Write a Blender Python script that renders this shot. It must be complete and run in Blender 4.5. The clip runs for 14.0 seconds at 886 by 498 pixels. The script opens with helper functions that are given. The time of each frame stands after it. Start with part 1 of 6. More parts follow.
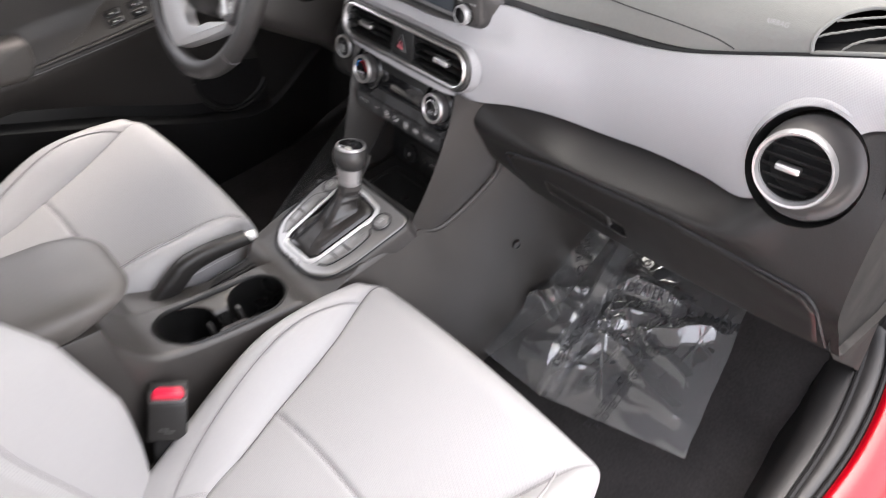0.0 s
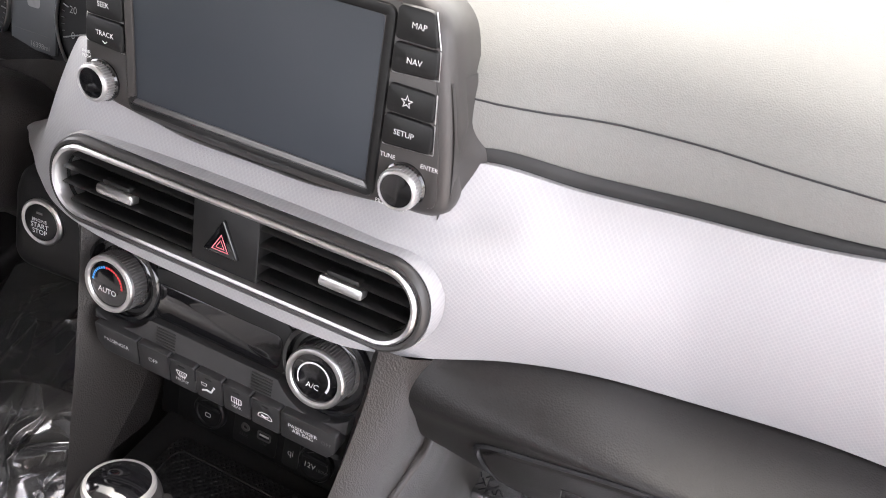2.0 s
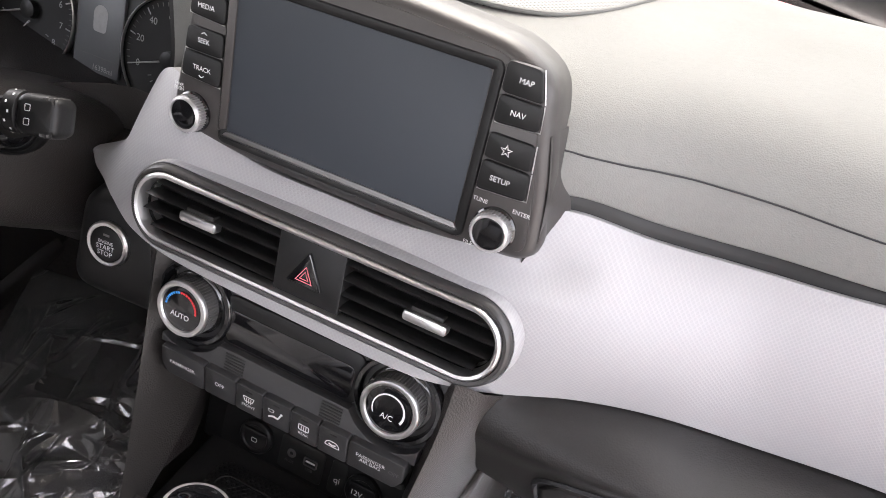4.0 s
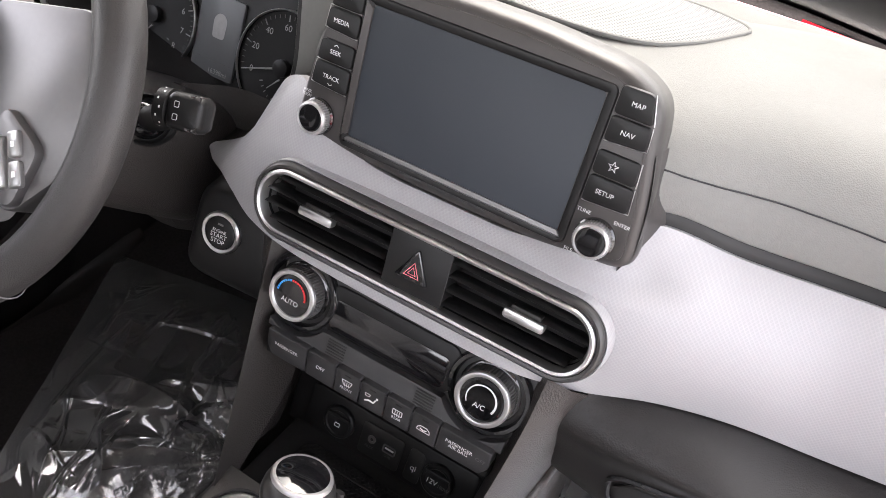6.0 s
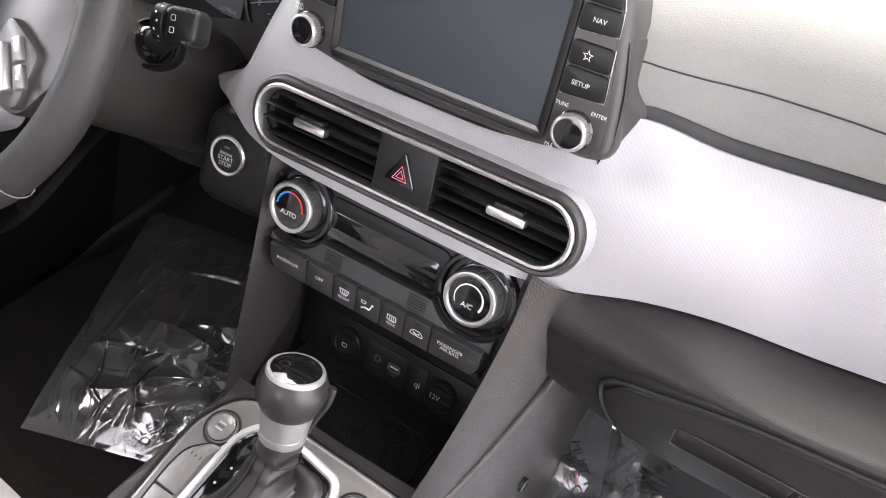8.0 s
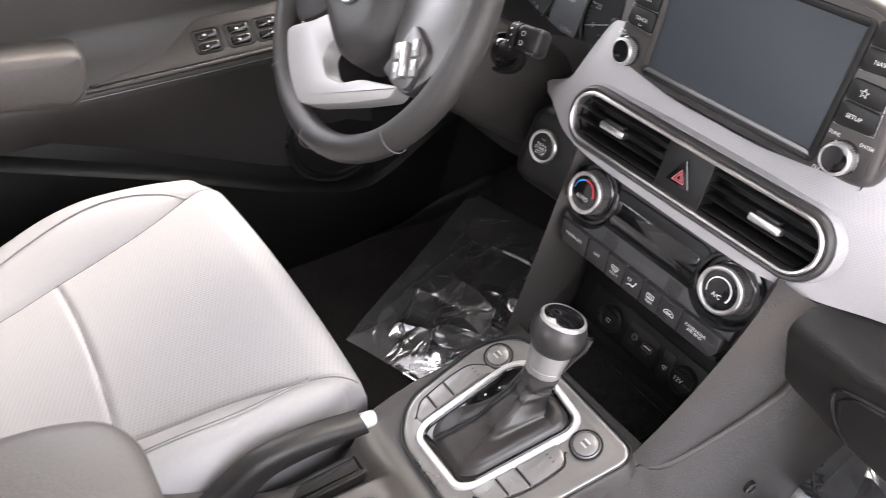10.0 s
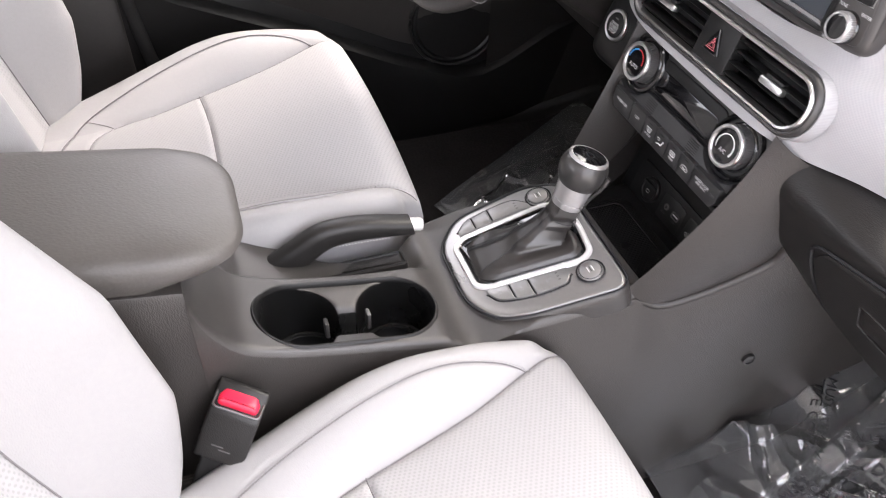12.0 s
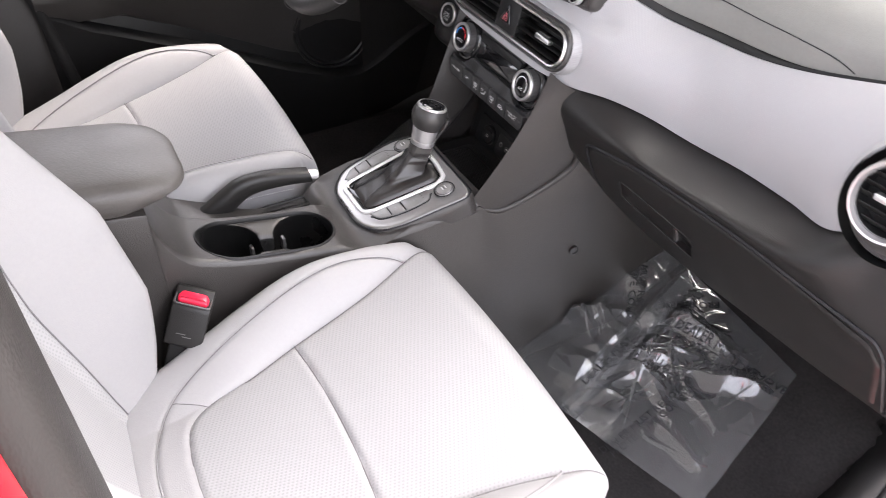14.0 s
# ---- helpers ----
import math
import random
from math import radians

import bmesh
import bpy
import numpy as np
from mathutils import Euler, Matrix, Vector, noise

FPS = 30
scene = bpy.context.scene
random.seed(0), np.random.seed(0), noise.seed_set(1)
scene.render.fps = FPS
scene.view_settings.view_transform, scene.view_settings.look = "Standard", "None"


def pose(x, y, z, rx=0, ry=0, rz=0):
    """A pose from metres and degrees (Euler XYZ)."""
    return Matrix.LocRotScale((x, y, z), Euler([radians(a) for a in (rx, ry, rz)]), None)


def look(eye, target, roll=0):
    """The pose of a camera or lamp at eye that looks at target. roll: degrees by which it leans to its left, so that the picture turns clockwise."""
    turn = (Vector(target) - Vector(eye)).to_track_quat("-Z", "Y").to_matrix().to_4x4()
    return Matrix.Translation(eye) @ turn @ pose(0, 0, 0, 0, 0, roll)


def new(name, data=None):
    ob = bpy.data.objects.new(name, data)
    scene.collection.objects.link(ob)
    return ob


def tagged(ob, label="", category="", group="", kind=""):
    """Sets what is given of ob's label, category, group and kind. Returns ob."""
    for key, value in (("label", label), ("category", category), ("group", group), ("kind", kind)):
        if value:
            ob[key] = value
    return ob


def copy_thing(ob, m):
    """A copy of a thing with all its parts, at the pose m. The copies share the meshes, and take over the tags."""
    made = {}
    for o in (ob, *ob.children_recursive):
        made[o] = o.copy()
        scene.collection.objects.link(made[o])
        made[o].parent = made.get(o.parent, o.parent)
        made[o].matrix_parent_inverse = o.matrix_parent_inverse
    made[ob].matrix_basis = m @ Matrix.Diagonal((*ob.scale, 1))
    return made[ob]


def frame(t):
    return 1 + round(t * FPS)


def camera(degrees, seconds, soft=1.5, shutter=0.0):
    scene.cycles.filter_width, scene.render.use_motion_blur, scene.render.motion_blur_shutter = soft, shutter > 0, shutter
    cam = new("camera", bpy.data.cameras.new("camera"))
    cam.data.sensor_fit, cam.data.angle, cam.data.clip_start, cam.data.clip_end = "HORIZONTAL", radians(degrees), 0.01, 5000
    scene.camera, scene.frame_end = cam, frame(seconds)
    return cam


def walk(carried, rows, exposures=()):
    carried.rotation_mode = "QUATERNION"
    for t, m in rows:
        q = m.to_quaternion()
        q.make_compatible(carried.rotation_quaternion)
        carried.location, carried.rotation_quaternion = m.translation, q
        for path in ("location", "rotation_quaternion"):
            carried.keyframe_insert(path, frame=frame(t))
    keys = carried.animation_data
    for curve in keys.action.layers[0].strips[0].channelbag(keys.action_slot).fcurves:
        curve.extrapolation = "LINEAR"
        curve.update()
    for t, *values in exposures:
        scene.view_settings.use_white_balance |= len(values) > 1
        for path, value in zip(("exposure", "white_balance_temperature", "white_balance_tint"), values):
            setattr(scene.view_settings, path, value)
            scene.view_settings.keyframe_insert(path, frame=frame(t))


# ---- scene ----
cam = camera(61.2, 14.0, soft=0.7, shutter=0.3)
PATH = [
    (0, (0.877, -0.573, 1.141), (-0.336, 0.246, -0.222), -9.0),
    (0.5, (0.613, -0.426, 1.016), (-0.359, 0.687, -0.332), -3.8),
    (1, (0.427, -0.37, 0.937), (-0.383, 0.871, -0.405), 0.4),
    (1.5, (0.328, -0.328, 0.913), (-0.333, 1.029, -0.399), 4.5),
    (2, (0.285, -0.3, 0.931), (-0.289, 1.132, -0.342), 6.4),
    (4.5, (0.216, -0.359, 0.946), (-0.337, 1.139, -0.259), 10.8),
    (5, (0.207, -0.377, 0.95), (-0.384, 1.113, -0.246), 11.0),
    (5.5, (0.2, -0.395, 0.952), (-0.416, 1.09, -0.238), 11.4),
    (6, (0.197, -0.403, 0.955), (-0.432, 1.076, -0.236), 11.7),
    (6.5, (0.199, -0.412, 0.929), (-0.44, 1.052, -0.274), 11.7),
    (7, (0.231, -0.414, 0.888), (-0.413, 1.04, -0.324), 11.2),
    (9.5, (0.321, -0.472, 0.978), (-0.791, 0.611, -0.283), 2.1),
    (10, (0.37, -0.512, 0.979), (-0.922, 0.362, -0.273), 1.4),
    (10.5, (0.415, -0.521, 0.981), (-0.984, 0.147, -0.283), 0.1),
    (11, (0.468, -0.518, 0.98), (-0.957, 0.043, -0.305), 0.2),
    (11.5, (0.521, -0.52, 0.972), (-0.889, -0.012, -0.352), 0.9),
    (12, (0.589, -0.512, 0.965), (-0.786, 0.005, -0.393), 2.4),
    (12.5, (0.662, -0.502, 0.967), (-0.686, 0.048, -0.404), 3.3),
    (13, (0.728, -0.551, 1.027), (-0.617, 0.055, -0.323), 3.4),
    (13.5, (0.81, -0.593, 1.065), (-0.529, 0.062, -0.268), 2.8),
    (14, (0.898, -0.596, 1.058), (-0.431, 0.142, -0.241), 1.3),
]
walk(cam, [(t, look(eye, target, roll)) for t, eye, target, roll in PATH], [(0.0, 3.52, 6900, 14), (1.5, 3.98, 6950, 15), (4.5, 3.76, 6950, 16), (5.5, 3.74, 6950, 16), (7.0, 3.98, 6900, 16), (10.0, 4.03, 6950, 15), (11.5, 3.94, 6950, 16), (14.0, 3.64, 6850, 16)])


# ---- light ----
world = bpy.data.worlds.new("sky")
scene.world = world
world.use_nodes = True
wn = world.node_tree.nodes
sky = wn.new("ShaderNodeTexSky")
sky.sky_type, sky.sun_disc = "NISHITA", False
sky.sun_elevation, sky.sun_rotation = radians(54), radians(-16)
sky.dust_density = 4.0
pale = wn.new("ShaderNodeHueSaturation")
pale.inputs["Saturation"].default_value = 0.35
world.node_tree.links.new(sky.outputs[0], pale.inputs["Color"])
world.node_tree.links.new(pale.outputs[0], wn["Background"].inputs[0])
wn["Background"].inputs[1].default_value = 0.15
sun = new("sun", bpy.data.lights.new("sun", "SUN"))
sun.data.energy, sun.data.angle, sun.data.color = 0.22, radians(60), (1.0, 0.98, 0.95)
sun.matrix_world = look((-0.69, 2.42, 3.86), (0, 0, 0.4))

# ---- geometry helpers ----
from mathutils import geometry


def basis(o, u, x=(1, 0, 0)):
    """A frame at o whose x is across, y along u, z outward."""
    x, u = Vector(x).normalized(), Vector(u).normalized()
    n = x.cross(u).normalized()
    x = u.cross(n)
    return Matrix(((x.x, u.x, n.x, o[0]), (x.y, u.y, n.y, o[1]), (x.z, u.z, n.z, o[2]), (0, 0, 0, 1)))


def along(o, d):
    """A frame at o whose z points along d."""
    d = Vector(d).normalized()
    x = Vector((1, 0, 0)) - d * d.x
    x = x.normalized() if x.length > 0.2 else Vector((0, 1, 0))
    return basis(o, d.cross(x), x)


SCR = basis((0.002, 0.037, 0.662), (0, 0.185, 0.983))
STK = basis((0.002, 0.0, 0.602), (0, 0.297, 0.955))
CON = basis((0.003, -0.139, 0.373), (0, 0.957, 0.291))


def put(geo, m):
    return [m @ Vector(v) for v in geo[0]], geo[1]


def join(*geos):
    verts, faces = [], []
    for v, f in geos:
        k = len(verts)
        verts += list(v)
        faces += [tuple(a + k for a in q) for q in f]
    return verts, faces


def grid(rows, cu=False, cv=False):
    nu, nv = len(rows), len(rows[0])
    verts = [Vector(p) for r in rows for p in r]
    faces = []
    for i in range(nu if cu else nu - 1):
        for j in range(nv if cv else nv - 1):
            a, b = i * nv + j, ((i + 1) % nu) * nv + j
            c, d = ((i + 1) % nu) * nv + (j + 1) % nv, i * nv + (j + 1) % nv
            faces.append((a, b, c, d))
    return verts, faces


def rrect(w, h, r, n=6, cx=0.0, cy=0.0):
    pts = []
    for k, (sx, sy) in enumerate(((1, 1), (-1, 1), (-1, -1), (1, -1))):
        for i in range(n + 1):
            a = math.pi / 2 * (k + i / n)
            pts.append((cx + sx * (w / 2 - r) + r * math.cos(a), cy + sy * (h / 2 - r) + r * math.sin(a)))
    return pts


def circle(r, n=32, cx=0.0, cy=0.0):
    return [(cx + r * math.cos(2 * math.pi * i / n), cy + r * math.sin(2 * math.pi * i / n)) for i in range(n)]


def rounded(poly, r, n=5):
    """A polygon (counter-clockwise) with its corners rounded to r."""
    out, m = [], len(poly)
    for i in range(m):
        p, a, b = Vector(poly[i]), Vector(poly[i - 1]), Vector(poly[(i + 1) % m])
        da, db = (a - p), (b - p)
        d = min(r, da.length * 0.45, db.length * 0.45)
        p0, p1 = p + da.normalized() * d, p + db.normalized() * d
        for k in range(n + 1):
            t = k / n
            q = p0 * (1 - t) ** 2 + p * 2 * t * (1 - t) + p1 * t * t
            out.append((q.x, q.y))
    return out


def offset(poly, d):
    """The outline moved inwards by d."""
    out, m = [], len(poly)
    for i in range(m):
        p, a, b = Vector(poly[i]), Vector(poly[i - 1]), Vector(poly[(i + 1) % m])
        e0, e1 = (p - a), (b - p)
        n0, n1 = Vector((-e0.y, e0.x)), Vector((-e1.y, e1.x))
        n0 = n0.normalized() if n0.length > 1e-9 else n1.normalized()
        n1 = n1.normalized() if n1.length > 1e-9 else n0
        n = (n0 + n1)
        n = n.normalized() if n.length > 1e-6 else n0
        out.append((p.x + n.x * d, p.y + n.y * d))
    return out


def molding(outline, profile, cap0=False, cap1=False, m=None):
    """Rings along a closed outline: profile holds (inset, height)."""
    rows = [[(x, y, h) for x, y in offset(outline, o)] for o, h in profile]
    v, f = grid(rows, False, True)
    f = [tuple(reversed(q)) for q in f]
    n = len(outline)
    if cap0:
        f.append(tuple(reversed(range(n))))
    if cap1:
        f.append(tuple(range((len(rows) - 1) * n, len(rows) * n)))
    return put((v, f), m) if m else (v, f)


def slab(outline, z0, z1, b=0.002, m=None):
    """A plate with softened upper edges."""
    return molding(outline, [(0, z0), (0, z1 - b), (b * 0.3, z1 - b * 0.3), (b, z1)], True, True, m)


def lathe(profile, n=32, m=None, cap=True):
    rows = [[(r * math.cos(2 * math.pi * k / n), r * math.sin(2 * math.pi * k / n), h) for k in range(n)] for r, h in profile]
    v, f = grid(rows, False, True)
    f = [tuple(reversed(q)) for q in f]
    if cap:
        f.append(tuple(reversed(range(n))))
        f.append(tuple(range((len(rows) - 1) * n, len(rows) * n)))
    return put((v, f), m) if m else (v, f)


def box(x0, x1, y0, y1, z0, z1, b=0.004, m=None):
    g = slab(rrect(x1 - x0, y1 - y0, min(b * 1.5, (x1 - x0) / 3, (y1 - y0) / 3), 3, (x0 + x1) / 2, (y0 + y1) / 2), z0, z1, min(b, (z1 - z0) / 2))
    return put(g, m) if m else g


def spline(pts, n):
    """A smooth line through the points."""
    P = [Vector(p) for p in pts]
    P = [2 * P[0] - P[1]] + P + [2 * P[-1] - P[-2]]
    seg, out = len(P) - 3, []
    for k in range(n + 1):
        s = k / n * seg
        i = min(int(s), seg - 1)
        t = s - i
        a, b, c, d = P[i : i + 4]
        out.append(0.5 * (2 * b + (c - a) * t + (2 * a - 5 * b + 4 * c - d) * t * t + (3 * b - a - 3 * c + d) * t ** 3))
    return out


def tube(path, radius, n=10, closed=False, flat=1.0, up=(0, 0, 1)):
    path = [Vector(p) for p in path]
    rows, m = [], len(path)
    for i, p in enumerate(path):
        a = path[i - 1] if (i or closed) else p
        b = path[(i + 1) % m] if (i < m - 1 or closed) else p
        t = (b - a).normalized()
        s = t.cross(Vector(up))
        s = s.normalized() if s.length > 1e-6 else Vector((1, 0, 0))
        w = s.cross(t)
        r = radius[i] if isinstance(radius, (list, tuple)) else radius
        rows.append([p + s * r * math.cos(2 * math.pi * k / n) + w * r * flat * math.sin(2 * math.pi * k / n) for k in range(n)])
    v, f = grid(rows, closed, True)
    if not closed:
        f.append(tuple(range(n)))
        f.append(tuple(reversed(range((m - 1) * n, m * n))))
    return v, f


def smooth(a, b, x):
    t = min(1.0, max(0.0, (x - a) / (b - a)))
    return t * t * (3 - 2 * t)


def curve_at(v, xs_, ys_):
    """Smooth curve through the given stations."""
    n = len(xs_)
    if v <= xs_[0]:
        return ys_[0]
    if v >= xs_[-1]:
        return ys_[-1]
    i = max(k for k in range(n - 1) if xs_[k] <= v)
    def slope(k):
        a, b = max(0, k - 1), min(n - 1, k + 1)
        return (ys_[b] - ys_[a]) / (xs_[b] - xs_[a])
    d = xs_[i + 1] - xs_[i]
    t = (v - xs_[i]) / d
    return ys_[i] * (1 + 2 * t) * (1 - t) ** 2 + slope(i) * d * t * (1 - t) ** 2 + ys_[i + 1] * t * t * (3 - 2 * t) + slope(i + 1) * d * t * t * (t - 1)


def thing(name, at, label, category, group="", kind=""):
    e = new(name)
    e.location = at
    e.empty_display_size = 0.05
    return tagged(e, label, category, group, kind)


def part(name, geo, material, parent=None, label="", flat=False):
    me = bpy.data.meshes.new(name)
    me.from_pydata([tuple(v) for v in geo[0]], [], geo[1])
    me.validate()
    me.materials.append(material)
    bm = bmesh.new()
    bm.from_mesh(me)
    bmesh.ops.recalc_face_normals(bm, faces=bm.faces)
    bm.to_mesh(me)
    bm.free()
    if not flat:
        me.shade_smooth()
        me.set_sharp_from_angle(angle=radians(42))
    ob = new(name, me)
    if parent:
        ob.parent = parent
        if parent.type == "EMPTY":
            ob.matrix_parent_inverse = Matrix.Translation(-parent.location)
    if label:
        ob["label"] = label
    return ob


def plain(name, geo, material, label, category, kind="structure", flat=False):
    return tagged(part(name, geo, material, None, "", flat), label, category, "", kind)


def letters(text, size, m, material, parent, name="lettering", align="CENTER", squeeze=1.0):
    cu = bpy.data.curves.new("type", "FONT")
    cu.body, cu.size, cu.align_x, cu.align_y, cu.space_line = text, size, align, "CENTER", 0.85
    cu.resolution_u = 3
    ob = bpy.data.objects.new("type", cu)
    me = ob.to_mesh()
    verts = [m @ Vector((v.co.x * squeeze, v.co.y, v.co.z)) for v in me.vertices]
    faces = [tuple(p.vertices) for p in me.polygons]
    ob.to_mesh_clear()
    bpy.data.objects.remove(ob)
    return part(name, (verts, faces), material, parent, "", True)


# ---- materials ----


def pbr(name, col, rough=0.5, metal=0.0, grain=0.0, gscale=900.0, var=0.12, coat=0.0, stretch=(1, 1, 1), kind="noise", big=14.0, spec=0.5):
    mt = bpy.data.materials.new(name)
    mt.use_nodes = True
    nt = mt.node_tree
    b = nt.nodes["Principled BSDF"]
    b.inputs["Roughness"].default_value, b.inputs["Metallic"].default_value = rough, metal
    b.inputs["Specular IOR Level"].default_value = spec
    b.inputs["Coat Weight"].default_value, b.inputs["Coat Roughness"].default_value = coat, 0.08
    co = nt.nodes.new("ShaderNodeTexCoord")
    n1 = nt.nodes.new("ShaderNodeTexNoise")
    n1.inputs["Scale"].default_value, n1.inputs["Detail"].default_value = big, 5
    n2 = nt.nodes.new("ShaderNodeTexNoise")
    n2.inputs["Scale"].default_value, n2.inputs["Detail"].default_value = 220.0, 3
    mixn = nt.nodes.new("ShaderNodeMath")
    mixn.operation = "ADD"
    nt.links.new(co.outputs["Object"], n1.inputs["Vector"])
    nt.links.new(co.outputs["Object"], n2.inputs["Vector"])
    nt.links.new(n1.outputs["Fac"], mixn.inputs[0])
    nt.links.new(n2.outputs["Fac"], mixn.inputs[1])
    ramp = nt.nodes.new("ShaderNodeMapRange")
    ramp.inputs["From Min"].default_value, ramp.inputs["From Max"].default_value = 0.6, 1.4
    ramp.inputs["To Min"].default_value, ramp.inputs["To Max"].default_value = 1 - var, 1 + var
    nt.links.new(mixn.outputs[0], ramp.inputs["Value"])
    mul = nt.nodes.new("ShaderNodeVectorMath")
    mul.operation = "SCALE"
    mul.inputs[0].default_value = col
    nt.links.new(ramp.outputs[0], mul.inputs["Scale"])
    nt.links.new(mul.outputs[0], b.inputs["Base Color"])
    rr = nt.nodes.new("ShaderNodeMapRange")
    rr.inputs["From Min"].default_value, rr.inputs["From Max"].default_value = 0.3, 0.7
    rr.inputs["To Min"].default_value, rr.inputs["To Max"].default_value = max(0.02, rough * 0.88), min(1, rough * 1.12)
    nt.links.new(n1.outputs["Fac"], rr.inputs["Value"])
    nt.links.new(rr.outputs[0], b.inputs["Roughness"])
    if grain:
        mp = nt.nodes.new("ShaderNodeMapping")
        mp.inputs["Scale"].default_value = stretch
        nt.links.new(co.outputs["Object"], mp.inputs["Vector"])
        if kind == "noise":
            g = nt.nodes.new("ShaderNodeTexNoise")
            g.inputs["Scale"].default_value, g.inputs["Detail"].default_value = gscale, 2
            out = g.outputs["Fac"]
        else:
            g = nt.nodes.new("ShaderNodeTexVoronoi")
            g.inputs["Scale"].default_value = gscale
            out = g.outputs["Distance"]
        nt.links.new(mp.outputs[0], g.inputs["Vector"])
        bump = nt.nodes.new("ShaderNodeBump")
        bump.inputs["Strength"].default_value, bump.inputs["Distance"].default_value = grain, 0.0006
        nt.links.new(out, bump.inputs["Height"])
        nt.links.new(bump.outputs[0], b.inputs["Normal"])
    return mt


def lattice(name, col, rough, metal, pitch, plane, hole, depth, dark, turn=0.0, ratio=1.0):
    """A surface with a regular fine pattern of dots in one plane."""
    mt = pbr(name, col, rough, metal, 0, var=0.04)
    nt = mt.node_tree
    b = nt.nodes["Principled BSDF"]
    co = nt.nodes.new("ShaderNodeTexCoord")
    sp = nt.nodes.new("ShaderNodeSeparateXYZ")
    cb = nt.nodes.new("ShaderNodeCombineXYZ")
    nt.links.new(co.outputs["Object"], sp.inputs[0])
    nt.links.new(sp.outputs[plane[0]], cb.inputs[0])
    nt.links.new(sp.outputs[plane[1]], cb.inputs[1])
    mp = nt.nodes.new("ShaderNodeMapping")
    mp.inputs["Rotation"].default_value = (0, 0, radians(turn))
    mp.inputs["Scale"].default_value = (1 / pitch, ratio / pitch, 1)
    nt.links.new(cb.outputs[0], mp.inputs["Vector"])
    vo = nt.nodes.new("ShaderNodeTexVoronoi")
    vo.voronoi_dimensions = "2D"
    vo.inputs["Scale"].default_value, vo.inputs["Randomness"].default_value = 1.0, 0.0
    nt.links.new(mp.outputs[0], vo.inputs["Vector"])
    mr = nt.nodes.new("ShaderNodeMapRange")
    mr.interpolation_type = "SMOOTHSTEP"
    mr.inputs["From Min"].default_value, mr.inputs["From Max"].default_value = hole * 0.6, hole
    nt.links.new(vo.outputs["Distance"], mr.inputs["Value"])
    bump = nt.nodes.new("ShaderNodeBump")
    bump.inputs["Strength"].default_value, bump.inputs["Distance"].default_value = depth, 0.0007
    nt.links.new(mr.outputs[0], bump.inputs["Height"])
    nt.links.new(bump.outputs[0], b.inputs["Normal"])
    old = b.inputs["Base Color"].links[0].from_socket
    mx = nt.nodes.new("ShaderNodeMix")
    mx.data_type = "RGBA"
    mx.inputs["A"].default_value = (*[c * dark for c in col], 1)
    nt.links.new(mr.outputs[0], mx.inputs["Factor"])
    nt.links.new(old, mx.inputs["B"])
    nt.links.new(mx.outputs["Result"], b.inputs["Base Color"])
    return mt


LEATHER = pbr("light_grey_leather", (0.33, 0.324, 0.327), 0.48, 0, 0.25, 700, 0.03, kind="voronoi")
INSERT = lattice("perforated_cloth", (0.345, 0.341, 0.344), 0.7, 0, 0.0036, (0, 1), 0.34, 0.25, 0.86, 20, 0.7)
INSERT_BACK = lattice("perforated_cloth_back", (0.345, 0.341, 0.344), 0.7, 0, 0.0036, (0, 2), 0.34, 0.25, 0.84, 20, 0.7)
GRILLE = lattice("speaker_grille_mesh", (0.15, 0.15, 0.145), 0.5, 0.1, 0.0034, (0, 1), 0.36, 0.6, 0.25, 45, 1.0)
SEAM = pbr("seam_grey", (0.17, 0.16, 0.165), 0.8)
THREAD = pbr("thread_white", (0.7, 0.69, 0.69), 0.7)
DASH_TOP = pbr("light_grey_dash_skin", (0.1906, 0.1906, 0.1804), 0.6, 0, 0.3, 900, 0.05, kind="voronoi", spec=0.2)
TRIM = lattice("silver_patterned_trim", (0.35, 0.345, 0.354), 0.5, 0.05, 0.0023, (0, 2), 0.5, 0.16, 0.93, 45, 1.0)
BLACK = pbr("black_dash_plastic", (0.0165, 0.0154, 0.015), 0.42, 0, 0.3, 700, 0.1, kind="voronoi", spec=0.4)
DARK = pbr("dark_brown_plastic", (0.0295, 0.0262, 0.0245), 0.4, 0, 0.5, 700, 0.12, kind="voronoi", spec=0.55)
PANEL = pbr("satin_grey_panel", (0.3384, 0.3328, 0.3290), 0.3, 0.75, 0, var=0.05)
PANEL_KEY = pbr("satin_grey_key", (0.3, 0.295, 0.292), 0.38, 0.6, 0.08, 1500, 0.05)
VENT_RING = pbr("dark_satin_ring", (0.05, 0.048, 0.047), 0.38, 0.35, 0, var=0.05)
HOUSING = pbr("warm_grey_satin_housing", (0.052, 0.048, 0.0465), 0.4, 0.25, 0.1, 1500, 0.06)
DOOR = pbr("dark_door_plastic", (0.0299, 0.0269, 0.0255), 0.42, 0, 0.34, 1150, 0.12, kind="voronoi", spec=0.6)
GREY = pbr("console_grey_plastic", (0.0426, 0.0391, 0.0376), 0.36, 0.0, 0.34, 1150, 0.1, kind="voronoi", spec=0.65)
LID = pbr("armrest_leatherette", (0.0811, 0.0742, 0.0696), 0.48, 0, 0.28, 600, 0.08, kind="voronoi", stretch=(1, 0.45, 1))
CARPET = pbr("black_carpet", (0.026, 0.0238, 0.0235), 0.95, 0, 1.0, 1400, 0.35, spec=0.1)
CHROME = pbr("satin_chrome", (0.68, 0.67, 0.67), 0.33, 1.0, 0, var=0.04)
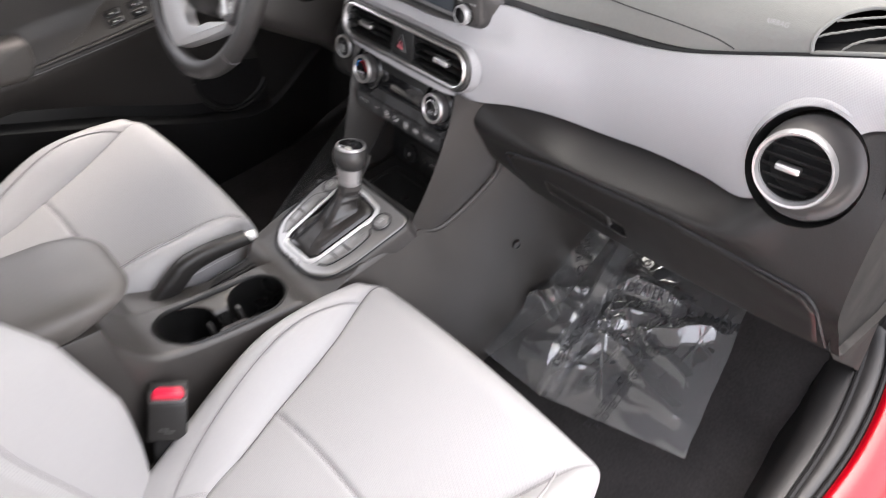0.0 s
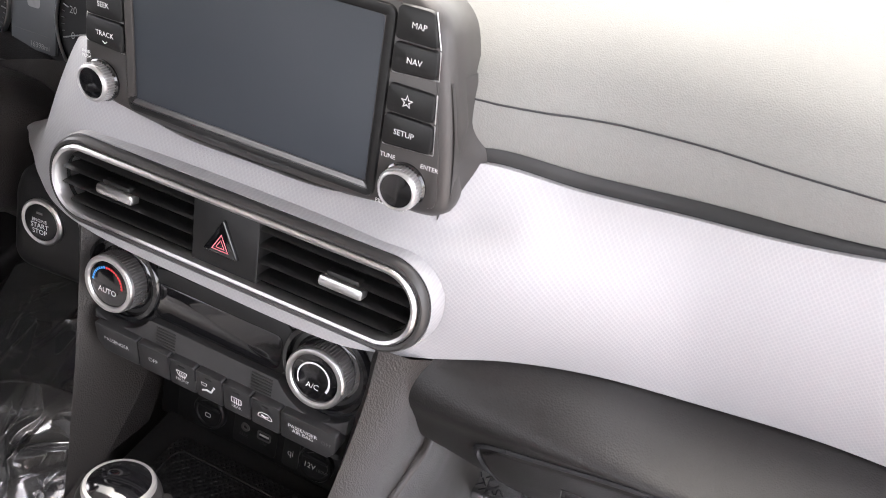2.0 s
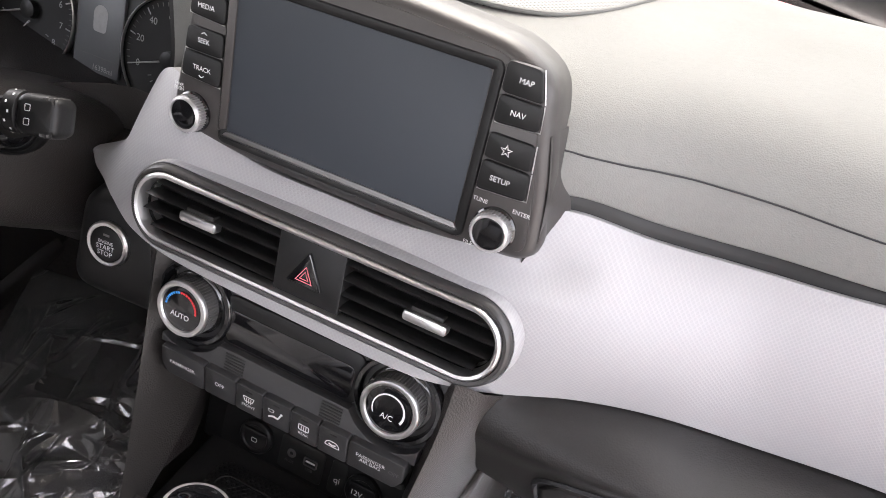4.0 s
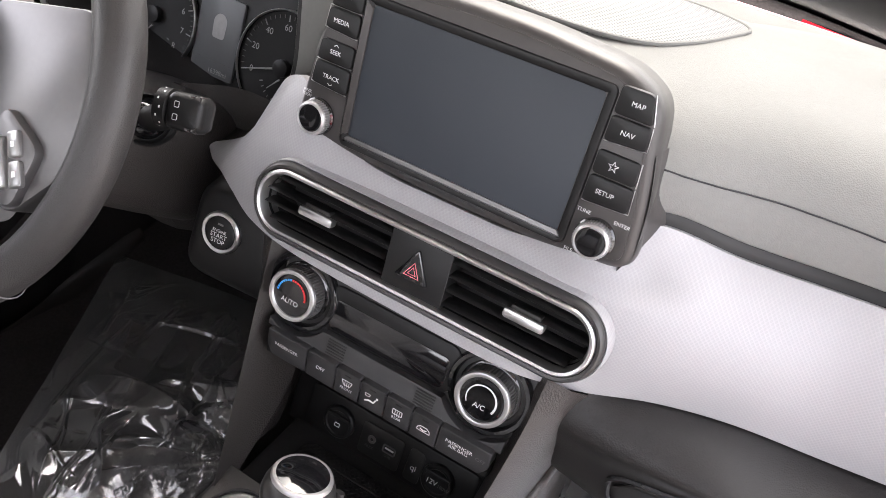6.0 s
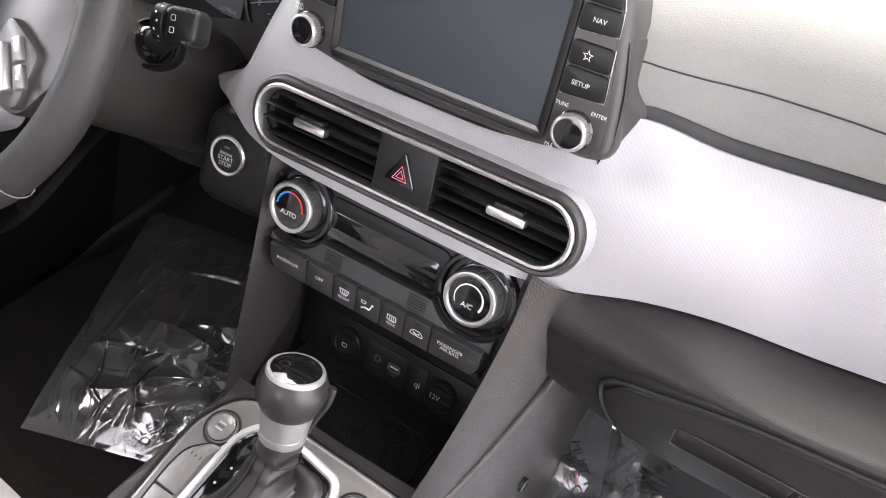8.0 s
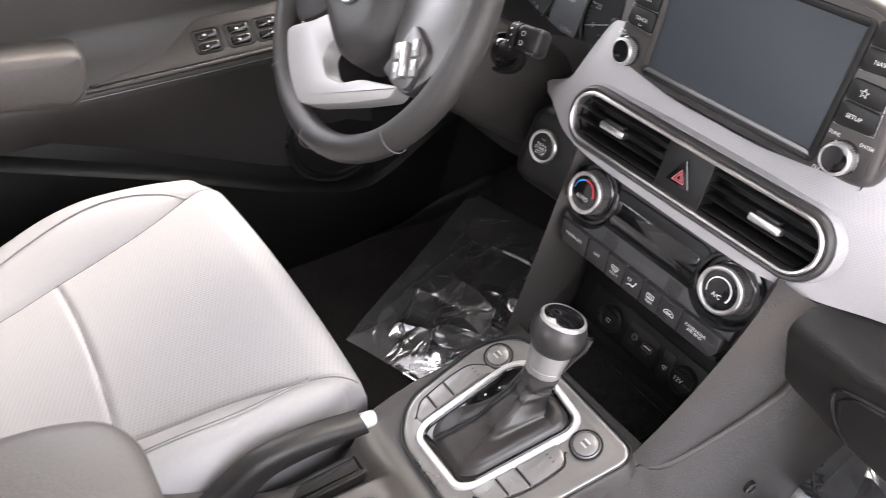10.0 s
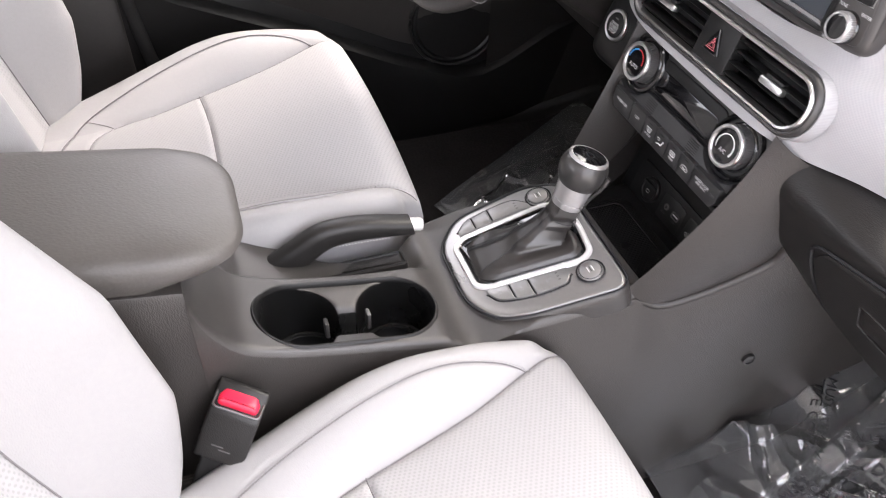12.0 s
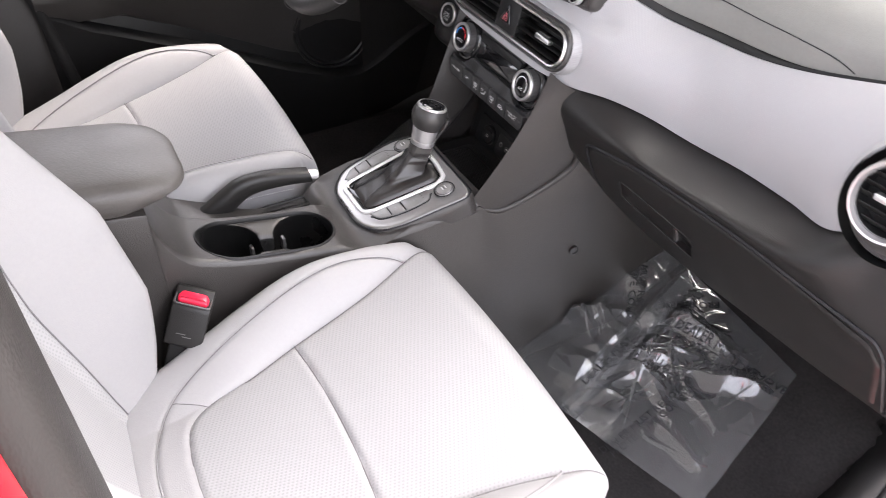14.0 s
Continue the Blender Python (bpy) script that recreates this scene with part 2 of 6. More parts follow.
BRIGHT = pbr("bright_satin_silver", (0.8, 0.79, 0.79), 0.33, 0.35, 0, var=0.03)
SILVER = pbr("silver_paint", (0.5, 0.49, 0.49), 0.35, 0.7, 0, var=0.05)
SPOKE = pbr("light_silver_spoke", (0.42, 0.41, 0.405), 0.42, 0.2, 0, var=0.04)
SATIN = pbr("dark_satin_metal", (0.16, 0.155, 0.155), 0.38, 0.6, 0, var=0.05)
GLOSS = pbr("piano_black", (0.006, 0.006, 0.007), 0.07, 0, 0, var=0.05, coat=0.6, spec=0.5)
FACE = pbr("black_face_plate", (0.0104, 0.0102, 0.0104), 0.42, 0, 0.15, 1200, 0.1, spec=0.3)
KEY = pbr("dark_grey_key_plastic", (0.03, 0.0296, 0.0304), 0.4, 0, 0.2, 1400, 0.08, spec=0.45)
SCREEN = pbr("switched_off_screen", (0.034, 0.04, 0.048), 0.5, 0, 0, var=0.0, spec=0.3)
DISPLAY = pbr("dim_display_grey", (0.085, 0.09, 0.095), 0.45, 0, 0, var=0.04)
WELL = pbr("glossy_cup_black", (0.0070, 0.0070, 0.0070), 0.28, 0, 0, var=0.08)
VOID = pbr("vent_black", (0.0060, 0.0060, 0.0060), 0.6)
SLAT = pbr("vent_slat_black", (0.0108, 0.0108, 0.0108), 0.4)
WHITE = pbr("white_print", (0.75, 0.75, 0.75), 0.6)
GHOST = pbr("grey_print", (0.1, 0.1, 0.1), 0.6)
DIM = pbr("dim_dial_print", (0.3, 0.3, 0.3), 0.6)
MAT = lattice("diamond_rubber_mat", (0.0070, 0.0070, 0.0070), 0.5, 0, 0.0042, (0, 1), 0.42, 0.9, 0.45, 45, 1.0)
BLUE = pbr("blue_print", (0.03, 0.3, 0.75), 0.5)
RED = pbr("red_print", (0.7, 0.03, 0.04), 0.5)
PINK = pbr("hazard_red_print", (0.85, 0.2, 0.24), 0.4)
BUTTON_RED = pbr("red_button", (0.75, 0.02, 0.06), 0.3)
BOOT = pbr("black_leather", (0.024, 0.0212, 0.02), 0.34, 0, 0.3, 900, 0.12, kind="voronoi", spec=0.75)
KNOB = pbr("satin_knob", (0.06, 0.058, 0.057), 0.32, 0.5, 0, var=0.06)
WHEEL = pbr("grey_leather_rim", (0.036, 0.0335, 0.0325), 0.44, 0, 0.3, 1000, 0.08, kind="voronoi", spec=0.45)
SILL = pbr("black_sill_plastic", (0.011, 0.0105, 0.0105), 0.75, 0, 0.3, 900, 0.1, spec=0.06)
RUBBER = pbr("black_rubber", (0.016, 0.0155, 0.0155), 0.75, spec=0.2)
PAINT = pbr("red_car_paint", (0.33, 0.0, 0.006), 0.32, 0, 0, var=0.04, coat=0.2, spec=0.3)
HEADLINER = pbr("grey_headliner", (0.5, 0.5, 0.48), 0.9, 0, 0.5, 900, 0.06)
# assumed pale ground colour, picked to bounce light up into the cabin
BOUNCE_GROUND = pbr("pale_bounce_ground", (0.27, 0.262, 0.25), 0.9, 0, 0.8, 90, 0.2, big=0.8)
INK = pbr("black_ink", (0.01, 0.01, 0.012), 0.6)


def film_material(name, cloud, rough, ior=1.75):
    mt = bpy.data.materials.new(name)
    mt.use_nodes = True
    nt = mt.node_tree
    nt.nodes.remove(nt.nodes["Principled BSDF"])
    clear, gloss, haze = nt.nodes.new("ShaderNodeBsdfTransparent"), nt.nodes.new("ShaderNodeBsdfGlossy"), nt.nodes.new("ShaderNodeBsdfDiffuse")
    clear.inputs["Color"].default_value = (0.93, 0.93, 0.94, 1)
    gloss.inputs["Roughness"].default_value = rough
    haze.inputs["Color"].default_value = (0.75, 0.75, 0.76, 1)
    fr = nt.nodes.new("ShaderNodeFresnel")
    fr.inputs["IOR"].default_value = ior
    m1, m2 = nt.nodes.new("ShaderNodeMixShader"), nt.nodes.new("ShaderNodeMixShader")
    nt.links.new(fr.outputs[0], m1.inputs[0])
    nt.links.new(clear.outputs[0], m1.inputs[1])
    nt.links.new(gloss.outputs[0], m1.inputs[2])
    m2.inputs[0].default_value = cloud
    nt.links.new(m1.outputs[0], m2.inputs[1])
    nt.links.new(haze.outputs[0], m2.inputs[2])
    nt.links.new(m2.outputs[0], nt.nodes["Material Output"].inputs[0])
    return mt


FILM = film_material("clear_plastic_film", 0.09, 0.07, 2.3)
FILM_THIN = film_material("thin_clear_plastic_film", 0.075, 0.06, 1.8)


def glass_material(name, tint):
    mt = bpy.data.materials.new(name)
    mt.use_nodes = True
    nt = mt.node_tree
    nt.nodes.remove(nt.nodes["Principled BSDF"])
    clear, gloss = nt.nodes.new("ShaderNodeBsdfTransparent"), nt.nodes.new("ShaderNodeBsdfGlossy")
    clear.inputs["Color"].default_value = tint
    gloss.inputs["Roughness"].default_value = 0.01
    fr = nt.nodes.new("ShaderNodeFresnel")
    fr.inputs["IOR"].default_value = 1.5
    m1 = nt.nodes.new("ShaderNodeMixShader")
    nt.links.new(fr.outputs[0], m1.inputs[0])
    nt.links.new(clear.outputs[0], m1.inputs[1])
    nt.links.new(gloss.outputs[0], m1.inputs[2])
    nt.links.new(m1.outputs[0], nt.nodes["Material Output"].inputs[0])
    return mt


# tint far darker than real glass, added to cut the light on the dash top
GLASS = glass_material("tinted_windscreen_glass", (0.32, 0.335, 0.33, 1))

# ---- setting ----
# out of view; serves as a reflector for the dash and lower panels
plain("ground", grid([[(x, y, -0.36) for y in (-400, -40, -4, 0, 4, 40, 400)] for x in (-400, -40, -4, 0, 4, 40, 400)]), BOUNCE_GROUND, "unseen ground round the car, made pale to bounce light inside", "ground")


def floor_z(x, y):
    z = 0.55 * max(0.0, y - 0.2) if y < 0.42 else 0.121 + 1.1 * (y - 0.42)
    return z + 0.25 * max(0.0, -0.62 - x) + 0.25 * max(0.0, x - 0.62)


xs = [-0.74 + 1.48 * i / 60 for i in range(61)]
ys = [-1.3 + 2.05 * j / 80 for j in range(81)]
def floor_edge(y):
    """Where the carpet meets the passenger sill."""
    return curve_at(y, [-1.3, -0.66, -0.2, 0.058, 0.215, 0.378, 0.46, 0.52, 0.6], [0.7, 0.696, 0.694, 0.667, 0.643, 0.597, 0.58, 0.66, 0.72])


plain("floor", grid([[(x, y, floor_z(x, y) + 0.002 * noise.noise((x * 9, y * 9, 0)) - 0.1 * smooth(0.012, 0.03, x - floor_edge(y))) for y in ys] for x in xs]), CARPET, "black carpeted cabin floor rising to the firewall", "floor")

# ---- dashboard ----
dash = thing("dashboard", (0, 0.2, 0.5), "light grey topped dashboard with patterned silver trim and black lower half", "dashboard")
UP = [(-0.278, 0.079, 0.559), (-0.246, 0.095, 0.573), (-0.215, 0.09, 0.612), (-0.178, 0.07, 0.668), (-0.14, 0.055, 0.68), (-0.08, 0.038, 0.648), (0.0, 0.037, 0.643), (0.08, 0.038, 0.647), (0.125, 0.052, 0.672), (0.158, 0.071, 0.679), (0.215, 0.102, 0.661), (0.28, 0.118, 0.657), (0.35, 0.12, 0.662), (0.41, 0.122, 0.672), (0.47, 0.128, 0.687), (0.556, 0.13, 0.714), (0.63, 0.13, 0.737), (0.7, 0.13, 0.755)]
LO = [(-0.278, 0.079, 0.556), (-0.255, 0.06, 0.558), (-0.225, 0.04, 0.566), (-0.19, 0.016, 0.573), (-0.15, -0.004, 0.571), (-0.1, -0.011, 0.566), (0.0, -0.0125, 0.5635), (0.09, -0.0115, 0.562), (0.125, 0.0, 0.557), (0.156, 0.018, 0.551), (0.205, 0.042, 0.552), (0.261, 0.064, 0.548), (0.33, 0.083, 0.54), (0.41, 0.088, 0.545), (0.487, 0.08, 0.553), (0.555, 0.06, 0.568), (0.6, 0.063, 0.61), (0.645, 0.083, 0.683), (0.7, 0.09, 0.7)]
U, L = spline(UP, 204), spline(LO, 204)
rows = []
for u, l in zip(U, L):
    bulge = 0.006 + 0.008 * smooth(0.16, 0.3, u.x)
    rows.append([u + Vector((0, 0.012, -0.004))] + [u.lerp(l, k / 48) + Vector((0, -1, 0.25)) * bulge * math.sin(math.pi * (k / 48) ** 0.8) for k in range(49)] + [l + Vector((0, 0.015, 0.002))])
si = STK.inverted()
for r in rows:
    for k in range(1, 50):
        q = si @ r[k]
        far = max(0.0, math.hypot(max(0, abs(q.x - 0.0025) - 0.1215), q.y - 0.001) - 0.03)
        if q.z < -0.0015 and q.x > 0.05:
            q.z += 0.45 * (1 - smooth(0.035, 0.06, q.y) * (1 - smooth(0.15, 0.2, q.x))) * (-0.0015 - q.z) * smooth(0.05, 0.13, q.x) * (1 - smooth(0.0, 0.16, far)) * math.sin(math.pi * (k - 1) / 48)
            r[k] = STK @ q
tv, tf = grid(rows)


def in_oval(p):
    q = si @ p
    return math.hypot(max(0, abs(q.x - 0.0025) - 0.1215), q.y - 0.001) < 0.026


# round opening for the side vent, cut through the trim and the black lower half
GV = basis((0.609, 0.0678, 0.6336), (0, 0.46, 0.888), (1, 0.1, 0))
gi = GV.inverted()


def cut_round(verts, faces, r0):
    """Pull the vertices near the opening onto its edge and drop the faces inside."""
    verts, ins = list(verts), set()
    for k, p in enumerate(verts):
        q = gi @ Vector(p)
        r = math.hypot(q.x, q.y)
        if abs(q.z) < 0.08 and r < r0 + 0.0025:
            ins.add(k)
            if r > 0.001:
                verts[k] = GV @ Vector((q.x * r0 / r, q.y * r0 / r, q.z))
    return verts, [f_ for f_ in faces if not all(k in ins for k in f_)]


tf = [q for q in tf if not all(in_oval(tv[k]) for k in q)]
tv, tf = cut_round(tv, tf, 0.0625)
part("trim_panel", (tv, tf), TRIM, dash, "silver trim with a fine embossed lattice")

# dash top pad
TOPZ = [(-0.75, 0.72), (-0.4, 0.73), (0.0, 0.75), (0.3, 0.752), (0.5, 0.756), (0.7, 0.775)]


def topz(x):
    return float(np.interp(x, [p[0] for p in TOPZ], [p[1] for p in TOPZ]))


PAD = ((0.03, 0.13), (0.0125, 0.14), (0.0085, 0.2), (0.0125, 0.34), (0.024, 0.55), (0.044, 0.76), (0.074, 0.9), (0.12, 0.975), (0.18, 1.0), (0.24, 1.0), (0.3, 0.96), (0.335, 0.86), (0.345, 0.6))


def tuck(x):
    """How far the pad stands clear of the trim: wide beside the screen, narrow at the door."""
    return 0.62 - 0.46 * smooth(0.3, 0.47, x)


def pad_row(u):
    return spline([(u.x, u.y + dy, u.z + (topz(u.x) - u.z) * h * (tuck(u.x) if h < 0.25 else 1)) for dy, h in PAD], 80)


right = [u for u in U if u.x >= 0.13]
padrows = [pad_row(u) for u in right]
VENT = rounded([(0.549, 0.137), (0.566, 0.17), (0.592, 0.184), (0.625, 0.178), (0.652, 0.15), (0.646, 0.138)], 0.012, 4)


def in_vent(x, y):
    hit = False
    for (x0, y0), (x1, y1) in zip(VENT, VENT[1:] + VENT[:1]):
        if (y0 > y) != (y1 > y) and x < x0 + (y - y0) / (y1 - y0) * (x1 - x0):
            hit = not hit
    return hit


def pad_z(x, y):
    i = min(range(len(right)), key=lambda q: abs(right[q].x - x))
    r = padrows[i]
    r = r[min(range(len(r)), key=lambda q: r[q].y):]
    return float(np.interp(y, [p.y for p in r], [p.z for p in r]))


pv, pf = grid(padrows)
part("top_pad", (pv, [q for q in pf if not in_vent(*(sum((pv[k] for k in q), Vector()) / 4)[:2])]), DASH_TOP, dash, "light grey soft dash top")
dv = part("defroster_vent", tube([(x, y, pad_z(x, y) + 0.0005) for x, y in VENT], 0.0024, 8, True), DASH_TOP, dash, "slatted window outlet in the dash top")
part("vent_well", grid([[(x, y, pad_z(x, y) - 0.03) for x in (0.53, 0.56, 0.6, 0.64, 0.67)] for y in (0.134, 0.16, 0.2)]), VOID, dv)
for k in range(5):
    y0 = 0.115 + 0.014 * k
    ln = [(x, y0 + 0.3 * (x - 0.55)) for x in [0.54 + 0.115 * q / 40 for q in range(41)]]
    ln = [(x, y) for x, y in ln if in_vent(x, y)]
    if len(ln) > 3:
        part("vent_slat", tube([(x, y, pad_z(x, y) - 0.002) for x, y in ln], 0.0013, 6), DASH_TOP, dv)
mid = [Vector((x, 0.075, 0.68)).lerp(Vector((x, right[0].y, right[0].z)), smooth(0.04, 0.12, x)) for x in (-0.16, -0.1, -0.05, 0, 0.03, 0.05, 0.065, 0.08, 0.1, 0.12)] + [right[0]]
part("top_pad", grid([pad_row(u) for u in mid]), DASH_TOP, dash, "light grey soft dash top")
part("defroster_strip", box(-0.7, 0.7, 0.45, 0.545, 0.69, 0.718, 0.006), DASH_TOP, dash)
half = [(0.0, 0.186), (0.05, 0.19), (0.085, 0.208), (0.115, 0.255), (0.144, 0.336), (0.1, 0.36), (0.0, 0.364)]
gout = rounded(half + [(-x, y) for x, y in reversed(half[1:-1])], 0.02, 4)


def grille_z(y):
    return 0.7505 - 0.072 * (1 - float(np.interp(y - 0.068, [0.0, 0.24, 0.3, 0.335], [1, 1, 0.965, 0.87])))


gs = slab([(x * 0.99, 0.275 + (y - 0.275) * 0.985) for x, y in gout], -0.004, 0.0022, 0.0004)
sg = part("speaker_grille", ([Vector((p.x, p.y, p.z + grille_z(p.y))) for p in gs[0]], gs[1]), GRILLE, dash, "grey perforated speaker grille")
part("grille_rim", tube([(x, y, grille_z(y) + 0.001) for x, y in gout], 0.0022, 8, True), DASH_TOP, sg)
# shade in the gap between trim and pad, painted as a near-black strip
part("gap_shade_strip", grid([[u + Vector((0, 0.006, -0.004)), u + Vector((0, 0.0075, 0.0015)), u + Vector((0, 0.0085, 0.007 * tuck(u.x))), u + Vector((0, 0.012, 0.014 * tuck(u.x))), u + Vector((0, 0.03, 0.016 * tuck(u.x)))] for u in right]), VOID, dash, "black strip standing in for the shade in the gap under the pad")
# airbag lid seam
seam = []
for k in range(60):
    t = k / 59
    x = 0.131 + 0.347 * t
    zt = curve_at(x, [0.131, 0.2, 0.3, 0.39, 0.43, 0.458, 0.478], [0.716, 0.705, 0.6985, 0.699, 0.698, 0.6945, 0.6865])
    row = padrows[min(range(len(right)), key=lambda q: abs(right[q].x - x))]
    row = row[min(range(len(row)), key=lambda q: row[q].y):60]
    seam.append(Vector((x, float(np.interp(zt, [p.z for p in row], [p.y for p in row])) - 0.0003, zt + 0.0003)))
seam = [sum(seam[max(0, k - 3):k + 4], Vector()) / len(seam[max(0, k - 3):k + 4]) for k in range(60)]
part("airbag_lid_seam", tube(seam, 0.0007, 6), INK, dash)
ab = Vector((pad_z(0.516, 0.15) - pad_z(0.496, 0.15), pad_z(0.506, 0.155) - pad_z(0.506, 0.145), 0))
letters("AIRBAG", 0.0085, basis((0.506, 0.15, pad_z(0.506, 0.15) + 0.0008), (0, 1, ab.y / 0.01), (1, 0, ab.x / 0.02)), DIM, dash)

# black lower half on the passenger's side
def bend(v, xs_, ys_):
    """Stations joined without kinks."""
    w = 0.03
    return sum(float(np.interp(v + w * k / 4, xs_, ys_)) for k in range(-4, 5)) / 9


low = []
for l in [q for q in L if q.x >= 0.15]:
    x = l.x
    zs = bend(x, [0.15, 0.21, 0.3, 0.5, 0.7], [0.478, 0.486, 0.503, 0.51, 0.513])
    yr = bend(x, [0.15, 0.2, 0.45, 0.6, 0.7], [0.012, 0.01, 0.022, 0.02, 0.02])
    zu = bend(x, [0.15, 0.175, 0.216, 0.296, 0.4, 0.6, 0.7], [0.425, 0.41, 0.388, 0.362, 0.365, 0.378, 0.39])
    yu = bend(x, [0.15, 0.216, 0.3, 0.7], [0.044, 0.06, 0.078, 0.08])
    end = smooth(0.565, 0.63, x)
    ya = yr + (0.35 + 0.5 * end) * (l.y - yr)
    ym = yr - 0.003 + 0.42 * end * (l.y - yr)
    side = [(l.y + 0.012, l.z - 0.001), (l.y, l.z - 0.003), (ya, l.z - 0.012 - 0.012 * end), (ym, (l.z + zs) / 2), (yr + 0.009, zs), ((yr + yu) / 2 + 0.003, (zs + zu) / 2), (yu - 0.004, zu + 0.012), (yu + 0.006, zu), (yu + 0.04, zu - 0.008), (0.3, zu - 0.03), (0.5, zu - 0.02)]
    row = spline([(x, y, z) for y, z in side], 100)
    near = 1 - smooth(0.15, 0.28, x)
    low.append([p + Vector((near * curve_at(k / 70, [0.0, 0.35, 0.7, 1.0], [0.003, -0.021, -0.012, 0.012]), 0, 0)) for k, p in enumerate(row)])
edge = [[p + Vector((-0.001, 0.02, 0)) for p in low[0]], [p + Vector((-0.0025, 0.006, 0)) for p in low[0]], [p + Vector((-0.0012, 0.0015, 0)) for p in low[0]]]
SLOT = [(0.266, 0.31), (0.3, 0.33), (0.36, 0.37), (0.415, 0.4)]


def slot_s(x):
    return float(np.interp(x, [p[0] for p in SLOT], [p[1] for p in SLOT]))


def in_slot(x, s_):
    return 0.263 < x < 0.4 and abs(s_ - slot_s(x)) < 0.085


v, f = grid(edge + low)
keep = []
for q in f:
    i, k = (q[0] // 101) - 3, q[0] % 101
    if i >= 0 and in_slot(v[q[0]].x, (k - 40) / 30):
        continue
    keep.append(q)
part("lower_panel", cut_round(v, keep, 0.0625), BLACK, dash, "black grained lower dashboard")

# ---- screen unit ----
unit = thing("infotainment_display", (0.002, 0.05, 0.65), "switched-off touch screen in a dark housing with buttons and two knobs", "display")
hull = rounded([(-0.146, -0.011), (-0.08, -0.018), (0.0, -0.0195), (0.08, -0.0185), (0.1505, -0.0105), (0.1445, 0.04), (0.129, 0.107), (0.1, 0.1225), (0.03, 0.128), (-0.03, 0.128), (-0.102, 0.123), (-0.128, 0.109), (-0.14, 0.04)], 0.018, 6)
part("housing", molding(hull, [(0.02, -0.075), (0.002, -0.05), (0, -0.012), (0.002, -0.004), (0.006, 0.0), (0.009, 0.0005)], True, True, SCR), HOUSING, unit, "warm dark grey satin housing")
foot = []
for k in range(25):
    t = k / 24
    y = 0.074 - 0.081 * t
    a = Vector((curve_at(y, [-0.01, 0.04, 0.08], [0.1495, 0.1445, 0.135]) - 0.0012 - 0.006 * smooth(0.006, -0.008, y), y, -0.004))
    b = Vector((a.x + 0.0015 + 0.0088 * smooth(0.048, 0.024, y) * (1 - 0.95 * smooth(0.024, -0.008, y)), y - 0.002 * t, curve_at(y, [-0.01, 0.02, 0.074], [-0.022, -0.033, -0.04])))
    foot.append([SCR @ (a.lerp(b, q / 8) + Vector((-0.0035 * math.sin(math.pi * q / 8) * t, 0, 0.002 * math.sin(math.pi * q / 8)))) for q in range(9)])
foot.append([p + Vector((-0.004, 0.004, -0.012)) for p in foot[-1]])
part("housing_foot", grid(foot), HOUSING, unit, "flared foot of the housing")
part("face_plate", slab(offset(hull, 0.0085), -0.002, 0.0015, 0.001, SCR), HOUSING, unit, "dark grey satin face plate")
dx = 0.0005
part("screen_frame", molding(rrect(0.197, 0.119, 0.006, 4, dx, 0.0505), [(0, 0.001), (0.001, 0.003), (0.004, 0.0035), (0.008, 0.001), (0.0085, -0.001)], False, False, SCR), FACE, unit)
part("screen", slab(rrect(0.182, 0.104, 0.003, 3, dx, 0.051), -0.002, 0.0021, 0.0003, SCR), SCREEN, unit, "dark blue-grey glass screen, off")
part("bright_strip", slab(rounded([(-0.0945, -0.0035), (0.0955, -0.0035), (0.091, 0.0012), (-0.09, 0.0012)], 0.001, 3), 0, 0.0036, 0.001, SCR), SATIN, unit, "satin bar under the screen")
part("side_strip", slab(rounded([(-0.0975, -0.001), (-0.0905, 0.003), (-0.0905, 0.1), (-0.0975, 0.106)], 0.001, 3), 0, 0.0036, 0.001, SCR), HOUSING, unit)


def knob(m, r, h, parent, mat_ring, mat_face, base=1.45):
    part("knob_base", lathe([(r * base, 0), (r * base, 0.002), (r * (base - 0.12), 0.0035), (r * 0.9, 0.0035)], 40, m), GLOSS, parent)
    ring = [(r, 0.002), (r, h * 0.7), (r * 0.99, h * 0.86), (r * 0.93, h * 0.97), (r * 0.86, h), (r * 0.82, h * 0.98), (r * 0.81, h * 0.9)]
    body = part("knob", lathe(ring, 48, m, False), mat_ring, parent)
    part("knob_face", lathe([(r * 0.8, h * 0.8), (r * 0.8, h * 0.93), (r * 0.7, h * 0.95)], 40, m), mat_face, body)
    return body


def at(m, x, y, z=0.0):
    return m @ Matrix.Translation((x, y, z))


for kx, ky in ((0.118, 0.0068), (-0.1205, 0.0055)):
    kb = knob(at(SCR, kx, ky, 0.001), 0.0132, 0.0125, unit, SILVER, GLOSS, 1.12)
    part("knurling", join(*[box(-0.0004, 0.0004, 0.0128, 0.01365, 0.003, 0.0098, 0.0002, at(SCR, kx, ky, 0.001) @ pose(0, 0, 0, 0, 0, a * 9)) for a in range(40)]), CHROME, kb)

